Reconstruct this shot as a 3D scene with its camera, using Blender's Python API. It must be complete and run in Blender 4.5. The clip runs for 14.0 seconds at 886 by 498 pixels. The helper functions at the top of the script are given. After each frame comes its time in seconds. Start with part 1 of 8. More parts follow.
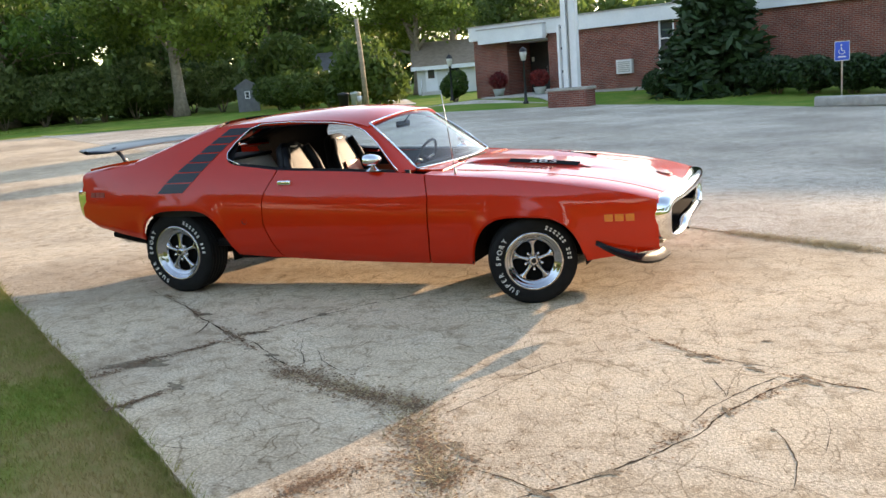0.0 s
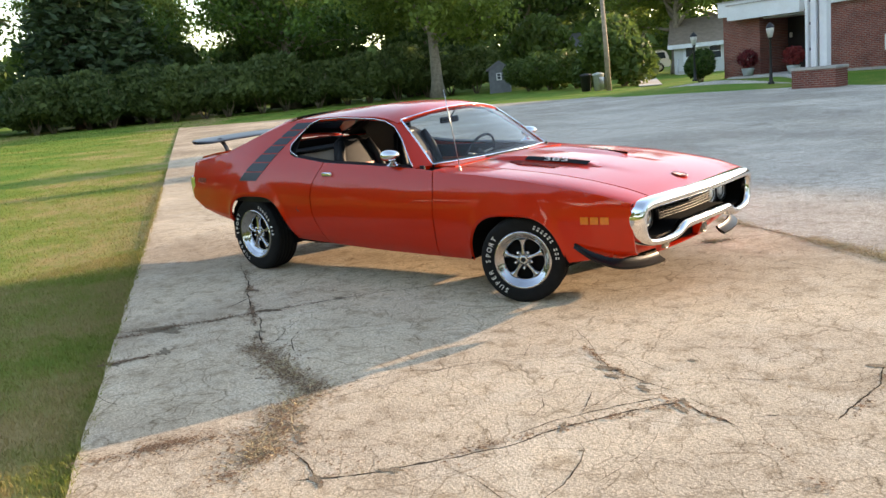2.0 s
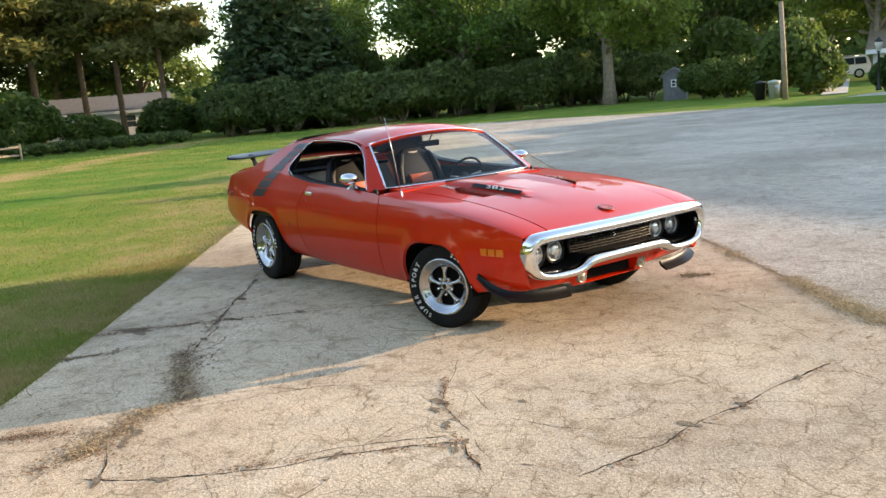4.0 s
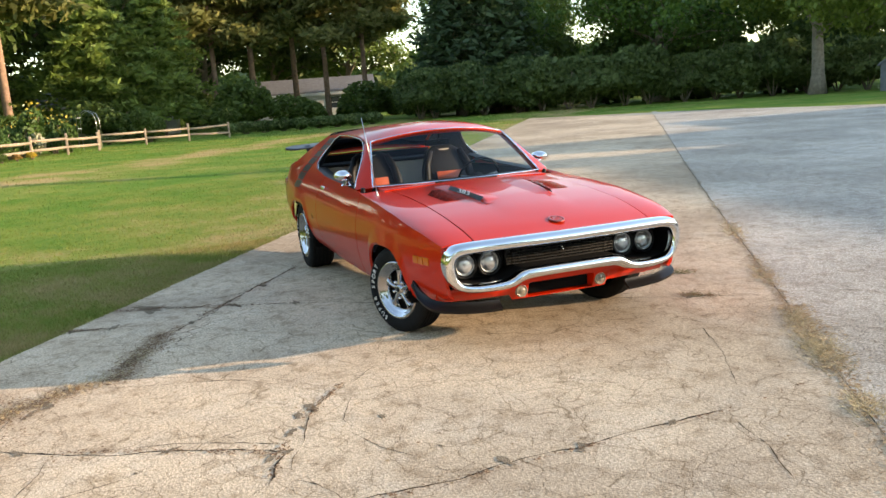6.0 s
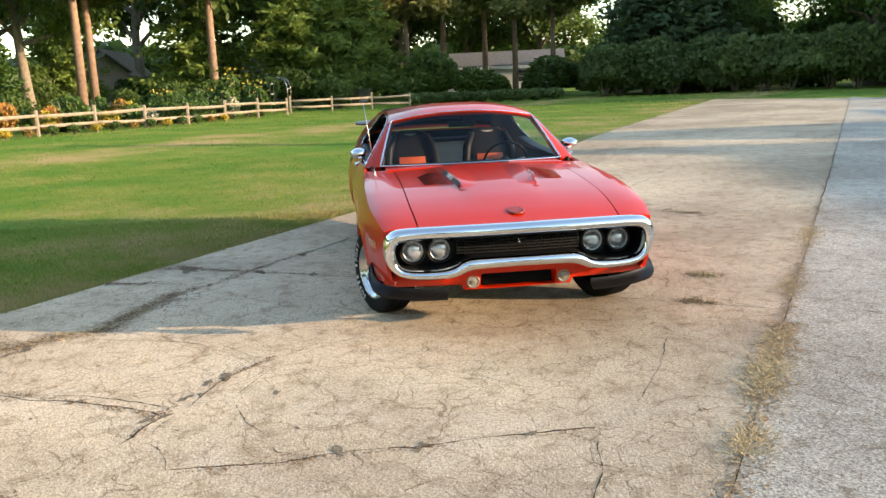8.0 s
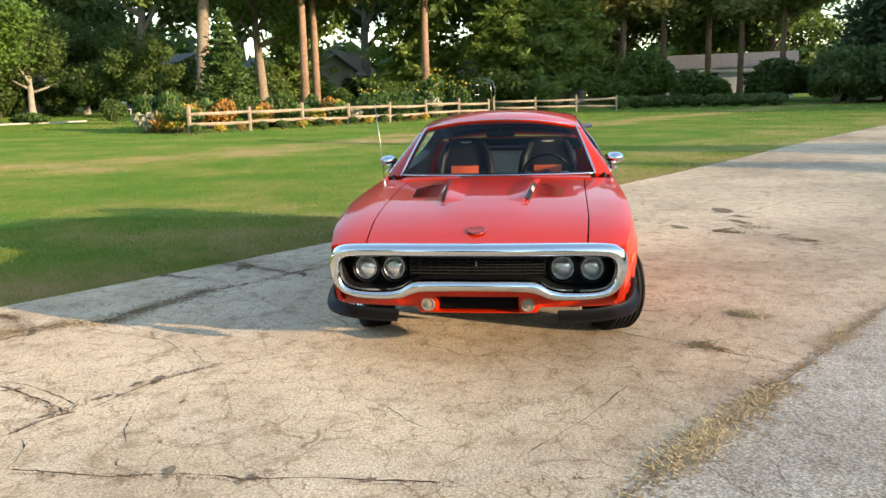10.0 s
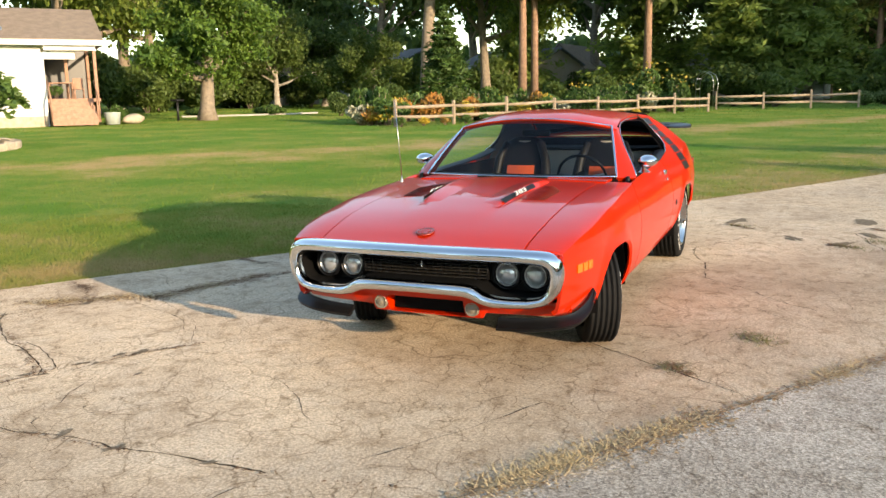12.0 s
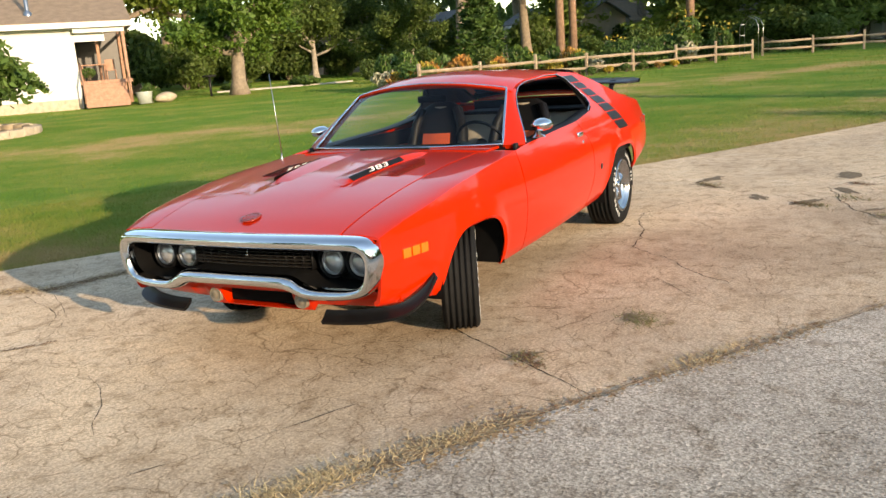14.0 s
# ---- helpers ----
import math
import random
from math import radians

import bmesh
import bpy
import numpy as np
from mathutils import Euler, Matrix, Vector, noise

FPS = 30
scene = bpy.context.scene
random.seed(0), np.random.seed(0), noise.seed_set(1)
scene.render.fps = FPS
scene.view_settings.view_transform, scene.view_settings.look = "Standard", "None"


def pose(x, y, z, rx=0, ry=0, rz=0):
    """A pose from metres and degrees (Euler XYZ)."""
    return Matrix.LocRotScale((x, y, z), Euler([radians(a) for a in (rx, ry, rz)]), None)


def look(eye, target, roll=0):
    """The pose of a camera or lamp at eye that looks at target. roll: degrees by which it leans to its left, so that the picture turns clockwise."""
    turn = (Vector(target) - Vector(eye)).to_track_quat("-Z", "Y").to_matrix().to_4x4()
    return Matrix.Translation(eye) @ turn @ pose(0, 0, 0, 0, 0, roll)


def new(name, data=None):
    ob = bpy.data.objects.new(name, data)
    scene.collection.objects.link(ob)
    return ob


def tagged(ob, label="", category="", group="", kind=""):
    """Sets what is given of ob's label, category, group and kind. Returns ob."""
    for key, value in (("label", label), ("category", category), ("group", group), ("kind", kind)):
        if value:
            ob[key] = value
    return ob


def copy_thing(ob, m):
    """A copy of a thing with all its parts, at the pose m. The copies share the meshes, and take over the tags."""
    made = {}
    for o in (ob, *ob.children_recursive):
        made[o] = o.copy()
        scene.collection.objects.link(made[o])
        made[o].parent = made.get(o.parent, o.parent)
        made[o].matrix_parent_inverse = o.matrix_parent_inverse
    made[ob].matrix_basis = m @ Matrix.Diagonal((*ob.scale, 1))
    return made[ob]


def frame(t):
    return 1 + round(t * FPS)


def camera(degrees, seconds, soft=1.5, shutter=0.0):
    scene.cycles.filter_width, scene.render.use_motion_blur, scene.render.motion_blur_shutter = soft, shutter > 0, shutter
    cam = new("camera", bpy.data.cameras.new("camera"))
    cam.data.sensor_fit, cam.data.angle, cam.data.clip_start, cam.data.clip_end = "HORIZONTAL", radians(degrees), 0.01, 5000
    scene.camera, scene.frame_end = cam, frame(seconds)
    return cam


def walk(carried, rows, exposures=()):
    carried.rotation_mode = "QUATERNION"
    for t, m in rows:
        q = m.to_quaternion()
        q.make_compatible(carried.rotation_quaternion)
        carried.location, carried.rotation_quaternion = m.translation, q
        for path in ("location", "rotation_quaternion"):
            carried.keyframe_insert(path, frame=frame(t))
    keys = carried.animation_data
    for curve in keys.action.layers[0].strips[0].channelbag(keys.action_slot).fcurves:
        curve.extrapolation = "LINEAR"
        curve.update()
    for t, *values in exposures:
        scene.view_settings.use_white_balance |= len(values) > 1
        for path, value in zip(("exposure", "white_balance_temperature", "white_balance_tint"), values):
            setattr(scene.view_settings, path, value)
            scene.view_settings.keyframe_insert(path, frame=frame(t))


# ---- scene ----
cam = camera(55.6, 14.0)
PATH = [
    (0, (3.2, -5.991, 1.508), (2.386, -4.207, 1.113), -4.8),
    (0.5, (3.59, -5.774, 1.484), (2.619, -4.07, 1.094), -5.1),
    (1, (4.04, -5.58, 1.487), (2.928, -3.961, 1.11), -5.9),
    (1.5, (4.465, -5.387, 1.49), (3.225, -3.865, 1.105), -5.9),
    (2, (4.824, -5.16, 1.484), (3.484, -3.726, 1.098), -5.6),
    (2.5, (5.231, -4.929, 1.485), (3.804, -3.58, 1.105), -5.4),
    (3, (5.567, -4.65, 1.484), (4.074, -3.367, 1.126), -5.3),
    (3.2, (5.684, -4.515, 1.489), (4.164, -3.264, 1.136), -5.3),
    (5.3, (6.612, -2.939, 1.475), (4.821, -2.109, 1.154), -5.0),
    (5.5, (6.674, -2.793, 1.471), (4.864, -2.006, 1.148), -4.9),
    (6, (6.778, -2.435, 1.474), (4.927, -1.754, 1.141), -4.3),
    (6.5, (6.922, -2.124, 1.464), (5.039, -1.545, 1.119), -3.8),
    (7, (6.979, -1.801, 1.46), (5.065, -1.347, 1.099), -3.4),
    (7.5, (7.014, -1.434, 1.461), (5.078, -1.081, 1.103), -3.2),
    (7.7, (7.066, -1.278, 1.45), (5.124, -0.968, 1.088), -2.9),
    (9.8, (6.8, 0.296, 1.448), (4.843, 0.076, 1.101), -1.3),
    (10, (6.739, 0.443, 1.446), (4.788, 0.171, 1.099), -1.4),
    (10.5, (6.65, 0.804, 1.436), (4.728, 0.387, 1.071), -1.1),
    (11, (6.558, 1.137, 1.452), (4.68, 0.56, 1.077), -1.0),
    (11.5, (6.415, 1.502, 1.45), (4.58, 0.798, 1.081), -1.0),
    (12, (6.325, 1.919, 1.451), (4.524, 1.123, 1.101), -1.1),
    (12.5, (6.158, 2.267, 1.438), (4.4, 1.381, 1.089), -0.2),
    (13, (5.949, 2.571, 1.443), (4.241, 1.597, 1.076), 0.1),
    (13.5, (5.729, 2.831, 1.439), (4.04, 1.834, 1.049), -2.2),
    (14, (5.43, 2.793, 1.423), (3.708, 1.872, 0.994), -4.2),
]

walk(cam, [(t, look(eye, target, roll)) for t, eye, target, roll in PATH],
     [(0, 2.44, 8500, 19), (3, 2.38, 8500, 18), (6, 2.32, 8200, 15), (10, 2.18, 7800, 11), (12, 2.02, 7900, 12), (14, 1.84, 8200, 13)])

# ---- world, sun, exposure ----
SUN_AZ = (0.40, 0.917)          # towards the sun, in plan
SUN_EL = radians(11.0)
world = bpy.data.worlds.new("sky")
scene.world = world
world.use_nodes = True
wn = world.node_tree
sky = wn.nodes.new("ShaderNodeTexSky")
sky.sky_type = "NISHITA"
sky.sun_disc = False
sky.sun_elevation = SUN_EL
sky.sun_rotation = math.atan2(SUN_AZ[0], SUN_AZ[1])
sky.air_density, sky.dust_density, sky.ozone_density = 1.0, 0.3, 2.0
wn.nodes["Background"].inputs["Strength"].default_value = 0.15
wn.links.new(sky.outputs[0], wn.nodes["Background"].inputs["Color"])
sun_data = bpy.data.lights.new("sun", "SUN")
sun_data.energy, sun_data.angle, sun_data.color = 1.95, radians(0.6), (1.0, 0.845, 0.66)
sun = new("sun", sun_data)
sun.matrix_world = look((SUN_AZ[0] * 60, SUN_AZ[1] * 60, 60 * math.tan(SUN_EL)), (0, 0, 0))


# ---- materials ----
def mat(name, color, rough=0.6, metal=0.0, var=0.25, scale=6.0, bump=0.0, bscale=60.0, coat=0.0, second=None, mix_at=0.5, spec=0.5, random=0.0):
    """A surface with two scales of colour variation, gloss variation and fine relief."""
    m = bpy.data.materials.new(name)
    m.use_nodes = True
    nt = m.node_tree
    b = nt.nodes["Principled BSDF"]
    b.inputs["Roughness"].default_value, b.inputs["Metallic"].default_value = rough, metal
    b.inputs["Coat Weight"].default_value, b.inputs["Coat Roughness"].default_value = coat, 0.04
    b.inputs["Specular IOR Level"].default_value = spec
    geo = nt.nodes.new("ShaderNodeNewGeometry")
    n1 = nt.nodes.new("ShaderNodeTexNoise")
    n1.inputs["Scale"].default_value, n1.inputs["Detail"].default_value = scale, 5
    n2 = nt.nodes.new("ShaderNodeTexNoise")
    n2.inputs["Scale"].default_value, n2.inputs["Detail"].default_value = scale * 9, 3
    for n in (n1, n2):
        nt.links.new(geo.outputs["Position"], n.inputs["Vector"])
    c2 = second or tuple(c * (1 - var) for c in color)
    c1 = color if second else tuple(min(1, c * (1 + var)) for c in color)
    ramp = nt.nodes.new("ShaderNodeValToRGB")
    ramp.color_ramp.elements[0].position, ramp.color_ramp.elements[1].position = mix_at - 0.2, mix_at + 0.2
    ramp.color_ramp.elements[0].color, ramp.color_ramp.elements[1].color = (*c2, 1), (*c1, 1)
    add = nt.nodes.new("ShaderNodeMath")
    add.operation = "MULTIPLY_ADD"
    add.inputs[1].default_value = 0.35
    nt.links.new(n2.outputs["Fac"], add.inputs[0])
    sub = nt.nodes.new("ShaderNodeMath")
    sub.operation = "MULTIPLY"
    sub.inputs[1].default_value = 0.65
    nt.links.new(n1.outputs["Fac"], sub.inputs[0])
    nt.links.new(sub.outputs[0], add.inputs[2])
    last = add.outputs[0]
    if random:
        info = nt.nodes.new("ShaderNodeObjectInfo")
        geo2 = geo.outputs["Random Per Island"]
        r1 = nt.nodes.new("ShaderNodeMath")
        r1.operation = "ADD"
        nt.links.new(info.outputs["Random"], r1.inputs[0])
        nt.links.new(geo2, r1.inputs[1])
        r2 = nt.nodes.new("ShaderNodeMath")
        r2.operation = "MULTIPLY_ADD"
        r2.inputs[1].default_value, r2.inputs[2].default_value = random, -random
        nt.links.new(r1.outputs[0], r2.inputs[0])
        r3 = nt.nodes.new("ShaderNodeMath")
        r3.operation = "ADD"
        nt.links.new(r2.outputs[0], r3.inputs[0])
        nt.links.new(last, r3.inputs[1])
        last = r3.outputs[0]
    nt.links.new(last, ramp.inputs[0])
    nt.links.new(ramp.outputs[0], b.inputs["Base Color"])
    if bump:
        n3 = nt.nodes.new("ShaderNodeTexNoise")
        n3.inputs["Scale"].default_value, n3.inputs["Detail"].default_value = bscale, 4
        nt.links.new(geo.outputs["Position"], n3.inputs["Vector"])
        bn = nt.nodes.new("ShaderNodeBump")
        bn.inputs["Strength"].default_value, bn.inputs["Distance"].default_value = bump, 0.01
        nt.links.new(n3.outputs["Fac"], bn.inputs["Height"])
        nt.links.new(bn.outputs[0], b.inputs["Normal"])
    return m


def glass(name, tint, rough=0.0, ior=2.0):
    """Thin sheet glass: mostly clear, with mirror reflections that grow at grazing angles."""
    m = bpy.data.materials.new(name)
    m.use_nodes = True
    nt = m.node_tree
    nt.nodes.remove(nt.nodes["Principled BSDF"])
    out = nt.nodes["Material Output"]
    tr = nt.nodes.new("ShaderNodeBsdfTransparent")
    tr.inputs["Color"].default_value = (*tint, 1)
    gl = nt.nodes.new("ShaderNodeBsdfGlossy")
    gl.inputs["Roughness"].default_value = rough
    fr = nt.nodes.new("ShaderNodeFresnel")
    fr.inputs["IOR"].default_value = ior
    mx = nt.nodes.new("ShaderNodeMixShader")
    nt.links.new(fr.outputs[0], mx.inputs[0])
    nt.links.new(tr.outputs[0], mx.inputs[1])
    nt.links.new(gl.outputs[0], mx.inputs[2])
    nt.links.new(mx.outputs[0], out.inputs[0])
    return m


M_PAINT = mat("orange_red_car_paint", (0.53, 0.019, 0.003), 0.35, 0.0, 0.03, 1.5, coat=0.65, spec=0.08)
M_CHROME = mat("chrome", (0.78, 0.78, 0.78), 0.07, 1.0, 0.04, 8)
M_BLACKTRIM = mat("satin_black", (0.006, 0.006, 0.0065), 0.42, 0, 0.2, 20, spec=0.22)
M_DECAL = mat("black_stripe_vinyl", (0.011, 0.012, 0.015), 0.3, 0, 0.2, 20, spec=0.35)
M_DARK = mat("underbody_black", (0.004, 0.004, 0.004), 0.9, 0, 0.3, 12, spec=0.1)
M_RUBBER = mat("tyre_rubber", (0.010, 0.010, 0.010), 0.75, 0, 0.3, 25, bump=0.15, bscale=250, spec=0.15)
M_WHITE = mat("white_lettering", (0.75, 0.74, 0.70), 0.5, 0, 0.1, 30)
M_VINYLBLACK = mat("black_vinyl", (0.007, 0.007, 0.008), 0.5, 0, 0.2, 30, bump=0.1, bscale=200, spec=0.2)
M_VINYLWHITE = mat("cream_vinyl", (0.42, 0.36, 0.285), 0.5, 0, 0.08, 10, bump=0.1, bscale=200)
M_VINYLORANGE = mat("orange_vinyl", (0.48, 0.075, 0.023), 0.45, 0, 0.1, 20, bump=0.1, bscale=200)
M_LENS = mat("headlight_lens", (0.52, 0.53, 0.54), 0.12, 0.6, 0.2, 40, bump=0.25, bscale=90, coat=1.0)
M_PARK = mat("smoked_lamp_lens", (0.20, 0.17, 0.13), 0.25, 0, 0.2, 40, coat=0.6)
M_AMBER = mat("amber_lens", (0.62, 0.14, 0.008), 0.2, 0, 0.1, 40, coat=0.8)
M_GLASS = glass("windshield_glass", (0.82, 0.88, 0.88), 0.0, 1.36)
M_GLASSDARK = glass("rear_glass", (0.62, 0.70, 0.70), 0.0, 1.4)
M_GRILLE = mat("grille_argent", (0.03, 0.027, 0.024), 0.45, 0.3, 0.2, 30)
M_EMBLEM = mat("emblem", (0.24, 0.03, 0.018), 0.35, 0.2, 0.3, 60)
M_LOUVRE = mat("louvre_shadow_red", (0.09, 0.007, 0.003), 0.5, 0, 0.2, 30, spec=0.2)
M_RIM = mat("wheel_alloy", (0.46, 0.46, 0.465), 0.13, 1.0, 0.1, 20)
M_STEEL = mat("dull_aluminium", (0.42, 0.42, 0.42), 0.3, 1.0, 0.15, 30)


# ---- mesh helpers ----
def link_bm(name, bm, material, parent=None, label="", smooth=True):
    me = bpy.data.meshes.new(name)
    if smooth:
        for f in bm.faces:
            f.smooth = True
    bm.to_mesh(me)
    bm.free()
    me.materials.append(material)
    ob = new(name, me)
    if parent is not None:
        ob.parent = parent
    if label:
        ob["label"] = label
    return ob


def part(name, bm, material, parent, label="", smooth=True):
    return link_bm(name, bm, material, parent, label, smooth)


def thing(name, label, category, group="", kind="", at=(0, 0, 0), rz=0):
    ob = new(name)
    ob.matrix_world = pose(*at, 0, 0, rz)
    return tagged(ob, label, category, group, kind)


def sheet_bm(fn, nu, nv, flip=False):
    bm = bmesh.new()
    vs = [[bm.verts.new(fn(i / nu, j / nv)) for j in range(nv + 1)] for i in range(nu + 1)]
    for i in range(nu):
        for j in range(nv):
            q = (vs[i][j], vs[i + 1][j], vs[i + 1][j + 1], vs[i][j + 1])
            try:
                bm.faces.new(q[::-1] if flip else q)
            except ValueError:
                pass
    bmesh.ops.remove_doubles(bm, verts=bm.verts, dist=0.0004)
    bm.normal_update()
    return bm


def thicken(ob, t, offset=-1, inner=None):
    md = ob.modifiers.new("thickness", "SOLIDIFY")
    md.thickness, md.offset = t, offset
    if inner:
        ob.data.materials.append(inner)
        md.material_offset = 1
        md.material_offset_rim = 1 if ob.name.startswith("sail") else 0
    es = ob.modifiers.new("crisp_edges", "EDGE_SPLIT")
    es.split_angle = radians(48)
    return ob


def box_bm(x0, x1, y0, y1, z0, z1, bevel=0.0, bm=None):
    own = bm is None
    bm = bm or bmesh.new()
    r = bmesh.ops.create_cube(bm, size=1, matrix=Matrix.Translation(((x0 + x1) / 2, (y0 + y1) / 2, (z0 + z1) / 2)) @ Matrix.Diagonal((x1 - x0, y1 - y0, z1 - z0, 1)))
    if bevel:
        es = list({e for v in r["verts"] for e in v.link_edges})
        bmesh.ops.bevel(bm, geom=es, offset=bevel, segments=2, affect="EDGES", profile=0.5)
    return bm


def tube_bm(points, radius, sides=8, bm=None, closed=False, cap=True, flat=1.0):
    """A tube along points; radius is a number or one for each point. flat squeezes it."""
    bm = bm or bmesh.new()
    pts = [Vector(p) for p in points]
    n = len(pts)
    rad = radius if isinstance(radius, (list, tuple)) else [radius] * n
    rings = []
    for i, p in enumerate(pts):
        a = pts[(i - 1) % n] if (closed or i > 0) else p
        b = pts[(i + 1) % n] if (closed or i < n - 1) else p
        d = (b - a).normalized()
        up = Vector((0, 0, 1)) if abs(d.z) < 0.95 else Vector((1, 0, 0))
        s = d.cross(up).normalized()
        u = s.cross(d).normalized()
        rings.append([bm.verts.new(p + (s * math.cos(k) * rad[i] + u * math.sin(k) * rad[i] * flat)) for k in [2 * math.pi * q / sides for q in range(sides)]])
    for i in range(n if closed else n - 1):
        r0, r1 = rings[i], rings[(i + 1) % n]
        for k in range(sides):
            bm.faces.new((r0[k], r0[(k + 1) % sides], r1[(k + 1) % sides], r1[k]))
    if cap and not closed:
        bm.faces.new(rings[0][::-1])
        bm.faces.new(rings[-1])
    return bm


def lathe_bm(profile, steps=48, axis="y", bm=None, closed=False):
    """Turns a profile of (radius, offset) about an axis through the origin."""
    bm = bm or bmesh.new()
    rings = []
    for k in range(steps):
        a = 2 * math.pi * k / steps
        ring = []
        for r, o in profile:
            c, s = math.cos(a) * r, math.sin(a) * r
            ring.append(bm.verts.new((c, o, s) if axis == "y" else ((o, c, s) if axis == "x" else (c, s, o))))
        rings.append(ring)
    n = len(profile)
    for k in range(steps):
        r0, r1 = rings[k], rings[(k + 1) % steps]
        for i in range(n if closed else n - 1):
            j = (i + 1) % n
            try:
                bm.faces.new((r0[i], r0[j], r1[j], r1[i]))
            except ValueError:
                pass
    bmesh.ops.remove_doubles(bm, verts=bm.verts, dist=0.0002)
    bmesh.ops.recalc_face_normals(bm, faces=bm.faces)
    return bm


def table(rows, soft=0.0):
    """A curve through (x, value) rows, smoothed over soft."""
    xs, vs = [r[0] for r in rows], [r[1] for r in rows]

    def f(x):
        if not soft:
            return float(np.interp(x, xs, vs))
        return float(sum(np.interp(x + soft * k, xs, vs) * w for k, w in ((-1, 1), (-0.5, 2), (0, 3), (0.5, 2), (1, 1))) / 9)
    return f


# ---- the car: x ahead, y to its left, standing at the origin ----
half_width = table([(-2.62, 0.80), (-2.45, 0.86), (-2.0, 0.925), (-1.46, 0.955), (-0.8, 0.945), (0.0, 0.945), (0.8, 0.945), (1.46, 0.95), (1.9, 0.92), (2.2, 0.868), (2.36, 0.81)], 0.15)
tumble = table([(0.2, -0.11), (0.3, -0.065), (0.42, -0.02), (0.55, 0.0), (0.66, 0.0), (0.74, -0.012), (0.82, -0.04), (0.90, -0.075), (0.98, -0.12), (1.06, -0.18), (1.14, -0.245), (1.22, -0.30), (1.30, -0.36), (1.4, -0.45)], 0.04)
hood_z = table([(0.3, 0.92), (0.8, 0.905), (1.2, 0.885), (1.6, 0.85), (1.9, 0.81), (2.1, 0.77), (2.25, 0.73), (2.40, 0.675)], 0.1)
side_top = table([(-2.65, 0.93), (-2.45, 0.965), (-2.0, 1.02), (-1.6, 1.045), (-1.2, 1.03), (-0.86, 1.0), (-0.45, 0.95), (0.1, 0.925), (0.6, 0.90), (0.8, 0.88), (1.2, 0.853), (1.6, 0.815), (2.1, 0.735), (2.4, 0.65)], 0.08)
sill = table([(-2.65, 0.66), (-2.43, 0.60), (-2.28, 0.53), (-1.76, 0.43), (-0.95, 0.315), (-0.59, 0.295), (0.04, 0.27), (0.8, 0.26), (1.08, 0.258), (1.84, 0.29), (2.1, 0.33), (2.4, 0.37)])


def body_y(x, z):
    return half_width(x) + tumble(z + 0.03 * max(-1.7, min(0.5, x)))


def body_low(x):
    z = sill(x)
    for xc, a, top in ((1.462, 0.378, 0.592), (-1.345, 0.415, 0.675)):
        k = abs((x - xc) / a)
        if k < 1:
            z = max(z, z + (top - z) * (1 - k ** 3.6) ** 0.6)
    return z


def flare(x, z):
    """How far the pressed lip round a wheel arch stands out."""
    out = 0.0
    for xc, a, top in ((1.462, 0.378, 0.592), (-1.345, 0.415, 0.675)):
        s = sill(x)
        rho = (abs((x - xc) / a) ** 3.6 + max(0.0, (z - s) / (top - s)) ** 1.667) ** 0.4
        out = max(out, 0.020 * max(0.0, 1 - max(0.0, rho - 1) / 0.24) ** 1.5)
    return out


def stations(x0, x1, n):
    """x places from x0 to x1, crowded where the arches rise steeply."""
    fine = np.linspace(x0, x1, 600)
    w = np.array([1.0 + 2.5 * abs(body_low(x + 0.004) - body_low(x - 0.004)) / 0.008 for x in fine])
    c = np.concatenate([[0], np.cumsum((w[1:] + w[:-1]) / 2)])
    return np.interp(np.linspace(0, c[-1], n + 1), c, fine)


def side_panel(name, xa, xb, side, n, car, rows=14):
    """A panel of the flank between the edges xa(z) and xb(z), with a turned-in lip round it."""
    xs = stations(xa(0.6), xb(0.6), n)

    def fn(u, v):
        i = u * n
        x = float(np.interp(i, range(n + 1), xs))
        for _ in range(3):
            z = body_low(x) + (side_top(x) - body_low(x)) * v
            e0, e1 = xa(z) - xs[0], xb(z) - xs[-1]
            x = float(np.interp(i, range(n + 1), xs)) + e0 * (1 - u) + e1 * u
        lip = 0.018 if v < 0.02 else 0.0
        return (x, side * (body_y(x, z) + flare(x, z) - lip), z)
    return thicken(part(name, sheet_bm(fn, n, rows, side > 0), M_PAINT, car), 0.022)


def shoulder(bm_name, x0, x1, edge, top, side, car, n=30, parent=None):
    """The rolled top of a wing, from the flank's upper edge to the hood or deck line."""
    def fn(u, v):
        x = x0 + (x1 - x0) * u
        ys, zs, ye, ze = body_y(x, side_top(x)), side_top(x), edge(x), top(x)
        k = 1 - (1 - v) ** 2.0
        return (x, side * (ys + (ye - ys) * (0.35 * v + 0.65 * v ** 1.6)), zs + (ze - zs) * k)
    return thicken(part(bm_name, sheet_bm(fn, n, 8, side > 0), M_PAINT, parent or car), 0.015)


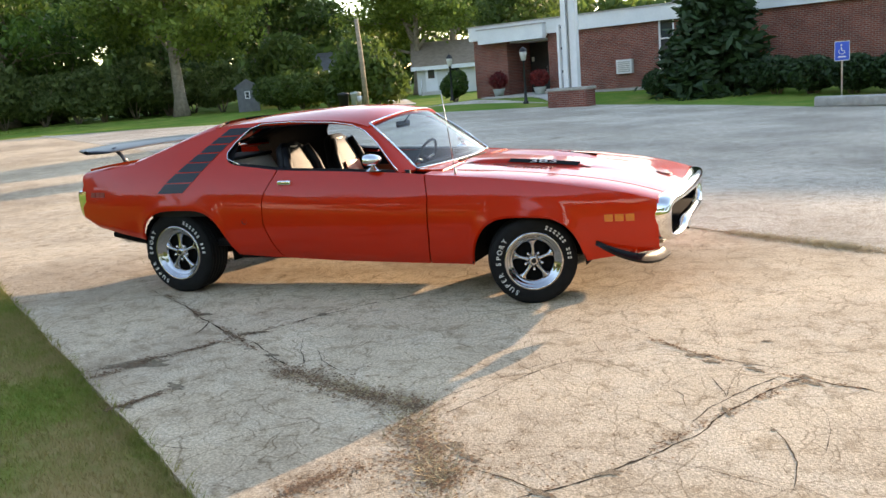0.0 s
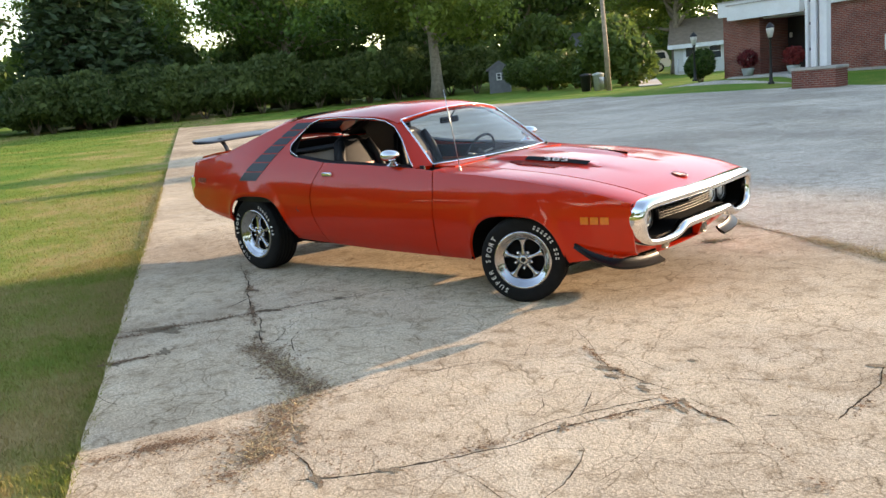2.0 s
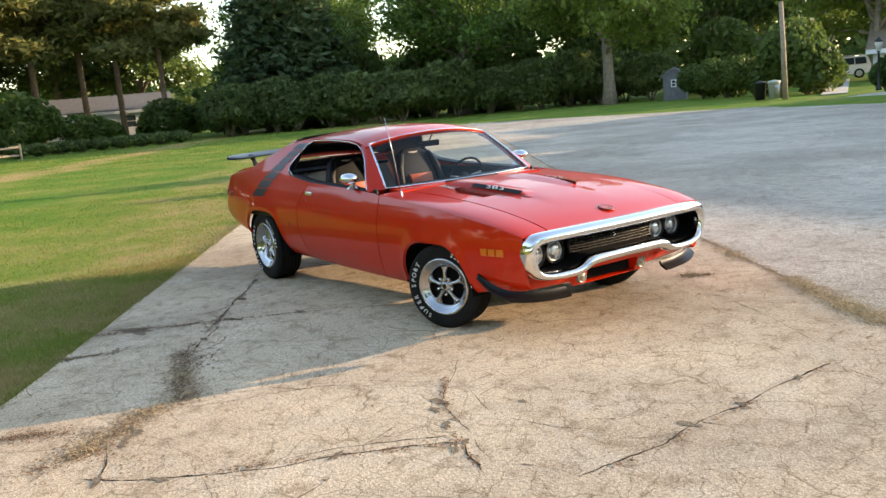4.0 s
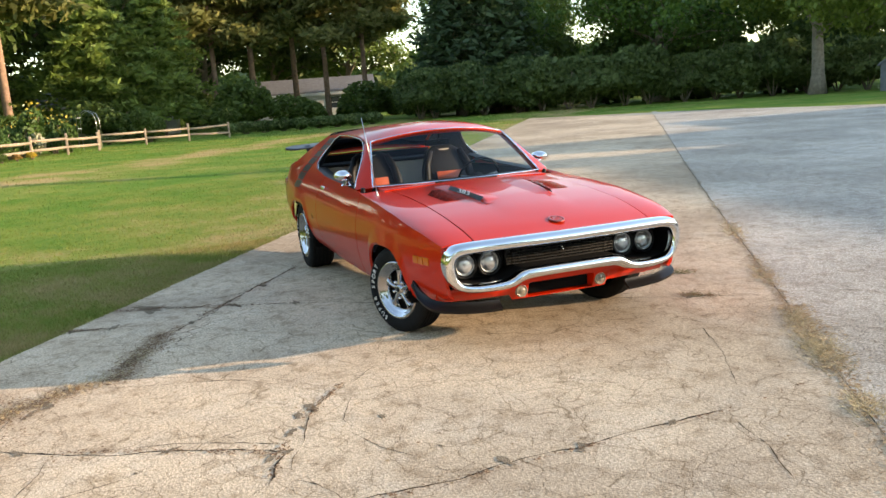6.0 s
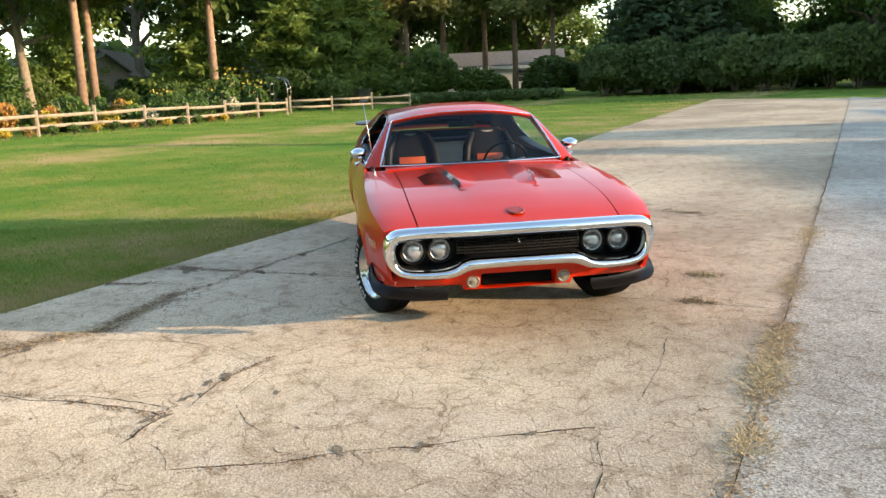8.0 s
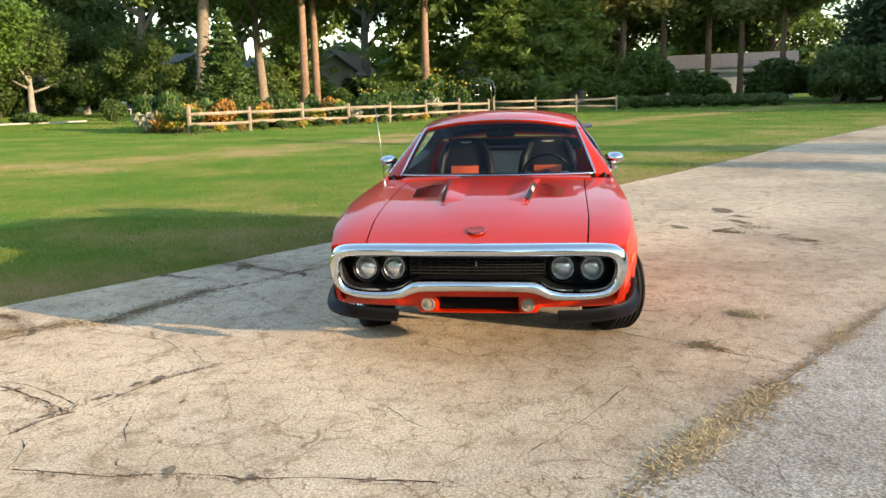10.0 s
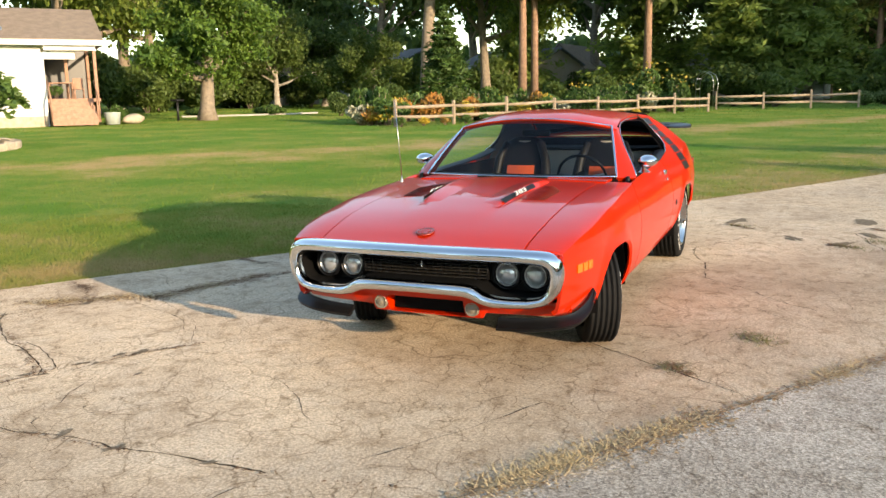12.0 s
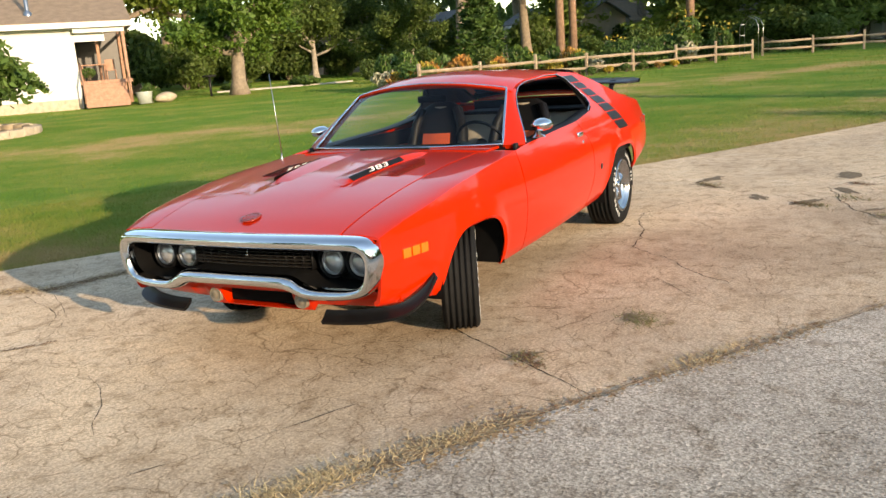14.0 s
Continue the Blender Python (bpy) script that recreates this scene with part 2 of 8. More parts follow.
def build_car():
    car = thing("muscle_car", "orange-red two-door muscle car with black stripes, parked on cracked concrete", "car")
    hood_edge = lambda x: 0.64 + 0.02 * max(0, 1.2 - x) - 0.05 * max(0, x - 2.0)
    deck_edge = table([(-2.65, 0.66), (-2.3, 0.70), (-1.9, 0.72), (-1.5, 0.74)])
    deck_z = table([(-2.65, 0.955), (-2.5, 0.995), (-2.2, 1.035), (-1.9, 1.06), (-1.6, 1.075)], 0.05)
    door_front = table([(0.2, 0.735), (0.45, 0.775), (0.73, 0.785), (0.9, 0.75)])
    door_rear = table([(0.25, -0.44), (0.35, -0.50), (0.55, -0.575), (0.77, -0.565), (0.87, -0.50), (0.96, -0.44)], 0.05)
    gap = 0.005
    for s in (-1, 1):
        fender = side_panel("front_fender", lambda z: door_front(z) + gap, lambda z: 2.30 - 0.10 * max(0, z - 0.55) + 0.02 * (z - 0.4), s, 70, car, 16)
        shoulder("fender_top", 0.75, 2.30, lambda x: hood_edge(x) + 0.004, lambda x: hood_z(x) - 0.016, s, car, 40, fender)
        door = side_panel("door", lambda z: door_rear(z) + gap, lambda z: door_front(z) - gap, s, 30, car, 16)
        quarter = side_panel("quarter_panel", lambda z: -2.45 + 0.10 * max(0, 0.75 - z) - 0.02 * (z > 0.9), lambda z: door_rear(z) - gap, s, 80, car, 16)
        shoulder("quarter_top", -2.455, -1.60, lambda x: deck_edge(x) + 0.003, lambda x: deck_z(x) - 0.012, s, car, 24, quarter)
        # belt ledge inside the open window
        def ledge(u, v, s=s):
            x = -0.86 + (0.52 + 0.86) * u
            return (x, s * (body_y(x, side_top(x)) - 0.10 * v), side_top(x) + 0.012 * math.sin(v * 3.0))
        thicken(part("window_ledge", sheet_bm(ledge, 24, 3, s > 0), M_VINYLBLACK, door), 0.012)
        # sail panel behind the quarter window
        ridge = table([(-1.85, 1.045), (-1.65, 1.11), (-1.37, 1.205), (-1.15, 1.262), (-1.0, 1.288), (-0.80, 1.296), (-0.6, 1.30)], 0.05)
        wrear = table([(0.98, -0.80), (1.03, -0.93), (1.09, -0.945), (1.16, -0.90), (1.24, -0.82), (1.285, -0.74), (1.32, -0.66)], 0.01)
        def sail(u, v, s=s, ridge=ridge, wrear=wrear):
            x = -1.85 + u * 1.15
            for _ in range(4):
                lo, hi = side_top(x) - 0.002, ridge(x)
                z = lo + (hi - lo) * v
                x = -1.85 + (wrear(z) + 1.85) * u
            return (x, s * body_y(x, z), z)
        thicken(part("sail_panel", sheet_bm(sail, 24, 14, s > 0), M_PAINT, quarter), 0.02, inner=M_VINYLBLACK)
        def sail_in(u, v, s=s, ridge=ridge):
            x = -1.85 + u * 0.75
            g = rear_glass_edge(x)
            p, q = Vector((x, s * body_y(x, ridge(x)), ridge(x))), Vector((g[0], s * g[1], g[2]))
            r = p.lerp(q, v)
            r.z += 0.012 * math.sin(v * math.pi)
            return r
        thicken(part("sail_inner", sheet_bm(sail_in, 20, 5, s > 0), M_PAINT, quarter), 0.015, inner=M_VINYLBLACK)
        # chrome edge of the side window and drip rail
        rail = [(0.545, side_top(0.55) + 0.012), (0.50, 0.955), (0.33, 1.11), (0.22, 1.19), (0.10, 1.237), (-0.05, 1.262), (-0.45, 1.287), (-0.70, 1.285), (-0.80, 1.255), (-0.90, 1.16), (-0.945, 1.09), (-0.93, 1.045), (-0.80, 1.0)]
        part("window_trim", tube_bm([(x, s * (body_y(x, z) + 0.001), z) for x, z in rail], 0.0045, 6), M_CHROME, quarter)
        # black strobe stripe, in six blocks, rising onto the sail panel
        rear_line = table([(0.81, -1.55), (0.90, -1.46), (1.17, -1.12), (1.285, -0.96)])
        front_line = table([(0.81, -1.30), (0.90, -1.205), (1.15, -0.965), (1.285, -0.76)])
        zs = [0.81, 0.888, 0.965, 1.035, 1.10, 1.16, 1.215, 1.275]
        for k in range(7):
            z0, z1 = zs[k], zs[k + 1] - 0.008
            def block(u, v, s=s, z0=z0, z1=z1):
                z = z0 + (z1 - z0) * v
                x = rear_line(z) + (front_line(z) - rear_line(z)) * u
                return (x, s * (body_y(x, z) + 0.004), z)
            part("stripe_block", sheet_bm(block, 4, 3, s > 0), M_DECAL, quarter)
        # handle, lock, mirror
        hx = -0.37
        handle = box_bm(hx - 0.058, hx + 0.058, -0.012, 0.012, -0.017, 0.017, 0.008)
        bmesh.ops.translate(handle, vec=(0, s * (body_y(hx, 0.865) + 0.012), 0.862), verts=handle.verts)
        part("door_handle", handle, M_CHROME, door, "chrome pull handle")
        lock = lathe_bm([(0.0, 0.006), (0.012, 0.006), (0.013, 0.0)], 16)
        bmesh.ops.translate(lock, vec=(-0.40, s * (body_y(-0.40, 0.80) + 0.001), 0.805), verts=lock.verts)
        part("door_lock", lock, M_CHROME, door)
        mx, mz = 0.36, 0.925
        my = s * (body_y(mx, mz) + 0.015)
        foot = lathe_bm([(0.0, 0.045), (0.018, 0.04), (0.022, 0.02), (0.05, 0.006), (0.055, 0.0)], 20, "z")
        bmesh.ops.translate(foot, vec=(mx, my, mz), verts=foot.verts)
        mirror = part("side_mirror", foot, M_CHROME, door, "chrome bullet mirror")
        head = lathe_bm([(0.0, 0.075), (0.022, 0.066), (0.042, 0.04), (0.052, 0.0), (0.054, -0.035), (0.05, -0.04), (0.046, -0.036), (0.0, -0.034)], 28, "x")
        bmesh.ops.scale(head, vec=(1, 1.35, 0.8), verts=head.verts)
        bmesh.ops.translate(head, vec=(mx + 0.01, my + s * 0.03, mz + 0.078), verts=head.verts)
        part("mirror_head", head, M_CHROME, mirror)
        # side marker lamp in the front wing, badge behind the door
        for k in range(3):
            x0 = 1.985 + 0.064 * k
            def lamp(u, v, s=s, x0=x0):
                x, z = x0 + 0.052 * u, 0.555 + 0.045 * v
                return (x, s * (body_y(x, z) + 0.006), z)
            thicken(part("side_marker", sheet_bm(lamp, 3, 2, s > 0), M_AMBER, fender, "amber side marker"), 0.006)
            def red(u, v, s=s, k=k):
                x, z = -2.32 + 0.06 * k + 0.05 * u, 0.785 + 0.04 * v
                return (x, s * (body_y(x, z) + 0.005), z)
            thicken(part("rear_marker", sheet_bm(red, 3, 2, s > 0), M_EMBLEM, quarter), 0.005)
        badge = lathe_bm([(0.0, 0.004), (0.02, 0.004), (0.024, 0.0)], 12)
        bmesh.ops.translate(badge, vec=(-0.74, s * (body_y(-0.74, 0.585) + 0.002), 0.585), verts=badge.verts)
        part("fender_badge", badge, M_DECAL, quarter)
        # black chin spoiler wrapped round the lower corner
        upper = ((1.93, 0.905, 0.430), (2.06, 0.895, 0.382), (2.17, 0.850, 0.345), (2.230, 0.740, 0.328), (2.258, 0.60, 0.316), (2.266, 0.46, 0.312))
        lower = ((1.94, 0.912, 0.418), (2.08, 0.928, 0.347), (2.215, 0.885, 0.302), (2.285, 0.755, 0.281), (2.310, 0.60, 0.270), (2.318, 0.46, 0.266))
        def chin(u, v, s=s, upper=upper, lower=lower):
            k = u * 5
            i = min(4, int(k))
            f = k - i
            def at(rows):
                p0, p1, p2, p3 = (rows[max(0, min(5, i + q))] for q in (-1, 0, 1, 2))
                return [0.5 * (2 * b + (c - a) * f + (2 * a - 5 * b + 4 * c - d) * f * f + (3 * b - a - 3 * c + d) * f ** 3) for a, b, c, d in zip(p0, p1, p2, p3)]
            p, q = at(lower), at(upper)
            x, y, z = (a + (b - a) * v for a, b in zip(p, q))
            return (x - 0.012 * math.sin(math.pi * v), s * (y - 0.004 * math.sin(math.pi * v)), z)
        thicken(part("chin_spoiler", sheet_bm(chin, 40, 6, s > 0), M_BLACKTRIM, car, "satin black chin spoiler"), 0.018, -1)
        # wheel well liner
        for xc, a, top in ((1.462, 0.39, 0.60), (-1.345, 0.43, 0.69)):
            def well(u, v, s=s, xc=xc, a=a, top=top):
                ang = math.pi * u
                return (xc - a * math.cos(ang), s * (0.90 - 0.40 * v), 0.27 + (top - 0.27) * math.sin(ang) ** 0.5)
            part("wheel_well", sheet_bm(well, 20, 3, s > 0), M_DARK, car)
    # hood with its raised centre
    def hood(u, v):
        x = 0.83 + (2.36 - 0.83) * u
        w = hood_edge(x) - 0.003
        y = -w + 2 * w * v
        bulge = 0.012 * max(0, 1 - (y / 0.27) ** 6) * min(1, (2.1 - x) / 0.5 if x < 2.1 else 0)
        xs = x - 0.05 * (y / w) ** 2 * u ** 3
        return (xs, y, hood_z(xs) - 0.014 * (y / w) ** 2 + max(0, bulge))
    hood_ob = thicken(part("hood", sheet_bm(hood, 40, 36, False), M_PAINT, car), 0.02)
    for s in (-1, 1):
        # recessed outboard scoop: wedge with a dark lettered face and louvres
        def wedge(u, v, s=s):
            x = 0.86 + 0.90 * u
            k = math.sin(math.pi * min(1, max(0, (u - 0.05) / 0.9))) ** 0.4 if 0.05 < u < 0.95 else 0
            prof = [(0.07, 0.0), (0.15, 0.010), (0.245, 0.024), (0.268, 0.024), (0.292, -0.014)]
            i = v * 4
            y = float(np.interp(i, range(5), [p[0] for p in prof])) + 0.07 * (1 - u) - 0.02
            z = float(np.interp(i, range(5), [p[1] for p in prof])) * k
            return (x, s * y, hood_z(x) + z + 0.004)
        scoop = part("hood_scoop", sheet_bm(wedge, 24, 8, s < 0), M_PAINT, hood_ob)
        def face(u, v, s=s):
            x = 1.17 + 0.50 * u
            y = 0.266 + 0.022 * (1 - v) + 0.07 * (1 - (x - 0.80) / 0.98) - 0.02
            return (x + 0.02 * v, s * (y + 0.006), hood_z(x) + 0.003 + 0.024 * v)
        part("scoop_face", sheet_bm(face, 8, 3, s > 0), M_BLACKTRIM, scoop, "black scoop face")
        txt = bpy.data.curves.new("scoop_number", "FONT")
        txt.body, txt.size, txt.extrude, txt.align_x, txt.align_y = "383", 0.075, 0.001, "CENTER", "CENTER"
        number = new("scoop_number", txt)
        xm = 1.43
        ym = 0.284 + 0.07 * (1 - (xm - 0.80) / 0.98) - 0.012
        ax = Vector((1, 0, -0.06)).normalized() * (1 if s < 0 else -1)
        up = Vector((0, -s * 0.55, 0.9)).normalized()
        nrm = ax.cross(up).normalized()
        number.matrix_world = Matrix(((ax.x * 1.9, up.x * 0.5, nrm.x, xm), (ax.y * 1.9, up.y * 0.5, nrm.y, s * ym), (ax.z * 1.9, up.z * 0.5, nrm.z, hood_z(xm) + 0.022), (0, 0, 0, 1)))
        txt.materials.append(M_WHITE)
        number.parent = scoop
        # thin raised bars; their dark red paints in the shade of the louvre slots
        for k in range(15):
            x = 1.10 + 0.030 * k
            y0, y1 = 0.30 + 0.07 * (1 - (x - 0.80) / 0.98), 0.30 + 0.07 * (1 - (x - 0.80) / 0.98) + 0.17
            if k < 5:
                y1 -= 0.02 * (5 - k)
            bm = box_bm(x, x + 0.008, min(s * y0, s * y1), max(s * y0, s * y1), 0, 0.004, 0)
            bmesh.ops.translate(bm, vec=(0, 0, hood_z(x) - 0.014 * ((y0 + y1) / 2 / hood_edge(x)) ** 2 - 0.0015), verts=bm.verts)
            part("louvre", bm, M_LOUVRE, scoop)
    # badge on the hood's nose
    em = lathe_bm([(0.0, 0.003), (0.038, 0.003), (0.040, 0.005), (0.047, 0.004), (0.048, 0.0)], 32, "z")
    bmesh.ops.scale(em, vec=(1.15, 1.1, 1), verts=em.verts)
    bmesh.ops.transform(em, matrix=pose(2.215, 0, hood_z(2.215) + 0.005, 0, 13, 0), verts=em.verts)
    badge = part("hood_badge", em, M_EMBLEM, hood_ob, "round enamelled badge")
    for k in range(9):
        bm = box_bm(-0.0016, 0.0016, -0.05 + 0.014 * abs(k - 4) / 2, 0.05 - 0.014 * abs(k - 4) / 2, 0.0045, 0.0068)
        bmesh.ops.transform(bm, matrix=pose(2.215, 0, hood_z(2.215) + 0.003, 0, 13, 0) @ Matrix.Translation((-0.032 + 0.008 * k, 0, 0)), verts=bm.verts)
        part("badge_rib", bm, M_PAINT if k % 2 else M_STEEL, badge, smooth=False)
    # cowl with its grille slots
    def cowl(u, v):
        y = -0.70 + 1.40 * v
        x0 = 0.83 - 0.006
        x1 = 0.70 - 0.10 * (y / 0.74) ** 2
        x = x0 + (x1 - x0) * u
        return (x, y, hood_z(x) - 0.010 * (y / 0.65) ** 2 + 0.004)
    cowl_ob = thicken(part("cowl", sheet_bm(cowl, 5, 24, True), M_PAINT, car), 0.015)
    for k in range(34):
        y = -0.26 + 0.0158 * k
        bm = box_bm(0.765, 0.795, y, y + 0.008, hood_z(0.78) + 0.002, hood_z(0.78) + 0.013)
        part("cowl_slot", bm, M_BLACKTRIM, cowl_ob)
    # roof
    roof_z = table([(-1.3, 1.295), (-1.1, 1.318), (-0.77, 1.348), (-0.24, 1.362), (0.1, 1.345), (0.25, 1.318), (0.36, 1.285)], 0.06)
    rail_z = table([(-1.15, 1.275), (-0.95, 1.292), (-0.70, 1.298), (-0.45, 1.297), (-0.05, 1.276), (0.10, 1.255), (0.22, 1.225), (0.3, 1.19)], 0.03)
    def roof(u, v):
        w = 2 * v - 1
        x1 = 0.335 - 0.10 * w * w
        x = -1.13 + (x1 + 1.13) * u
        yr = body_y(x, rail_z(x))
        return (x, yr * w, rail_z(x) + (roof_z(x) - rail_z(x)) * (1 - abs(w) ** 2.6))
    thicken(part("roof", sheet_bm(roof, 30, 28, False), M_PAINT, car), 0.03, inner=M_VINYLBLACK)
    # windshield, its frame and the front pillars
    def screen(u, v):
        w = 2 * v - 1
        xb, zb, yb = 0.735 - 0.10 * w * w, 0.908, 0.735
        xt, zt, yt = 0.325 - 0.10 * w * w, 1.295 - 0.06 * w * w, 0.60
        k = u
        return (xb + (xt - xb) * k, w * (yb + (yt - yb) * k), zb + (zt - zb) * k + 0.02 * math.sin(math.pi * k) * (1 - w * w * 0.5))
    wind = part("windshield", sheet_bm(screen, 16, 24, True), M_GLASS, car, "clear curved windshield glass")
    rim = [screen(0, k / 20) for k in range(21)] + [screen(k / 10, 1) for k in range(1, 11)] + [screen(1, 1 - k / 20) for k in range(1, 21)] + [screen(1 - k / 10, 0) for k in range(1, 10)]
    part("windshield_trim", tube_bm([(x + 0.006, y, z + 0.006) for x, y, z in rim], 0.009, 6, closed=True, flat=0.7), M_CHROME, wind)
    for s in (-1, 1):
        def pillar(u, v, s=s):
            f = Vector(screen(u, 1.0))
            zb = 0.90 + (1.225 - 0.90) * u
            xb = float(np.interp(zb, [0.90, 0.955, 1.11, 1.19, 1.235], [0.56, 0.505, 0.335, 0.225, 0.12]))
            b = Vector((xb, body_y(xb, zb) - 0.004, zb))
            p = f.lerp(b, v)
            p.y += 0.012 * math.sin(math.pi * v)
            return (p.x, s * p.y, p.z)
        thicken(part("front_pillar", sheet_bm(pillar, 12, 5, s > 0), M_PAINT, car), 0.035, inner=M_VINYLBLACK)
    # rear glass, deck, tail
    def rear_glass(u, v):
        w = 2 * v - 1
        x = -1.12 - 0.80 * u
        g = rear_glass_edge(x)
        return (x - 0.04 * (1 - w * w), w * g[1], g[2] + 0.02 * (1 - w * w))
    rw = part("rear_window", sheet_bm(rear_glass, 12, 16, True), M_GLASSDARK, car)
    def deck(u, v):
        w = 2 * v - 1
        x = -1.90 - 0.57 * u
        return (x, w * deck_edge(x), deck_z(x) + 0.012 * (1 - w * w) + 0.004)
    thicken(part("trunk_lid", sheet_bm(deck, 14, 16, True), M_PAINT, car), 0.02)
    def tail(u, v):
        w = 2 * v - 1
        z = 0.60 + 0.36 * u
        return (-2.455 - 0.04 * (1 - w ** 4) + 0.08 * (1 - u) ** 2, w * (body_y(-2.48, z) - 0.01), z)
    thicken(part("tail_panel", sheet_bm(tail, 8, 16, False), M_PAINT, car), 0.02)
    def rbump(u, v):
        w = 2 * u - 1
        wrap = max(0, abs(w) - 0.86) / 0.14
        y = math.copysign(min(abs(w), 0.86) / 0.86 * 0.80 + 0.06 * math.sin(wrap * 1.57), w)
        x = -2.53 + 0.04 * abs(w) ** 3 + 0.12 * (1 - math.cos(wrap * 1.57))
        a = (v - 0.5) * math.pi * 0.95
        return (x - 0.035 * math.cos(a) + 0.03 * (1 - v), y, 0.72 + 0.115 * math.sin(a))
    thicken(part("rear_bumper", sheet_bm(rbump, 50, 8, True), M_CHROME, car), 0.012)
    # rear spoiler blade on two stalks
    def blade(u, v):
        w = 2 * u - 1
        a = 2 * math.pi * v
        ch = 0.165 * (1 - max(0, (abs(w) - 0.85) / 0.15) ** 3 * 0.8)
        return (-2.30 - 0.03 * (1 - w * w) + ch * math.cos(a) - 0.03 * w ** 4, 0.83 * w, 1.150 + 0.016 * math.sin(a) - 0.10 * (ch * math.cos(a)) + 0.02 * (1 - w * w))
    spoiler = part("rear_spoiler", sheet_bm(blade, 40, 14, True), M_DECAL, car, "black rear spoiler wing")
    for s in (-1, 1):
        st = tube_bm([(-2.12, s * 0.60, 1.04), (-2.17, s * 0.60, 1.10), (-2.24, s * 0.60, 1.165)], [0.034, 0.024, 0.034], 10, flat=0.3)
        part("spoiler_stalk", st, M_DECAL, spoiler)
    build_front(car)
    build_cabin(car)
    # underbody, exhausts and axle
    ub = box_bm(-1.75, 2.05, -0.60, 0.60, 0.27, 0.55, 0.03)
    box_bm(-0.92, 1.05, -0.84, 0.84, 0.28, 0.36, 0.02, ub)
    # unseen box added behind the valance to block sunlight leaking under the nose
    box_bm(1.9, 2.13, -0.72, 0.72, 0.315, 0.5, 0.02, ub)
    part("underbody", ub, M_DARK, car)
    part("rear_axle", tube_bm([(-1.46, -0.75, 0.325), (-1.46, -0.14, 0.325), (-1.46, 0, 0.325), (-1.46, 0.14, 0.325), (-1.46, 0.75, 0.325)], [0.04, 0.05, 0.14, 0.05, 0.04], 12), M_DARK, car)
    for s in (-1, 1):
        part("exhaust_pipe", tube_bm([(-1.9, s * 0.45, 0.30), (-2.3, s * 0.45, 0.36), (-2.52, s * 0.45, 0.40)], 0.032, 12, cap=False), M_DARK, car)
    # antenna on the right wing
    ant = tube_bm([(0.955, -0.80, 0.868), (0.955, -0.80, 0.885), (0.953, -0.80, 0.905), (0.95, -0.80, 0.92)], [0.013, 0.010, 0.006, 0.004], 10)
    tube_bm([(0.95, -0.80, 0.915), (0.935, -0.83, 1.20), (0.92, -0.86, 1.44)], [0.0038, 0.0034, 0.0028], 6, ant)
    part("antenna", ant, M_STEEL, car, "thin whip antenna")
    # wheels; the front pair is steered to the left
    for x, y, z, r, w, steer in ((1.462, -0.795, 0.290, 0.292, 0.205, 24), (1.462, 0.795, 0.290, 0.292, 0.205, 27), (-1.462, -0.775, 0.325, 0.327, 0.25, 0), (-1.462, 0.775, 0.325, 0.327, 0.25, 0)):
        build_wheel(car, x, y, z, r, w, steer)
    car.scale = (1.0, 0.958, 1.0)
    return car


def rear_glass_edge(x):
    """Edge of the rear glass at x: x, half width, height."""
    return (x, float(np.interp(x, [-1.95, -1.12], [0.66, 0.54])), float(np.interp(x, [-1.95, -1.7, -1.4, -1.2, -1.12], [1.055, 1.115, 1.215, 1.285, 1.312])))


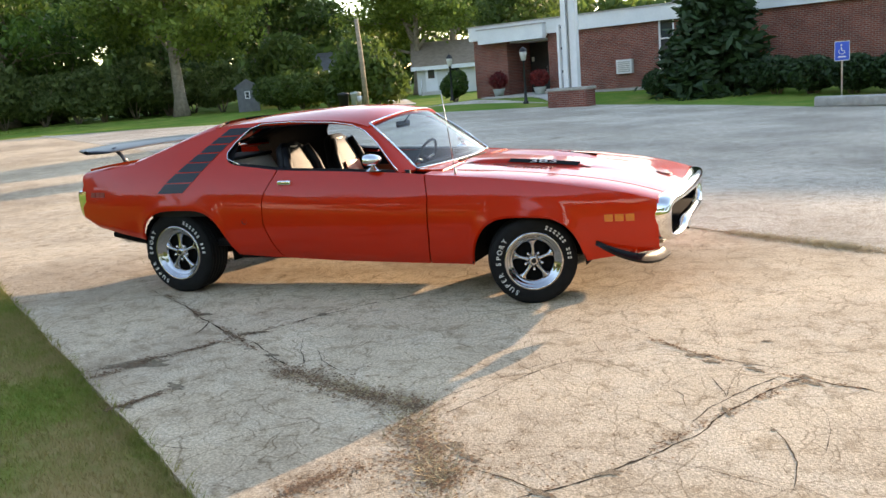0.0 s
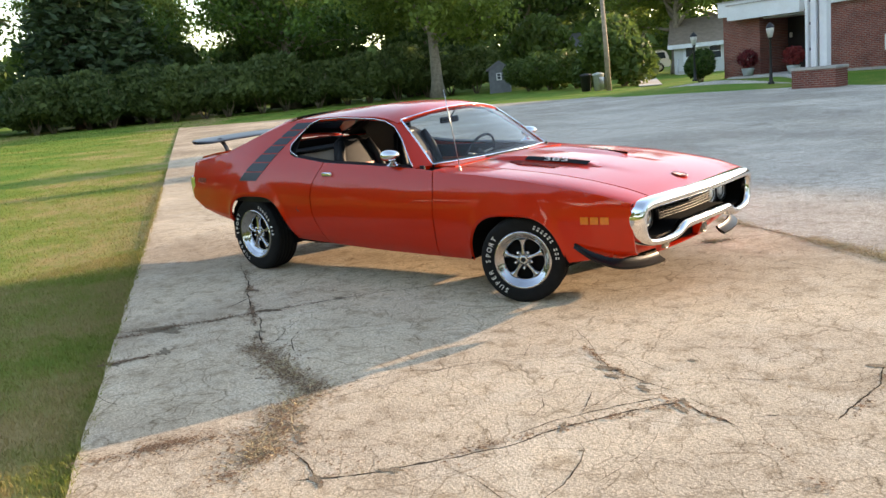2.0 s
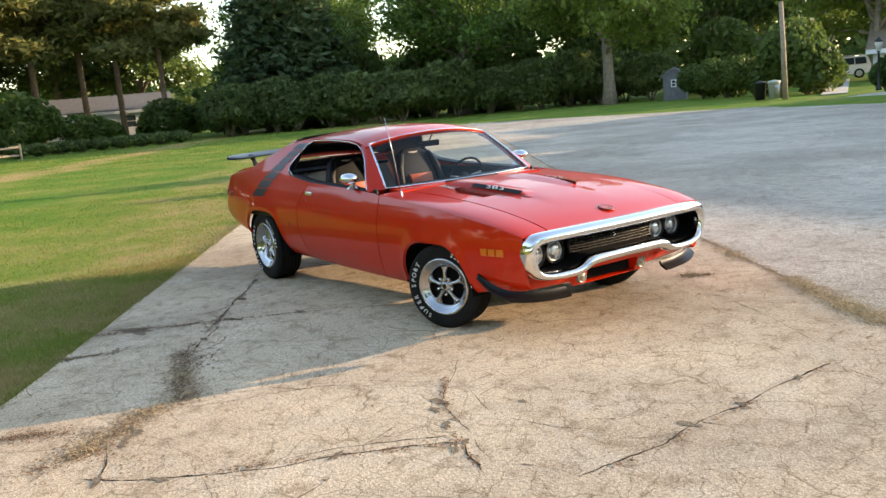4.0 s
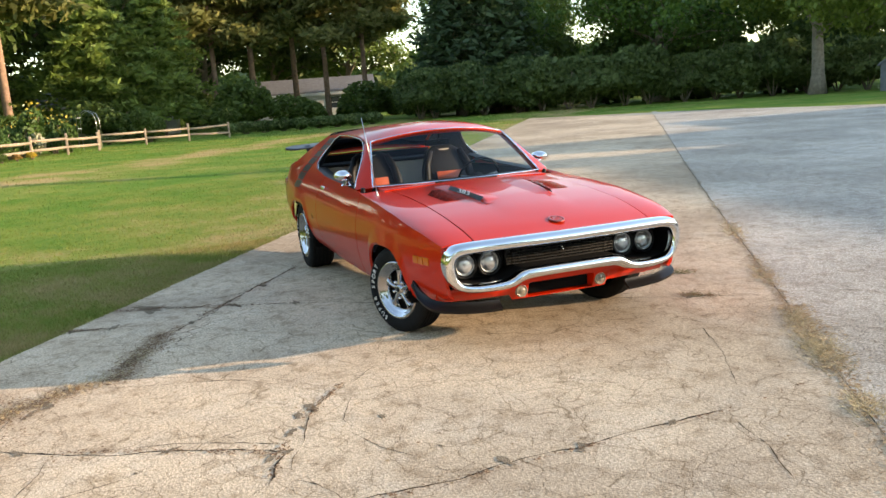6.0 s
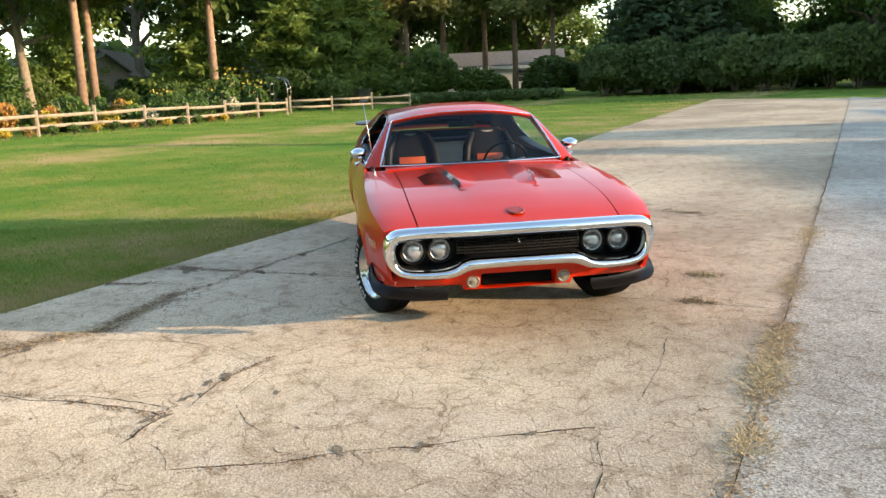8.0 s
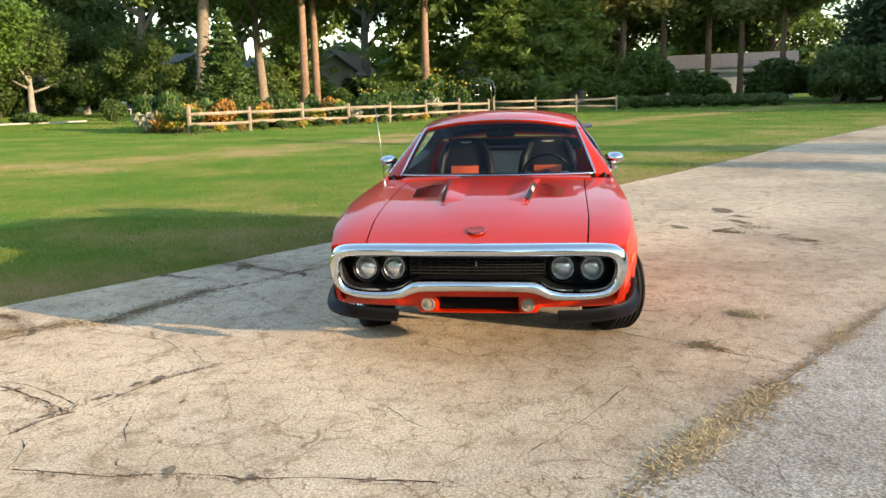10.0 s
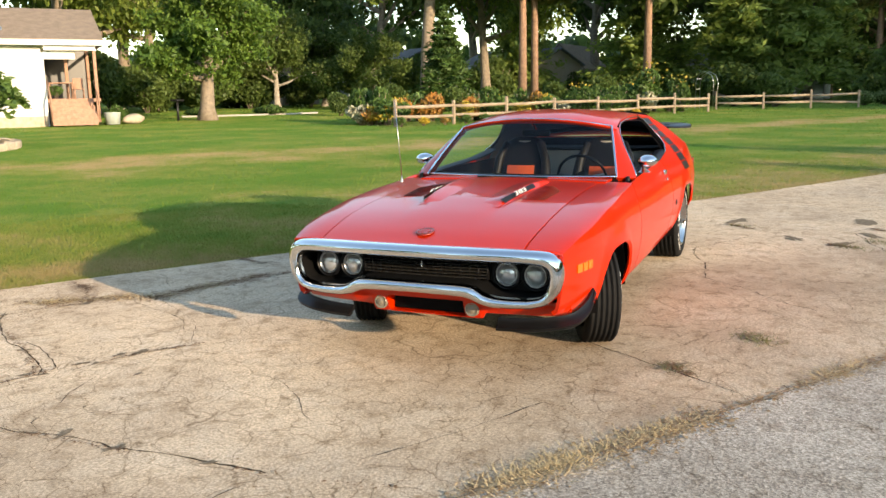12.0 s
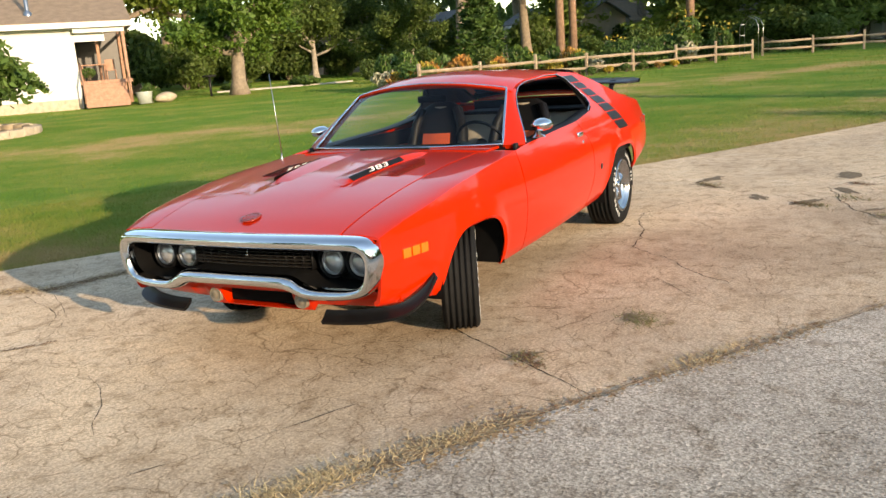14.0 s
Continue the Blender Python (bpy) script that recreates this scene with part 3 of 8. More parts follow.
def build_wheel(car, x, y, z, r, w, steer):
    side = 1 if y > 0 else -1
    m = pose(x, y, z, 0, 0, steer)
    if side < 0:
        m = m @ pose(0, 0, 0, 0, 0, 180)
    rr = r * 0.665
    h = w / 2
    prof = [(rr - 0.012, h * 0.80), (rr + 0.004, h * 0.93), (rr + 0.02, h * 1.0), (r - 0.035, h * 1.0), (r - 0.014, h * 0.93), (r - 0.003, h * 0.80)]
    groove = []
    for k in range(5):
        c = h * (0.62 - 0.31 * k)
        groove += [(r, c + 0.011), (r - 0.009, c + 0.008), (r - 0.009, c - 0.008), (r, c - 0.011)]
    prof = prof + groove + [(r - 0.003, -h * 0.80), (r - 0.014, -h * 0.93), (r - 0.035, -h), (rr + 0.02, -h), (rr, -h * 0.8)]
    tyre = lathe_bm(prof, 64)
    for v in tyre.verts:
        if v.co.z < -r + 0.004:
            v.co.z = -r + 0.004
    bmesh.ops.transform(tyre, matrix=m, verts=tyre.verts)
    wheel = part("wheel", tyre, M_RUBBER, car, "black tyre with raised white lettering")
    rim = lathe_bm([(rr + 0.004, h * 0.86), (rr + 0.002, h * 0.99), (rr - 0.008, h * 1.02), (rr - 0.016, h * 0.97), (rr - 0.020, h * 0.88), (rr - 0.031, h * 0.86), (rr - 0.034, h * 0.76), (rr - 0.045, h * 0.73), (rr * 0.72, h * 0.60), (rr * 0.69, h * 0.56), (rr * 0.685, h * 0.2), (rr * 0.685, -h * 0.6)], 56)
    bmesh.ops.transform(rim, matrix=m, verts=rim.verts)
    part("rim", rim, M_RIM, wheel, "polished deep-dish rim")
    r_in = rr * 0.69
    back = lathe_bm([(0.0, h * 0.42), (0.06, h * 0.40), (r_in * 0.8, h * 0.26), (r_in + 0.004, h * 0.22)], 32)
    bmesh.ops.transform(back, matrix=m, verts=back.verts)
    part("wheel_disc", back, M_DARK, wheel, "black-painted wheel disc")
    for k in range(5):
        a = 2 * math.pi * k / 5 + 0.3
        def spoke(u, v, a=a):
            rad = 0.035 + (r_in - 0.035) * u
            half = 0.0145 - 0.003 * math.sin(u * math.pi) + 0.030 * u ** 7
            wv = (v - 0.5) * 2
            t = wv * half
            ridge = 0.018 * (1 - abs(wv) ** 2)
            o = h * (0.60 - 0.06 * u) + ridge * 0.7 - 0.02 * abs(wv) ** 4
            return (math.cos(a) * rad - math.sin(a) * t, o, math.sin(a) * rad + math.cos(a) * t)
        sp = sheet_bm(spoke, 10, 6, False)
        bmesh.ops.transform(sp, matrix=m, verts=sp.verts)
        thicken(part("spoke", sp, M_RIM, wheel), 0.010, 0)
        lug = lathe_bm([(0.0, 0.030), (0.008, 0.028), (0.011, 0.012), (0.013, 0.0)], 10)
        b = a + math.pi / 5
        bmesh.ops.transform(lug, matrix=m @ Matrix.Translation((math.cos(b) * 0.058, h * 0.50, math.sin(b) * 0.058)), verts=lug.verts)
        part("lug_nut", lug, M_CHROME, wheel)
    hub = lathe_bm([(0.0, 0.004), (0.012, 0.005), (0.014, 0.010), (0.024, 0.010), (0.030, 0.004), (0.040, -0.010), (0.052, -0.03)], 28)
    bmesh.ops.transform(hub, matrix=m @ Matrix.Translation((0, h * 0.72, 0)), verts=hub.verts)
    cap = part("hub_cap", hub, M_RIM, wheel)
    dot = lathe_bm([(0.0, 0.0065), (0.016, 0.0075), (0.0165, 0.006)], 20)
    bmesh.ops.transform(dot, matrix=m @ Matrix.Translation((0, h * 0.72 + 0.004, 0)), verts=dot.verts)
    part("cap_emblem", dot, M_BLACKTRIM, cap)
    # raised white letters as plain blocks
    bm = bmesh.new()
    rl = (rr + 0.02 + r - 0.035) / 2
    for start, count in ((1.98, 10),):
        for k in range(count):
            if k == 6:
                continue
            a = start + 0.125 * k
            for da, rad, sa, sr in ((0, -0.008, 0.016, 0.007), (0, 0.008, 0.016, 0.006)):
                mm = Matrix.Rotation(-(a + da), 4, "Y") @ Matrix.Translation((rl + rad, h + 0.0008, 0)) @ Matrix.Diagonal((sr * 1.4, 0.0024, sa * 0.9, 1))
                bmesh.ops.create_cube(bm, size=1, matrix=m @ mm)
    tagged(part("tyre_lettering", bm, M_WHITE, wheel, "white letter blocks", smooth=False), kind="stuff")
    for k, ch in enumerate("SUPER SPORT"):
        if ch == " ":
            continue
        a = radians(212 + 9.6 * k)
        txt = bpy.data.curves.new("tyre_letter", "FONT")
        txt.body, txt.size, txt.extrude, txt.align_x, txt.align_y = ch, 0.046, 0.0012, "CENTER", "CENTER"
        txt.materials.append(M_WHITE)
        letter = new("tyre_letter", txt)
        right, up = Vector((-math.cos(a), 0, -math.sin(a))), Vector((-math.sin(a), 0, math.cos(a)))
        p = up * rl + Vector((0, h + 0.001, 0))
        letter.matrix_world = m @ Matrix(((right.x, up.x, 0, p.x), (0, 0, 1, p.y), (right.z, up.z, 0, p.z), (0, 0, 0, 1)))
        letter.parent = wheel


def build_front(car):
    # chrome loop bumper: outer and inner outline in the (y, z) plane, right half mirrored
    out = [(0.0, 0.690), (0.40, 0.690), (0.70, 0.686), (0.79, 0.676), (0.835, 0.645), (0.852, 0.59), (0.850, 0.53), (0.83, 0.46), (0.78, 0.405), (0.70, 0.38), (0.58, 0.374), (0.47, 0.376), (0.41, 0.388), (0.36, 0.41), (0.31, 0.424), (0.20, 0.428), (0.0, 0.43)]
    inn = [(0.0, 0.618), (0.40, 0.618), (0.66, 0.615), (0.74, 0.608), (0.772, 0.59), (0.782, 0.56), (0.778, 0.52), (0.762, 0.47), (0.73, 0.442), (0.67, 0.432), (0.58, 0.430), (0.48, 0.434), (0.42, 0.450), (0.38, 0.478), (0.33, 0.494), (0.20, 0.496), (0.0, 0.496)]

    def dense(rows, n=6):
        pts = []
        for a, b in zip(rows, rows[1:]):
            pts += [(a[0] + (b[0] - a[0]) * k / n, a[1] + (b[1] - a[1]) * k / n) for k in range(n)]
        pts.append(rows[-1])
        for _ in range(6):
            pts = [pts[0]] + [((p[0] + q[0] * 2 + r[0]) / 4, (p[1] + q[1] * 2 + r[1]) / 4) for p, q, r in zip(pts, pts[1:], pts[2:])] + [pts[-1]]
        return pts
    o, i = dense(out), dense(inn)
    o = o + [(-y, z) for y, z in o[-2:0:-1]]
    i = i + [(-y, z) for y, z in i[-2:0:-1]]
    o = [(y * 0.988, z + (1.5 - z) * 0.012) for y, z in o]
    i = [(y * 0.988, z + (1.5 - z) * 0.012) for y, z in i]
    face_x = lambda y, z: 2.435 - 0.075 * (abs(y) / 0.85) ** 2.4 - 0.10 * (0.55 - z) * (z < 0.55)
    n = len(o)
    ring = [(0.10, -0.15), (0.02, -0.075), (0.0, -0.045), (0.10, -0.010), (0.28, 0.004), (0.5, 0.010), (0.72, 0.004), (0.9, -0.010), (1.0, -0.03), (1.0, -0.05), (1.01, -0.055)]
    bm = bmesh.new()
    vs = []
    for k in range(n):
        row = []
        for f, dx in ring:
            y, z = o[k][0] + (i[k][0] - o[k][0]) * f, o[k][1] + (i[k][1] - o[k][1]) * f
            row.append(bm.verts.new((face_x(y, z) + dx, y, z)))
        vs.append(row)
    for k in range(n):
        for j in range(len(ring) - 1):
            bm.faces.new((vs[k][j], vs[k][j + 1], vs[(k + 1) % n][j + 1], vs[(k + 1) % n][j]))
    bmesh.ops.recalc_face_normals(bm, faces=bm.faces)
    bumper = part("front_bumper", bm, M_CHROME, car, "chrome loop bumper round the grille")
    # black liner from the bumper opening back to the grille
    bm = bmesh.new()
    vs = [[bm.verts.new((face_x(y, z) - 0.050 - 0.19 * f, y * (1.0 + 0.02 * f), z + 0.004 * (1 if z > 0.55 else -1) * f)) for f in (0, 0.5, 1)] for y, z in i]
    for k in range(n):
        for j in range(2):
            bm.faces.new((vs[k][j], vs[k][j + 1], vs[(k + 1) % n][j + 1], vs[(k + 1) % n][j]))
    part("grille_liner", bm, M_DARK, car)
    # black recess and bars
    def recess(u, v):
        y = -0.80 + 1.60 * u
        return (2.170 - 0.05 * (abs(y) / 0.85) ** 2, y, 0.40 + 0.25 * v)
    grille = part("grille", sheet_bm(recess, 20, 4, False), M_BLACKTRIM, car, "black recessed grille")
    for k in range(6):
        z = 0.512 + 0.0175 * k
        def bar(u, v, z=z):
            y = -0.385 + 0.77 * u
            a = 2 * math.pi * v
            return (2.250 - 0.02 * (abs(y) / 0.4) ** 2 + 0.022 * math.cos(a), y, z + 0.0035 * math.sin(a))
        part("grille_bar", sheet_bm(bar, 16, 8, False), M_GRILLE, grille)
    for k in range(15):
        y = -0.385 + 0.055 * k
        b = box_bm(2.200, 2.245, y - 0.003, y + 0.003, 0.50, 0.612)
        part("grille_post", b, M_BLACKTRIM, grille)
    gem = lathe_bm([(0.0, 0.012), (0.007, 0.009), (0.009, 0.0)], 12, "x")
    bmesh.ops.translate(gem, vec=(2.272, 0, 0.565), verts=gem.verts)
    box_bm(2.270, 2.276, -0.003, 0.003, 0.565, 0.592, 0, gem)
    part("grille_badge", gem, M_CHROME, grille)
    for y in (-0.653, -0.486, 0.486, 0.653):
        hl = lathe_bm([(0.0, 0.020), (0.028, 0.017), (0.048, 0.008), (0.058, -0.006)], 36, "x")
        bmesh.ops.transform(hl, matrix=Matrix.Translation((2.205, y, 0.535)), verts=hl.verts)
        lamp = part("headlight", hl, M_LENS, car, "round sealed-beam headlight")
        rimb = lathe_bm([(0.056, -0.004), (0.058, 0.007), (0.063, 0.008), (0.066, 0.0), (0.067, -0.03)], 36, "x")
        bmesh.ops.transform(rimb, matrix=Matrix.Translation((2.205, y, 0.535)), verts=rimb.verts)
        part("headlight_ring", rimb, M_STEEL, lamp)
        cup = lathe_bm([(0.067, -0.03), (0.074, 0.012), (0.080, 0.014), (0.083, -0.04)], 36, "x")
        bmesh.ops.transform(cup, matrix=Matrix.Translation((2.205, y, 0.535)), verts=cup.verts)
        part("headlight_bezel", cup, M_BLACKTRIM, lamp)
    # painted valance below, with its dark centre mouth
    def val(u, v):
        w = 2 * u - 1
        y = 0.84 * w
        top = 0.395 if abs(y) > 0.45 else 0.44
        low = 0.280 if abs(y) < 0.36 else 0.312
        z = low + (top - low) * v
        x = 2.262 - 0.09 * (abs(w)) ** 2.4 - 0.05 * (1 - v) ** 2
        if abs(y) < 0.235 and 0.292 < z < 0.375:
            x -= 0.10
        return (x, y, z)
    thicken(part("front_valance", sheet_bm(val, 84, 22, False), M_PAINT, car), 0.012)
    mouth = box_bm(2.10, 2.185, -0.225, 0.225, 0.296, 0.372, 0.004)
    part("valance_mouth", mouth, M_DARK, car)
    for y in (-0.288, 0.288):
        fg = lathe_bm([(0.0, 0.014), (0.02, 0.012), (0.034, 0.002), (0.036, 0.006), (0.043, 0.006), (0.046, -0.002), (0.046, -0.03)], 28, "x")
        bmesh.ops.transform(fg, matrix=Matrix.Translation((2.240, y, 0.335)) @ Matrix.Diagonal((1, 0.9, 0.9, 1)), verts=fg.verts)
        part("parking_lamp", fg, M_PARK, car, "round lamp in the valance")


def build_cabin(car):
    def liner(u, v):
        w = 2 * v - 1
        x = -1.10 + 1.36 * u
        zc = float(np.interp(x, [-1.1, -0.77, -0.24, 0.1, 0.26], [1.275, 1.305, 1.318, 1.30, 1.265]))
        return (x, w * (body_y(x, 1.24) - 0.02), zc - 0.055 * abs(w) ** 2.6)
    part("headliner", sheet_bm(liner, 12, 12, True), M_VINYLBLACK, car)
    floor = box_bm(-1.6, 0.65, -0.78, 0.78, 0.36, 0.42, 0.01)
    part("cabin_floor", floor, M_VINYLBLACK, car)
    def dash(u, v):
        y = -0.74 + 1.48 * u
        a = v * math.pi * 0.62
        return (0.64 - 0.02 * (y / 0.74) ** 2 - 0.30 * v, y, 0.70 + 0.185 * math.cos(a * 0.75 - 0.3))
    thicken(part("dashboard", sheet_bm(dash, 16, 10, True), M_VINYLBLACK, car), 0.03)
    for s in (-1, 1):
        card = box_bm(-1.0, 0.62, min(s * 0.79, s * 0.82), max(s * 0.79, s * 0.82), 0.42, 0.915, 0.01)
        part("door_card", card, M_VINYLBLACK, car)
        inset = box_bm(-0.7, 0.5, min(s * 0.778, s * 0.789), max(s * 0.778, s * 0.789), 0.50, 0.80, 0.004)
        part("door_inset", inset, M_VINYLORANGE, car, "orange door panel inset")
        def lining(u, v, s=s):
            x, z = -1.75 + 0.85 * u, 0.62 + 0.66 * v
            z = min(z, float(np.interp(x, [-1.75, -1.4, -1.1, -0.9], [1.02, 1.16, 1.24, 1.27])))
            return (x, s * (body_y(x, z) - 0.045), z)
        part("quarter_lining", sheet_bm(lining, 10, 10, s > 0), M_VINYLBLACK, car)
        # bucket seat with high back
        y = s * 0.37
        cush = box_bm(-0.45, 0.10, y - 0.25, y + 0.25, 0.45, 0.60, 0.05)
        seat = part("front_seat", cush, M_VINYLBLACK, car, "black bucket seat with cream panels")
        def back(u, v, y=y):
            a = 2 * math.pi * u
            wd = 0.25 - 0.09 * max(0, v - 0.62) / 0.38
            th = 0.075 - 0.03 * v
            k = 1 if v < 0.96 else 0.6
            cx = -0.44 - 0.20 * v
            return (cx + th * math.copysign(abs(math.sin(a)) ** 0.6, math.sin(a)) * k, y + wd * math.copysign(abs(math.cos(a)) ** 0.5, math.cos(a)) * k, 0.50 + 0.62 * v)
        bk = sheet_bm(back, 24, 14, False)
        part("seat_back", bk, M_VINYLBLACK, seat)
        def panel(u, v, y=y):
            h = 0.06 + 0.56 * v
            return (-0.44 - 0.20 * h + 0.068 - 0.012 * h + 0.012 * math.sin(math.pi * u), y - 0.12 + 0.24 * u, 0.50 + 0.62 * h)
        thicken(part("seat_panel", sheet_bm(panel, 8, 8, False), M_VINYLORANGE, seat, "orange seat inset"), 0.02, 1)
        def hpanel(u, v, y=y):
            h = 0.73 + 0.22 * v
            return (-0.44 - 0.20 * h + 0.045 - 0.03 * (2 * u - 1) ** 2 - 0.012 * h, y - 0.125 + 0.25 * u, 0.50 + 0.62 * h)
        thicken(part("headrest_panel", sheet_bm(hpanel, 6, 4, False), M_VINYLWHITE, seat, "cream headrest"), 0.012, 1)
        # cream outer bolsters
        for e in (-1, 1):
            bl = tube_bm([(-0.40, y + e * 0.235, 0.55), (-0.47, y + e * 0.24, 0.75), (-0.53, y + e * 0.21, 0.95), (-0.57, y + e * 0.15, 1.08)], [0.04, 0.045, 0.04, 0.03], 8)
            part("seat_bolster", bl, M_VINYLBLACK, seat)
    rear = box_bm(-1.45, -1.0, -0.66, 0.66, 0.50, 0.68, 0.05)
    rs = part("rear_seat", rear, M_VINYLBLACK, car, "black and cream rear bench")
    def rback(u, v):
        y = -0.64 + 1.28 * u
        return (-1.30 - 0.24 * v + 0.02 * math.sin(u * math.pi * 4) ** 2, y, 0.62 + 0.36 * v)
    thicken(part("rear_seat_back", sheet_bm(rback, 24, 6, False), M_VINYLWHITE, rs, "cream pleated seat back"), 0.08)
    shelf = box_bm(-1.90, -1.50, -0.66, 0.66, 0.955, 0.985, 0.01)
    box_bm(-1.925, -1.88, -0.70, 0.70, 0.95, 1.058, 0.005, shelf)
    part("parcel_shelf", shelf, M_VINYLBLACK, car)
    # steering wheel on the left
    ring = []
    for k in range(32):
        a = 2 * math.pi * k / 32
        ring.append((0.20 + 0.19 * math.sin(a) * 0.45, 0.37 + 0.19 * math.cos(a), 0.86 + 0.19 * math.sin(a) * 0.89))
    wheel = part("steering_wheel", tube_bm(ring, 0.011, 8, closed=True), M_VINYLBLACK, car)
    part("steering_hub", tube_bm([(0.19, 0.37, 0.862), (0.26, 0.37, 0.845), (0.45, 0.37, 0.80)], [0.05, 0.03, 0.025], 12), M_VINYLBLACK, wheel)
    for a in (0.2, math.pi - 0.2, -math.pi / 2):
        part("wheel_spoke", tube_bm([(0.20, 0.37, 0.86), (0.20 + 0.19 * math.sin(a) * 0.45, 0.37 + 0.19 * math.cos(a), 0.86 + 0.19 * math.sin(a) * 0.89)], 0.009, 6), M_STEEL, wheel)
    mir = box_bm(0.20, 0.225, -0.115, 0.115, 1.165, 1.215, 0.012)
    tube_bm([(0.22, 0, 1.20), (0.28, 0, 1.262)], 0.006, 6, mir)
    part("rear_view_mirror", mir, M_VINYLBLACK, car)



# ---- ground ----
def terrain(x, y):
    d = math.hypot(x - 2, y + 1)
    f = min(1, max(0, (d - 6) / 16))
    f = f * f * (3 - 2 * f)
    k = 1 if d < 120 else 120 / d
    north = (y + math.sqrt(y * y + 16)) / 2
    z = f * k * (-0.011 * x - 0.0125 * (y - north) + 0.002 * north + 0.006 * max(0, y - 40))
    # grass bank in front of the brick building
    b = min(1, max(0, ((x + 12.3) * 0.220 + (y - 33.6) * 0.975 + 6.2) / 3.4))
    a = (x + 12.3) * 0.975 - (y - 33.6) * 0.220
    return z + 0.27 * b * b * (3 - 2 * b) * min(1, max(0, (a + 3) / 3)) * min(1, max(0, (26 - a) / 5))


def edge_y(x):
    return -3.05 - 0.61 * x


def joint_y(x):
    return 3.20 - 0.66 * x


def nodes_of(m):
    return m.node_tree, m.node_tree.nodes["Principled BSDF"]


def stone_mat(name, base, dark, light, pale, seed, crack=0.0, speck=0.35):
    """Weathered paving: broad stains, exposed grit, fine hairline cracks, rough relief."""
    m = bpy.data.materials.new(name)
    m.use_nodes = True
    nt, b = nodes_of(m)
    b.inputs["Roughness"].default_value, b.inputs["Specular IOR Level"].default_value = 0.92, 0.25
    b.inputs["Diffuse Roughness"].default_value = 0.25
    geo = nt.nodes.new("ShaderNodeNewGeometry")
    def noise_of(scale, detail, rough=0.6):
        n = nt.nodes.new("ShaderNodeTexNoise")
        n.inputs["Scale"].default_value, n.inputs["Detail"].default_value, n.inputs["Roughness"].default_value = scale, detail, rough
        nt.links.new(geo.outputs["Position"], n.inputs["Vector"])
        return n.outputs["Fac"]
    def ramp_of(src, a, ca, bpos, cb):
        r = nt.nodes.new("ShaderNodeValToRGB")
        r.color_ramp.elements[0].position, r.color_ramp.elements[1].position = a, bpos
        r.color_ramp.elements[0].color, r.color_ramp.elements[1].color = (*ca, 1), (*cb, 1)
        nt.links.new(src, r.inputs[0])
        return r.outputs[0]
    def mix(kind, fac, a, c):
        x = nt.nodes.new("ShaderNodeMix")
        x.data_type, x.blend_type = "RGBA", kind
        if isinstance(fac, float):
            x.inputs[0].default_value = fac
        else:
            nt.links.new(fac, x.inputs[0])
        nt.links.new(a, x.inputs[6])
        nt.links.new(c, x.inputs[7])
        return x.outputs[2]
    one, zero = (1, 1, 1), (0, 0, 0)
    big = ramp_of(noise_of(0.55, 6, 0.65), 0.36, dark, 0.62, base)
    mid = mix("MIX", ramp_of(noise_of(2.3, 6, 0.7), 0.48, zero, 0.72, (0.7, 0.7, 0.7)), big, ramp_of(noise_of(9, 3), 0.3, light, 0.7, pale))
    grit = nt.nodes.new("ShaderNodeTexVoronoi")
    grit.inputs["Scale"].default_value = 110
    nt.links.new(geo.outputs["Position"], grit.inputs["Vector"])
    gcol = ramp_of(grit.outputs["Color"], 0.1, (0.45, 0.42, 0.38), 0.9, (1.4, 1.36, 1.3))
    col = mix("MULTIPLY", speck, mid, gcol)
    fine = ramp_of(noise_of(70, 5, 0.8), 0.38, (0.50, 0.46, 0.41), 0.58, (1.22, 1.20, 1.16))
    col = mix("MULTIPLY", 0.75, col, fine)
    blot = ramp_of(noise_of(6.5, 7, 0.75), 0.36, (0.55, 0.49, 0.42), 0.50, one)
    col = mix("MULTIPLY", 0.75, col, blot)
    stain = ramp_of(noise_of(0.22, 4, 0.6), 0.40, (0.80, 0.76, 0.72), 0.58, (1.12, 1.10, 1.08))
    col = mix("MULTIPLY", 1.0, col, stain)
    height = nt.nodes.new("ShaderNodeMath")
    height.operation = "ADD"
    nt.links.new(grit.outputs["Distance"], height.inputs[0])
    nt.links.new(noise_of(70, 5, 0.8), height.inputs[1])
    hsrc = height.outputs[0]
    if crack:
        # hairline network, broken up by noise
        warp_n = nt.nodes.new("ShaderNodeTexNoise")
        warp_n.inputs["Scale"].default_value, warp_n.inputs["Detail"].default_value = 3.0, 5
        nt.links.new(geo.outputs["Position"], warp_n.inputs["Vector"])
        va = nt.nodes.new("ShaderNodeVectorMath")
        va.operation = "MULTIPLY_ADD"
        va.inputs[1].default_value = (0.32, 0.32, 0.0)
        nt.links.new(warp_n.outputs["Color"], va.inputs[0])
        nt.links.new(geo.outputs["Position"], va.inputs[2])
        net = nt.nodes.new("ShaderNodeTexVoronoi")
        net.feature = "DISTANCE_TO_EDGE"
        net.inputs["Scale"].default_value = crack
        nt.links.new(va.outputs[0], net.inputs["Vector"])
        line = ramp_of(net.outputs["Distance"], 0.0005 * crack, zero, 0.0055 * crack, one)
        keep = ramp_of(noise_of(0.9, 4), 0.46, one, 0.52, zero)
        lit = mix("LIGHTEN", 1.0, line, keep)
        # finer crazing in patches
        fnet = nt.nodes.new("ShaderNodeTexVoronoi")
        fnet.feature = "DISTANCE_TO_EDGE"
        fnet.inputs["Scale"].default_value = crack * 2.6
        nt.links.new(va.outputs[0], fnet.inputs["Vector"])
        fline = ramp_of(fnet.outputs["Distance"], 0.001 * crack, zero, 0.009 * crack, one)
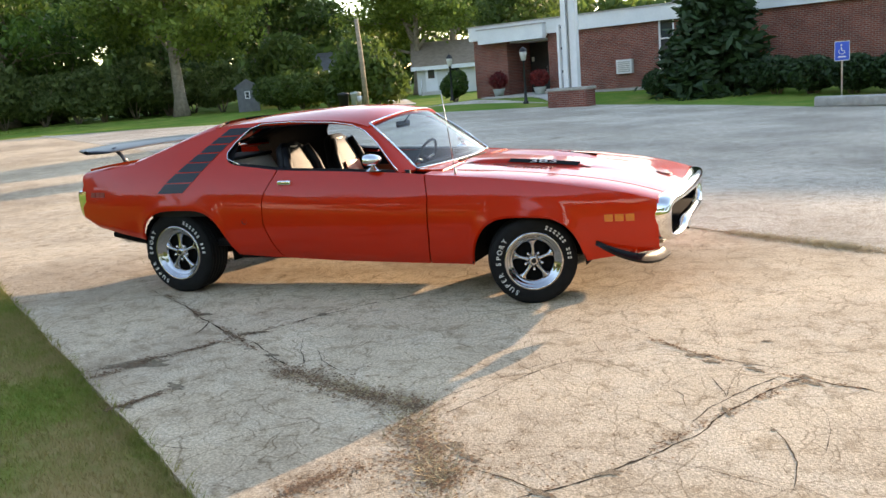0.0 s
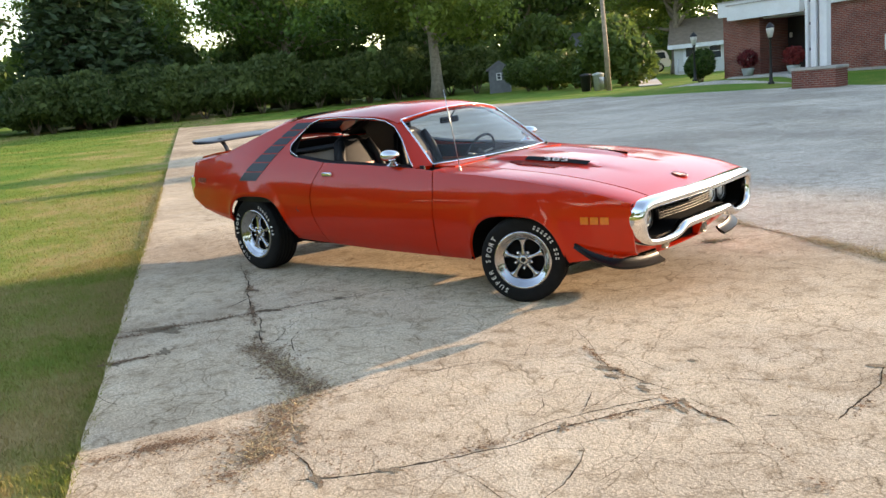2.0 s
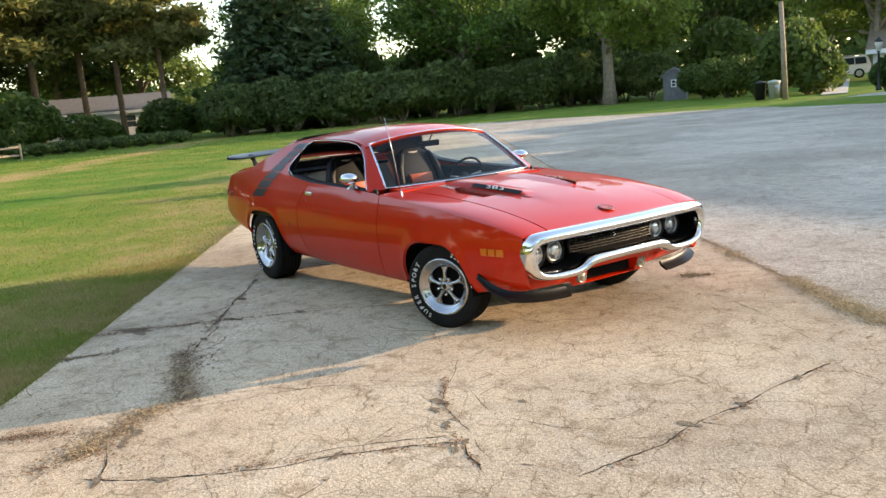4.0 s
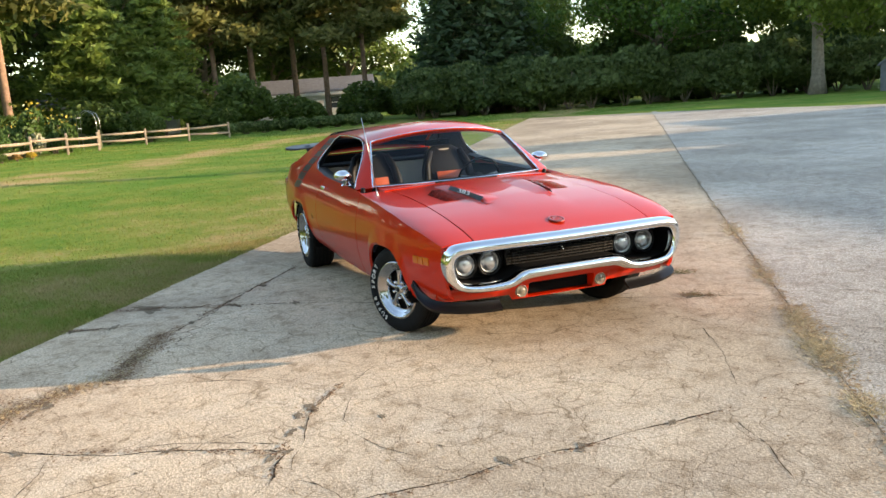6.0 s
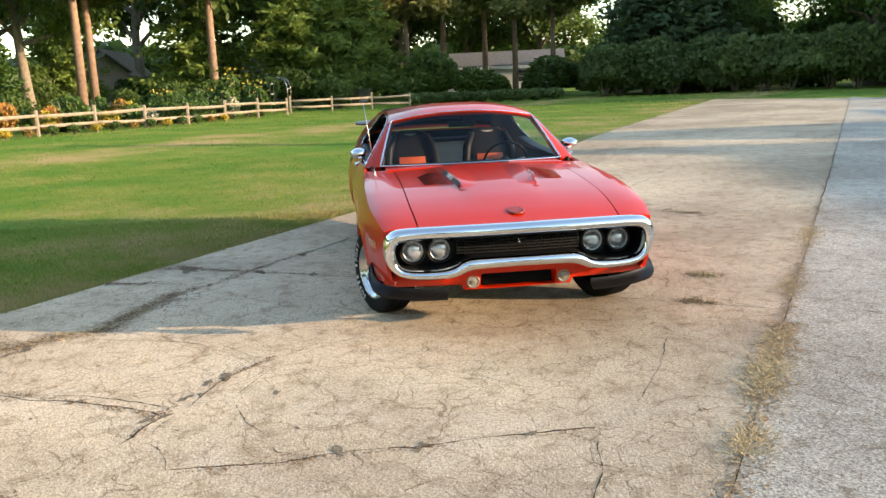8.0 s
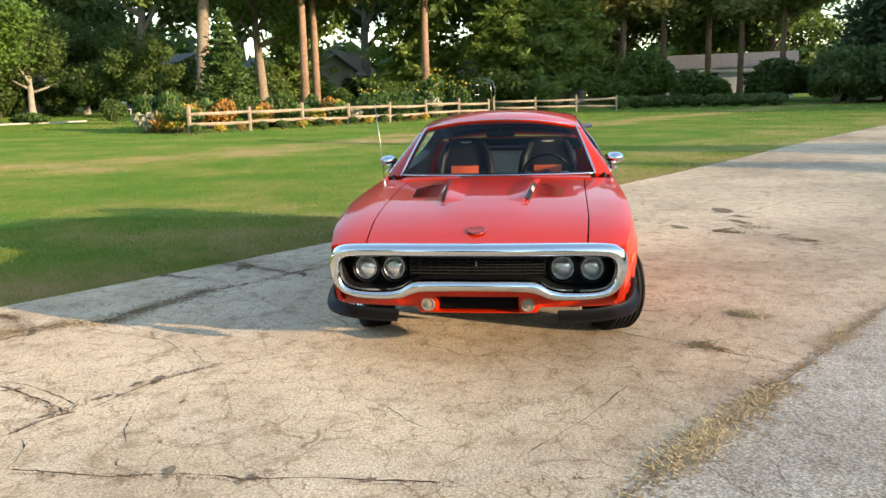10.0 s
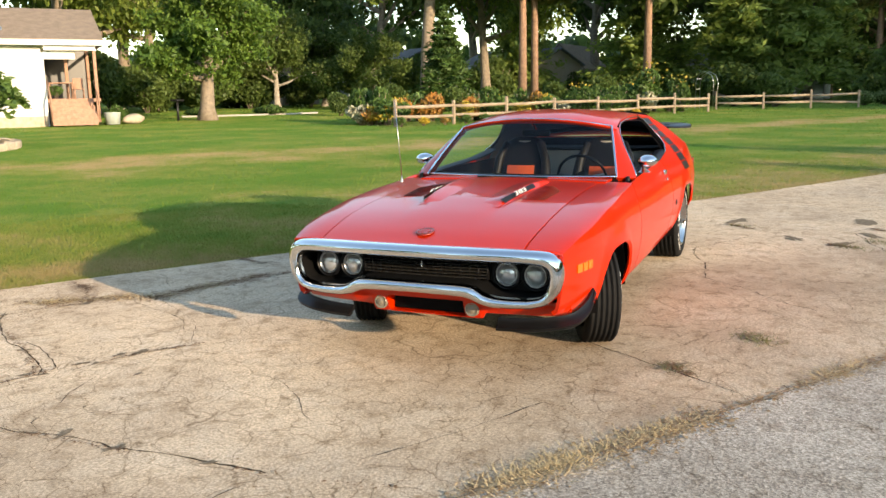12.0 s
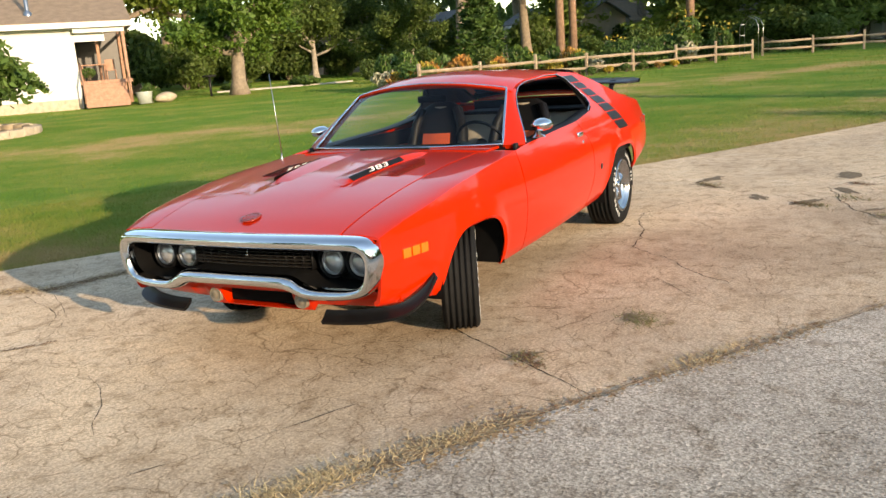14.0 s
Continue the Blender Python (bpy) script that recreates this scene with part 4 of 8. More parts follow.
        fkeep = ramp_of(noise_of(0.65, 5), 0.40, one, 0.45, zero)
        lit = mix("DARKEN", 1.0, lit, mix("LIGHTEN", 1.0, fline, fkeep))
        tone = ramp_of(lit, 0.0, (0.52, 0.48, 0.43), 0.8, one)
        col = mix("MULTIPLY", 1.0, col, tone)
        h2 = nt.nodes.new("ShaderNodeMath")
        h2.operation = "MULTIPLY_ADD"
        h2.inputs[1].default_value = 0.25
        nt.links.new(lit, h2.inputs[0])
        nt.links.new(hsrc, h2.inputs[2])
        hsrc = h2.outputs[0]
    nt.links.new(col, b.inputs["Base Color"])
    bn = nt.nodes.new("ShaderNodeBump")
    bn.inputs["Strength"].default_value, bn.inputs["Distance"].default_value = 0.38, 0.004
    nt.links.new(hsrc, bn.inputs["Height"])
    nt.links.new(bn.outputs[0], b.inputs["Normal"])
    return m


M_CONC = stone_mat("old_concrete", (0.64, 0.52, 0.385), (0.44, 0.35, 0.26), (0.67, 0.58, 0.465), (0.55, 0.48, 0.395), 1, crack=2.1)
M_LOT = stone_mat("worn_asphalt", (0.56, 0.525, 0.475), (0.44, 0.415, 0.38), (0.61, 0.585, 0.535), (0.50, 0.475, 0.445), 2, crack=0.55, speck=0.85)
def lawn_mat(name, lush, olive, dry, rough, bump):
    """Grass colour: lush and olive patches, drier along the driveway and in one worn strip."""
    m = bpy.data.materials.new(name)
    m.use_nodes = True
    nt, b = nodes_of(m)
    b.inputs["Roughness"].default_value, b.inputs["Specular IOR Level"].default_value = rough, 0.08
    b.inputs["Diffuse Roughness"].default_value = 0.25
    geo = nt.nodes.new("ShaderNodeNewGeometry")

    def noise_of(scale, detail):
        n = nt.nodes.new("ShaderNodeTexNoise")
        n.inputs["Scale"].default_value, n.inputs["Detail"].default_value, n.inputs["Roughness"].default_value = scale, detail, 0.65
        nt.links.new(geo.outputs["Position"], n.inputs["Vector"])
        return n.outputs["Fac"]

    def math_of(kind, a, c, d=0.0):
        n = nt.nodes.new("ShaderNodeMath")
        n.operation = kind
        for k, v in enumerate((a, c, d)):
            if isinstance(v, float):
                n.inputs[k].default_value = v
            else:
                nt.links.new(v, n.inputs[k])
        return n.outputs[0]

    def mix_of(fac, a, c):
        x = nt.nodes.new("ShaderNodeMix")
        x.data_type = "RGBA"
        nt.links.new(fac, x.inputs[0])
        for k, v in ((6, a), (7, c)):
            if isinstance(v, tuple):
                x.inputs[k].default_value = (*v, 1)
            else:
                nt.links.new(v, x.inputs[k])
        return x.outputs[2]
    dot = nt.nodes.new("ShaderNodeVectorMath")
    dot.operation = "DOT_PRODUCT"
    dot.inputs[1].default_value = (0.055 * 0.5, 0.0835 * 0.5, 0)
    nt.links.new(geo.outputs["Position"], dot.inputs[0])
    along = math_of("MULTIPLY_ADD", noise_of(0.22, 5), 0.22, math_of("ADD", dot.outputs["Value"], 0.89))
    strip = nt.nodes.new("ShaderNodeValToRGB")
    els = strip.color_ramp.elements
    els[0].position, els[0].color = 0.10, (0.25, 0.25, 0.25, 1)
    els[1].position, els[1].color = 0.95, (0.25, 0.25, 0.25, 1)
    for p, v in ((0.14, 0.30), (0.20, 0.80), (0.27, 0.80), (0.35, 0.35), (0.45, 0.25), (0.62, 0.30), (0.80, 0.70), (0.88, 0.85)):
        e = els.new(p)
        e.color = (v, v, v, 1)
    nt.links.new(along, strip.inputs[0])
    patch = math_of("MULTIPLY_ADD", math_of("ADD", noise_of(0.5, 5), -0.5), 2.4, strip.outputs[0])
    fine = math_of("MULTIPLY_ADD", math_of("ADD", noise_of(9.0, 4), -0.5), 0.9, patch)
    grain = math_of("MULTIPLY_ADD", math_of("ADD", geo.outputs["Random Per Island"], -0.5), 0.22, fine)
    r = nt.nodes.new("ShaderNodeValToRGB")
    r.color_ramp.elements[0].position, r.color_ramp.elements[0].color = 0.0, (*lush, 1)
    r.color_ramp.elements[1].position, r.color_ramp.elements[1].color = 1.0, (*dry, 1)
    e = r.color_ramp.elements.new(0.5)
    e.color = (*olive, 1)
    nt.links.new(grain, r.inputs[0])
    nt.links.new(r.outputs[0], b.inputs["Base Color"])
    if bump:
        bn = nt.nodes.new("ShaderNodeBump")
        bn.inputs["Strength"].default_value, bn.inputs["Distance"].default_value = bump, 0.03
        nt.links.new(noise_of(26.0, 5), bn.inputs["Height"])
        nt.links.new(bn.outputs[0], b.inputs["Normal"])
    else:
        tl = nt.nodes.new("ShaderNodeBsdfTranslucent")
        nt.links.new(r.outputs[0], tl.inputs["Color"])
        mx = nt.nodes.new("ShaderNodeMixShader")
        mx.inputs[0].default_value = 0.3
        nt.links.new(b.outputs[0], mx.inputs[1])
        nt.links.new(tl.outputs[0], mx.inputs[2])
        nt.links.new(mx.outputs[0], nt.nodes["Material Output"].inputs[0])
    return m


M_LAWN = lawn_mat("lawn_soil", (0.098, 0.20, 0.028), (0.20, 0.24, 0.05), (0.40, 0.29, 0.13), 0.95, 1.0)
M_BLADE = lawn_mat("grass_blades", (0.098, 0.195, 0.028), (0.20, 0.235, 0.05), (0.36, 0.27, 0.12), 0.7, 0.0)
M_DRY = mat("dry_weeds", (0.52, 0.40, 0.22), 0.9, 0, 0.4, 14, random=0.2)
M_DEBRIS = mat("crack_debris", (0.06, 0.045, 0.032), 0.98, 0, 0.5, 22, bump=0.3, bscale=160, spec=0.02)
M_MULCH = mat("dirt_and_mulch", (0.20, 0.155, 0.105), 0.98, 0, 0.5, 16, bump=0.9, bscale=120)


def ground_sheet(name, fn, nu, nv, material, lift, label, cat, skirt=0.0):
    bm = bmesh.new()
    vs = []
    for i in range(nu + 1):
        row = []
        for j in range(nv + 1):
            x, y = fn(i / nu, j / nv)
            row.append(bm.verts.new((x, y, terrain(x, y) + lift)))
        vs.append(row)
    for i in range(nu):
        for j in range(nv):
            bm.faces.new((vs[i][j], vs[i + 1][j], vs[i + 1][j + 1], vs[i][j + 1]))
    for f in bm.faces:
        f.normal_update()
        if f.normal.z < 0:
            f.normal_flip()
    ob = tagged(link_bm(name, bm, material), label, cat, kind="structure")
    if skirt:
        thicken(ob, skirt)
    return ob


def warp(k):
    return math.copysign(abs(k) ** 2.8, k)


ground_sheet("ground", lambda u, v: (-10 + 1500 * warp(2 * u - 1), 5 + 1500 * warp(2 * v - 1)), 130, 130, M_LAWN, -0.035, "mown green lawn with drier yellow patches", "lawn")


def lot_far(x):
    """Far edge of the paving, where the lawn and the bank begin."""
    return float(np.interp(x, [-38, -37, -30.5, -27, -23, -16.5, -11, -4.8, -1.8, 0.9, 3.1, 10, 60], [18.9, 19.6, 23.4, 25.2, 25.6, 27.0, 30.4, 25.9, 23.4, 20.8, 18.3, 14.0, -10]))


def slab(u, v):
    x = -37.0 + (14 + 37.0) * u
    y0, y1 = edge_y(x), min(joint_y(x) - 0.004, lot_far(x))
    wob = 0.007 * math.sin(x * 5.1) + 0.005 * math.sin(x * 13.7) if v == 0 else 0
    return (x, y0 + wob + (max(y1, y0 + 0.05) - y0) * v)


def lot(u, v):
    x = -31.6 + (60 + 31.6) * u
    y0 = joint_y(x) + 0.004
    return (x, y0 + (max(lot_far(x), y0 + 0.3) - y0) * v)


ground_sheet("driveway", slab, 300, 12, M_CONC, 0.0, "cracked tan concrete driveway with weeds in the joints", "driveway", 0.09)
ground_sheet("car_park", lot, 90, 50, M_LOT, 0.002, "grey worn asphalt car park", "car park", 0.09)


# ---- cracks, weeds and grass ----
def ribbon(name, lines, material, lift, label, cat):
    """Irregular narrow patches lying on the paving along the given lines: (width, spread, points...)."""
    rnd = random.Random(5)
    bm = bmesh.new()
    for width, jitter, pts in lines:
        dense = []
        for a, b in zip(pts, pts[1:]):
            n = max(2, int(math.dist(a, b) / 0.03))
            dense += [(a[0] + (b[0] - a[0]) * k / n, a[1] + (b[1] - a[1]) * k / n) for k in range(n)]
        dense.append(pts[-1])
        wig = [rnd.uniform(-1, 1) for _ in dense]
        for _ in range(1):
            wig = [(wig[max(0, k - 1)] + wig[k] * 2 + wig[min(len(wig) - 1, k + 1)]) / 4 for k in range(len(wig))]
        prev = None
        for k, (x, y) in enumerate(dense):
            a, b = dense[max(0, k - 1)], dense[min(len(dense) - 1, k + 1)]
            d = Vector((b[0] - a[0], b[1] - a[1])).normalized()
            nrm = Vector((-d.y, d.x))
            fade = min(1, (k + 0.3) / 3, (len(dense) - k - 0.7) / 3)
            wide = 0.5 + 0.9 * abs(noise.noise(Vector((x * 2.1, y * 2.1, 0.3)))) * 2
            w0 = width * fade * wide * rnd.uniform(0.1, 1.2) * (1.8 if rnd.random() < 0.05 else 0.8)
            w1 = width * fade * wide * rnd.uniform(0.1, 1.2) * 0.8
            c = Vector((x, y)) + nrm * (noise.noise(Vector((x * 3.1, y * 3.1, 1.7))) * 1.6 + noise.noise(Vector((x * 11, y * 11, 4.2))) * 0.6 + wig[k] * 0.12) * jitter
            z = terrain(x, y) + lift
            p = bm.verts.new((*(c + nrm * w0), z)), bm.verts.new((*(c - nrm * w1), z))
            if prev:
                f = bm.faces.new((prev[0], prev[1], p[1], p[0]))
                f.normal_update()
                if f.normal.z < 0:
                    f.normal_flip()
            prev = p
    return tagged(link_bm(name, bm, material, smooth=False), label, cat, kind="stuff")


CRACKS_FRONT = [
    (0.0079, 0.014, [(2.2, -3.36), (2.31, -3.26), (2.41, -3.16), (2.53, -3.01), (2.65, -2.85), (2.76, -2.65), (2.82, -2.5), (2.88, -2.35), (2.98, -2.16), (3.08, -1.99), (3.17, -1.93), (3.27, -1.99), (3.48, -2.05)]),
    (0.0050, 0.014, [(2.95, -2.48), (3.04, -2.55), (3.1, -2.69), (3.14, -2.83), (3.13, -3.08)]),
    (0.0043, 0.014, [(2.62, -2.94), (2.79, -2.96), (2.93, -3.0), (3.02, -3.03), (3.13, -3.08)]),
    (0.0043, 0.014, [(2.72, -1.99), (2.78, -2.12), (2.83, -2.24), (2.84, -2.06)]),
    (0.0036, 0.014, [(2.55, -2.16), (2.63, -2.26), (2.67, -2.42)]),
    (0.0029, 0.014, [(3.19, -2.2), (3.23, -2.35), (3.24, -2.52), (3.23, -2.75)]),
    (0.0036, 0.014, [(1.63, -2.7), (1.71, -2.52), (1.81, -2.26), (1.96, -1.96), (2.17, -1.78)]),
    (0.0036, 0.014, [(2.03, -1.51), (2.08, -1.62), (2.16, -1.78)]),
    (0.0050, 0.014, [(1.83, -3.16), (1.99, -3.19), (2.15, -3.23), (2.26, -3.28)]),
    (0.0036, 0.014, [(2.34, -1.43), (2.52, -1.61), (2.61, -1.68)]),
    (0.0029, 0.014, [(2.58, -1.48), (2.9, -1.59), (3.19, -1.52)]),
]
CRACKS_SHADE = [
    (0.0072, 0.014, [(-0.69, -2.6), (-0.57, -2.45), (-0.43, -2.26), (-0.29, -2.03), (-0.21, -1.83), (-0.07, -1.63), (0.09, -1.34), (0.27, -1.06), (0.6, -0.66)]),
    (0.0065, 0.014, [(-0.06, -2.97), (-0.01, -2.79), (0.04, -2.65), (0.1, -2.51)]),
    (0.0058, 0.014, [(-1.78, -0.85), (-1.3, -1.13), (-0.85, -1.42), (-0.63, -1.57), (-0.53, -1.84)]),
    (0.0050, 0.014, [(-0.63, -1.57), (-0.32, -1.77), (-0.01, -1.91), (0.26, -2.11), (0.49, -2.26)]),
    (0.0043, 0.014, [(0.29, -1.79), (0.39, -1.99), (0.55, -2.19), (0.53, -2.28)]),
    (0.0043, 0.014, [(0.48, -1.97), (0.64, -2.14), (0.84, -2.28)]),
    (0.0036, 0.014, [(0.75, -3.25), (0.86, -3.08), (1.03, -2.94), (1.14, -2.79)]),
    (0.0036, 0.014, [(0.4, -3.29), (0.59, -3.31), (0.69, -3.3)]),
]
CRACKS_NEAR = [
    (0.0058, 0.014, [(2.71, -2.58), (2.79, -2.36), (2.86, -2.21), (3.01, -1.97), (3.06, -1.87)]),
    (0.0065, 0.014, [(3.78, -1.83), (3.79, -1.61), (3.8, -1.34), (3.76, -1.13), (3.76, -0.96), (3.78, -0.8), (3.75, -0.6), (3.74, -0.38), (3.76, 0.01)]),
    (0.0043, 0.014, [(3.47, -1.94), (3.56, -1.86), (3.69, -1.82), (3.78, -1.81)]),
    (0.0043, 0.014, [(3.12, -1.84), (2.92, -1.79), (2.65, -1.7), (2.49, -1.55), (2.31, -1.36), (2.13, -1.21)]),
    (0.0043, 0.014, [(3.38, -1.94), (3.22, -1.9), (3.12, -1.84)]),
    (0.0036, 0.014, [(3.03, -1.61), (3.31, -1.53), (3.49, -1.42)]),
    (0.0036, 0.014, [(3.56, -1.4), (3.69, -1.36), (3.78, -1.21)]),
    (0.0036, 0.014, [(1.97, -1.83), (2.23, -1.65), (2.38, -1.54)]),
    (0.0036, 0.014, [(2.71, -0.78), (2.83, -0.52), (2.97, -0.36), (3.12, -0.26), (3.24, -0.12)]),
    (0.0029, 0.014, [(1.49, -2.62), (1.7, -2.25), (1.9, -1.95)]),
]
CRACKS_SIDE = [
    (0.0065, 0.014, [(1.46, 0.68), (1.79, 1.11), (1.94, 1.38), (2.17, 1.68), (2.31, 1.94), (2.51, 2.16), (2.6, 2.37), (2.75, 2.59)]),
    (0.0043, 0.014, [(1.95, 1.96), (2.15, 2.06), (2.33, 2.13)]),
    (0.0036, 0.014, [(0.22, 1.5), (0.51, 1.74), (0.81, 1.98)]),
    (0.0036, 0.014, [(2.56, 0.81), (3.2, 0.46), (3.51, 0.28)]),
    (0.0036, 0.014, [(3.85, -0.03), (4.16, -0.11), (4.44, -0.24)]),
]
CRACKS_FAR = [
    (0.007, 0.04, [(-3.5, 2.0), (-2.9, 1.4), (-1.8, 0.9), (-0.6, 1.2), (0.3, 2.0)]), (0.006, 0.04, [(-6.5, 4.5), (-4.6, 3.2), (-3.4, 2.3), (-2.2, 2.6), (-0.8, 3.4)]),
    (0.008, 0.05, [(-12, 11.5), (-9, 8.0), (-8, 5.0)]), (0.008, 0.05, [(-20, 16), (-18, 11), (-17.5, 8)]), (0.008, 0.02, [(2.75, 2.59), (3.2, 3.5), (4.4, 5.4)]),
    (0.012, 0.05, [(-4.5, 9.5), (-1.0, 12.5), (2.5, 14.0)]), (0.012, 0.05, [(-9.0, 17.0), (-4.0, 16.0), (1.0, 17.5)]),
]
ribbon("cracks", CRACKS_FRONT + CRACKS_SHADE + CRACKS_NEAR + CRACKS_SIDE + CRACKS_FAR, M_DEBRIS, 0.0016, "dark earth-filled cracks across the concrete", "cracks")
ribbon("joint", [(0.007, 0.03, [(6.5, -1.09), (3.6, 0.83), (-0.5, 3.53)]), (0.016, 0.02, [(-0.5, 3.53), (-12, 11.12), (-30.5, 23.33)])], M_MULCH, 0.006, "earth-filled joint between concrete and asphalt", "joint")


BLOTS_NEAR = [(2.85, -2.41, 0.03), (2.49, -3.08, 0.03), (2.28, -3.3, 0.03), (2.93, -1.86, 0.03), (3.19, -2.0, 0.03), (2.71, -1.78, 0.03), (1.91, -3.09, 0.03), (1.79, -3.0, 0.04), (2.96, -1.41, 0.02), (3.45, -1.29, 0.01), (3.04, -2.56, 0.01), (3.75, -1.11, 0.03), (3.78, -0.77, 0.03), (3.75, -0.29, 0.02), (2.65, -1.7, 0.04), (2.9, -1.79, 0.02), (3.15, -1.91, 0.02), (1.83, 1.25, 0.05)]
BLOTS_FAR = [(-0.47, -2.4, 0.1), (-0.14, -1.74, 0.05), (0.11, -1.29, 0.04), (0.03, -2.67, 0.04), (-0.03, -2.97, 0.03), (-0.82, -1.41, 0.05), (-0.31, -1.77, 0.03), (0.26, -2.11, 0.03), (-2.55, 2.22, 0.09), (-3.92, 1.16, 0.12), (-3.17, 2.51, 0.09), (-4.1, 2.48, 0.14), (-2.21, 2.74, 0.06), (-2.77, 1.77, 0.09), (1.09, 1.6, 0.05)]


def blots(name, rows, material, label, cat):
    """Flat ragged dark patches of earth and moss lying on the paving: (x, y, half length)."""
    rnd = random.Random(31)
    bm = bmesh.new()
    for x, y, r in rows:
        a = rnd.uniform(-0.9, 0.5)
        c, sn = math.cos(a), math.sin(a)
        z = terrain(x, y) + 0.0026
        mid = bm.verts.new((x, y, z))
        ring = []
        for q in range(22):
            t = 2 * math.pi * q / 22
            k = 1 + 0.9 * noise.noise(Vector((x * 7 + 2.2 * math.cos(t), y * 7 + 2.2 * math.sin(t), 0.5))) + rnd.uniform(-0.18, 0.18)
            u, v = 1.7 * r * k * math.cos(t), 0.75 * r * k * math.sin(t)
            ring.append(bm.verts.new((x + u * c - v * sn, y + u * sn + v * c, z)))
        for q in range(22):
            bm.faces.new((mid, ring[q], ring[(q + 1) % 22]))
    return tagged(link_bm(name, bm, material, smooth=False), label, cat, kind="stuff")


M_BLOT = mat("moss_and_earth", (0.23, 0.175, 0.12), 0.98, 0, 0.45, 40, bump=0.5, bscale=200, spec=0.02)
blots("earth_patches", BLOTS_NEAR + BLOTS_FAR, M_BLOT, "dark patches of earth and dry moss along the cracks", "dirt")


def blades(name, spots, material, label, cat, seed=3):
    """Loose blades: (x, y, height, lean, half width) rows in one mesh."""
    rng = np.random.default_rng(seed)
    x, y, h, lean, wid = spots.T
    n = len(x)
    z = np.array([terrain(a, b) for a, b in zip(x, y)]) - 0.03
    a = rng.uniform(0, 2 * np.pi, n)
    b = rng.uniform(0, 2 * np.pi, n)
    dx, dy = np.cos(a) * wid, np.sin(a) * wid
    ex, ey = np.cos(b) * lean * h, np.sin(b) * lean * h
    co = np.stack([np.stack([x - dx, y - dy, z], 1), np.stack([x + dx, y + dy, z], 1), np.stack([x + ex * 0.35 + dx * 0.7, y + ey * 0.35 + dy * 0.7, z + h * 0.6], 1),
                   np.stack([x + ex * 0.35 - dx * 0.7, y + ey * 0.35 - dy * 0.7, z + h * 0.6], 1), np.stack([x + ex, y + ey, z + h], 1)], 1).reshape(-1, 3)
    base = np.arange(n) * 5
    quads = np.stack([base, base + 1, base + 2, base + 3], 1)
    tris = np.stack([base + 3, base + 2, base + 4], 1)
    me = bpy.data.meshes.new(name)
    me.vertices.add(n * 5)
    me.vertices.foreach_set("co", co.ravel())
    me.loops.add(n * 7)
    loops = np.concatenate([quads, tris], 1)
    me.loops.foreach_set("vertex_index", loops.ravel().astype(np.int32))
    me.polygons.add(n * 2)
    starts = np.stack([np.arange(n) * 7, np.arange(n) * 7 + 4], 1).ravel()
    me.polygons.foreach_set("loop_start", starts.astype(np.int32))
    me.polygons.foreach_set("loop_total", np.tile([4, 3], n).astype(np.int32))
    me.update(calc_edges=True)
    me.materials.append(material)
    return tagged(new(name, me), label, cat, kind="stuff")


rng = np.random.default_rng(11)


def lawn_spots(n, x0, x1, depth, h0, h1, wid):
    x = rng.uniform(x0, x1, n)
    off = depth * rng.uniform(0, 1, n) ** 1.6
    y = -3.05 - 0.61 * x - off * 1.17 + 0.02
    x = x - off * 0.0
    return np.stack([x, y, rng.uniform(h0, h1, n), rng.uniform(0.2, 1.3, n), np.full(n, wid)], 1)


near = np.concatenate([lawn_spots(95000, -4.0, 4.5, 4.5, 0.018, 0.04, 0.0028), lawn_spots(70000, -14, 3.0, 15.0, 0.018, 0.04, 0.004), lawn_spots(3000, -10, 5, 0.05, 0.03, 0.08, 0.003)])
blades("grass", near, M_BLADE, "short mown grass blades, green with dry tips", "grass")
n_far = 120000
far_g = np.stack([rng.uniform(-62, 8, n_far), rng.uniform(-38, 34, n_far), rng.uniform(0.02, 0.05, n_far), rng.uniform(0.4, 1.6, n_far), np.zeros(n_far)], 1)
far_g[:, 4] = 0.004 + 0.0003 * np.hypot(far_g[:, 0], far_g[:, 1])
far_g = far_g[(far_g[:, 1] < -3.1 - 0.61 * far_g[:, 0]) | (far_g[:, 0] < -37.3)]
blades("grass", far_g, M_BLADE, "short mown grass blades over the wider lawn", "grass", 4)


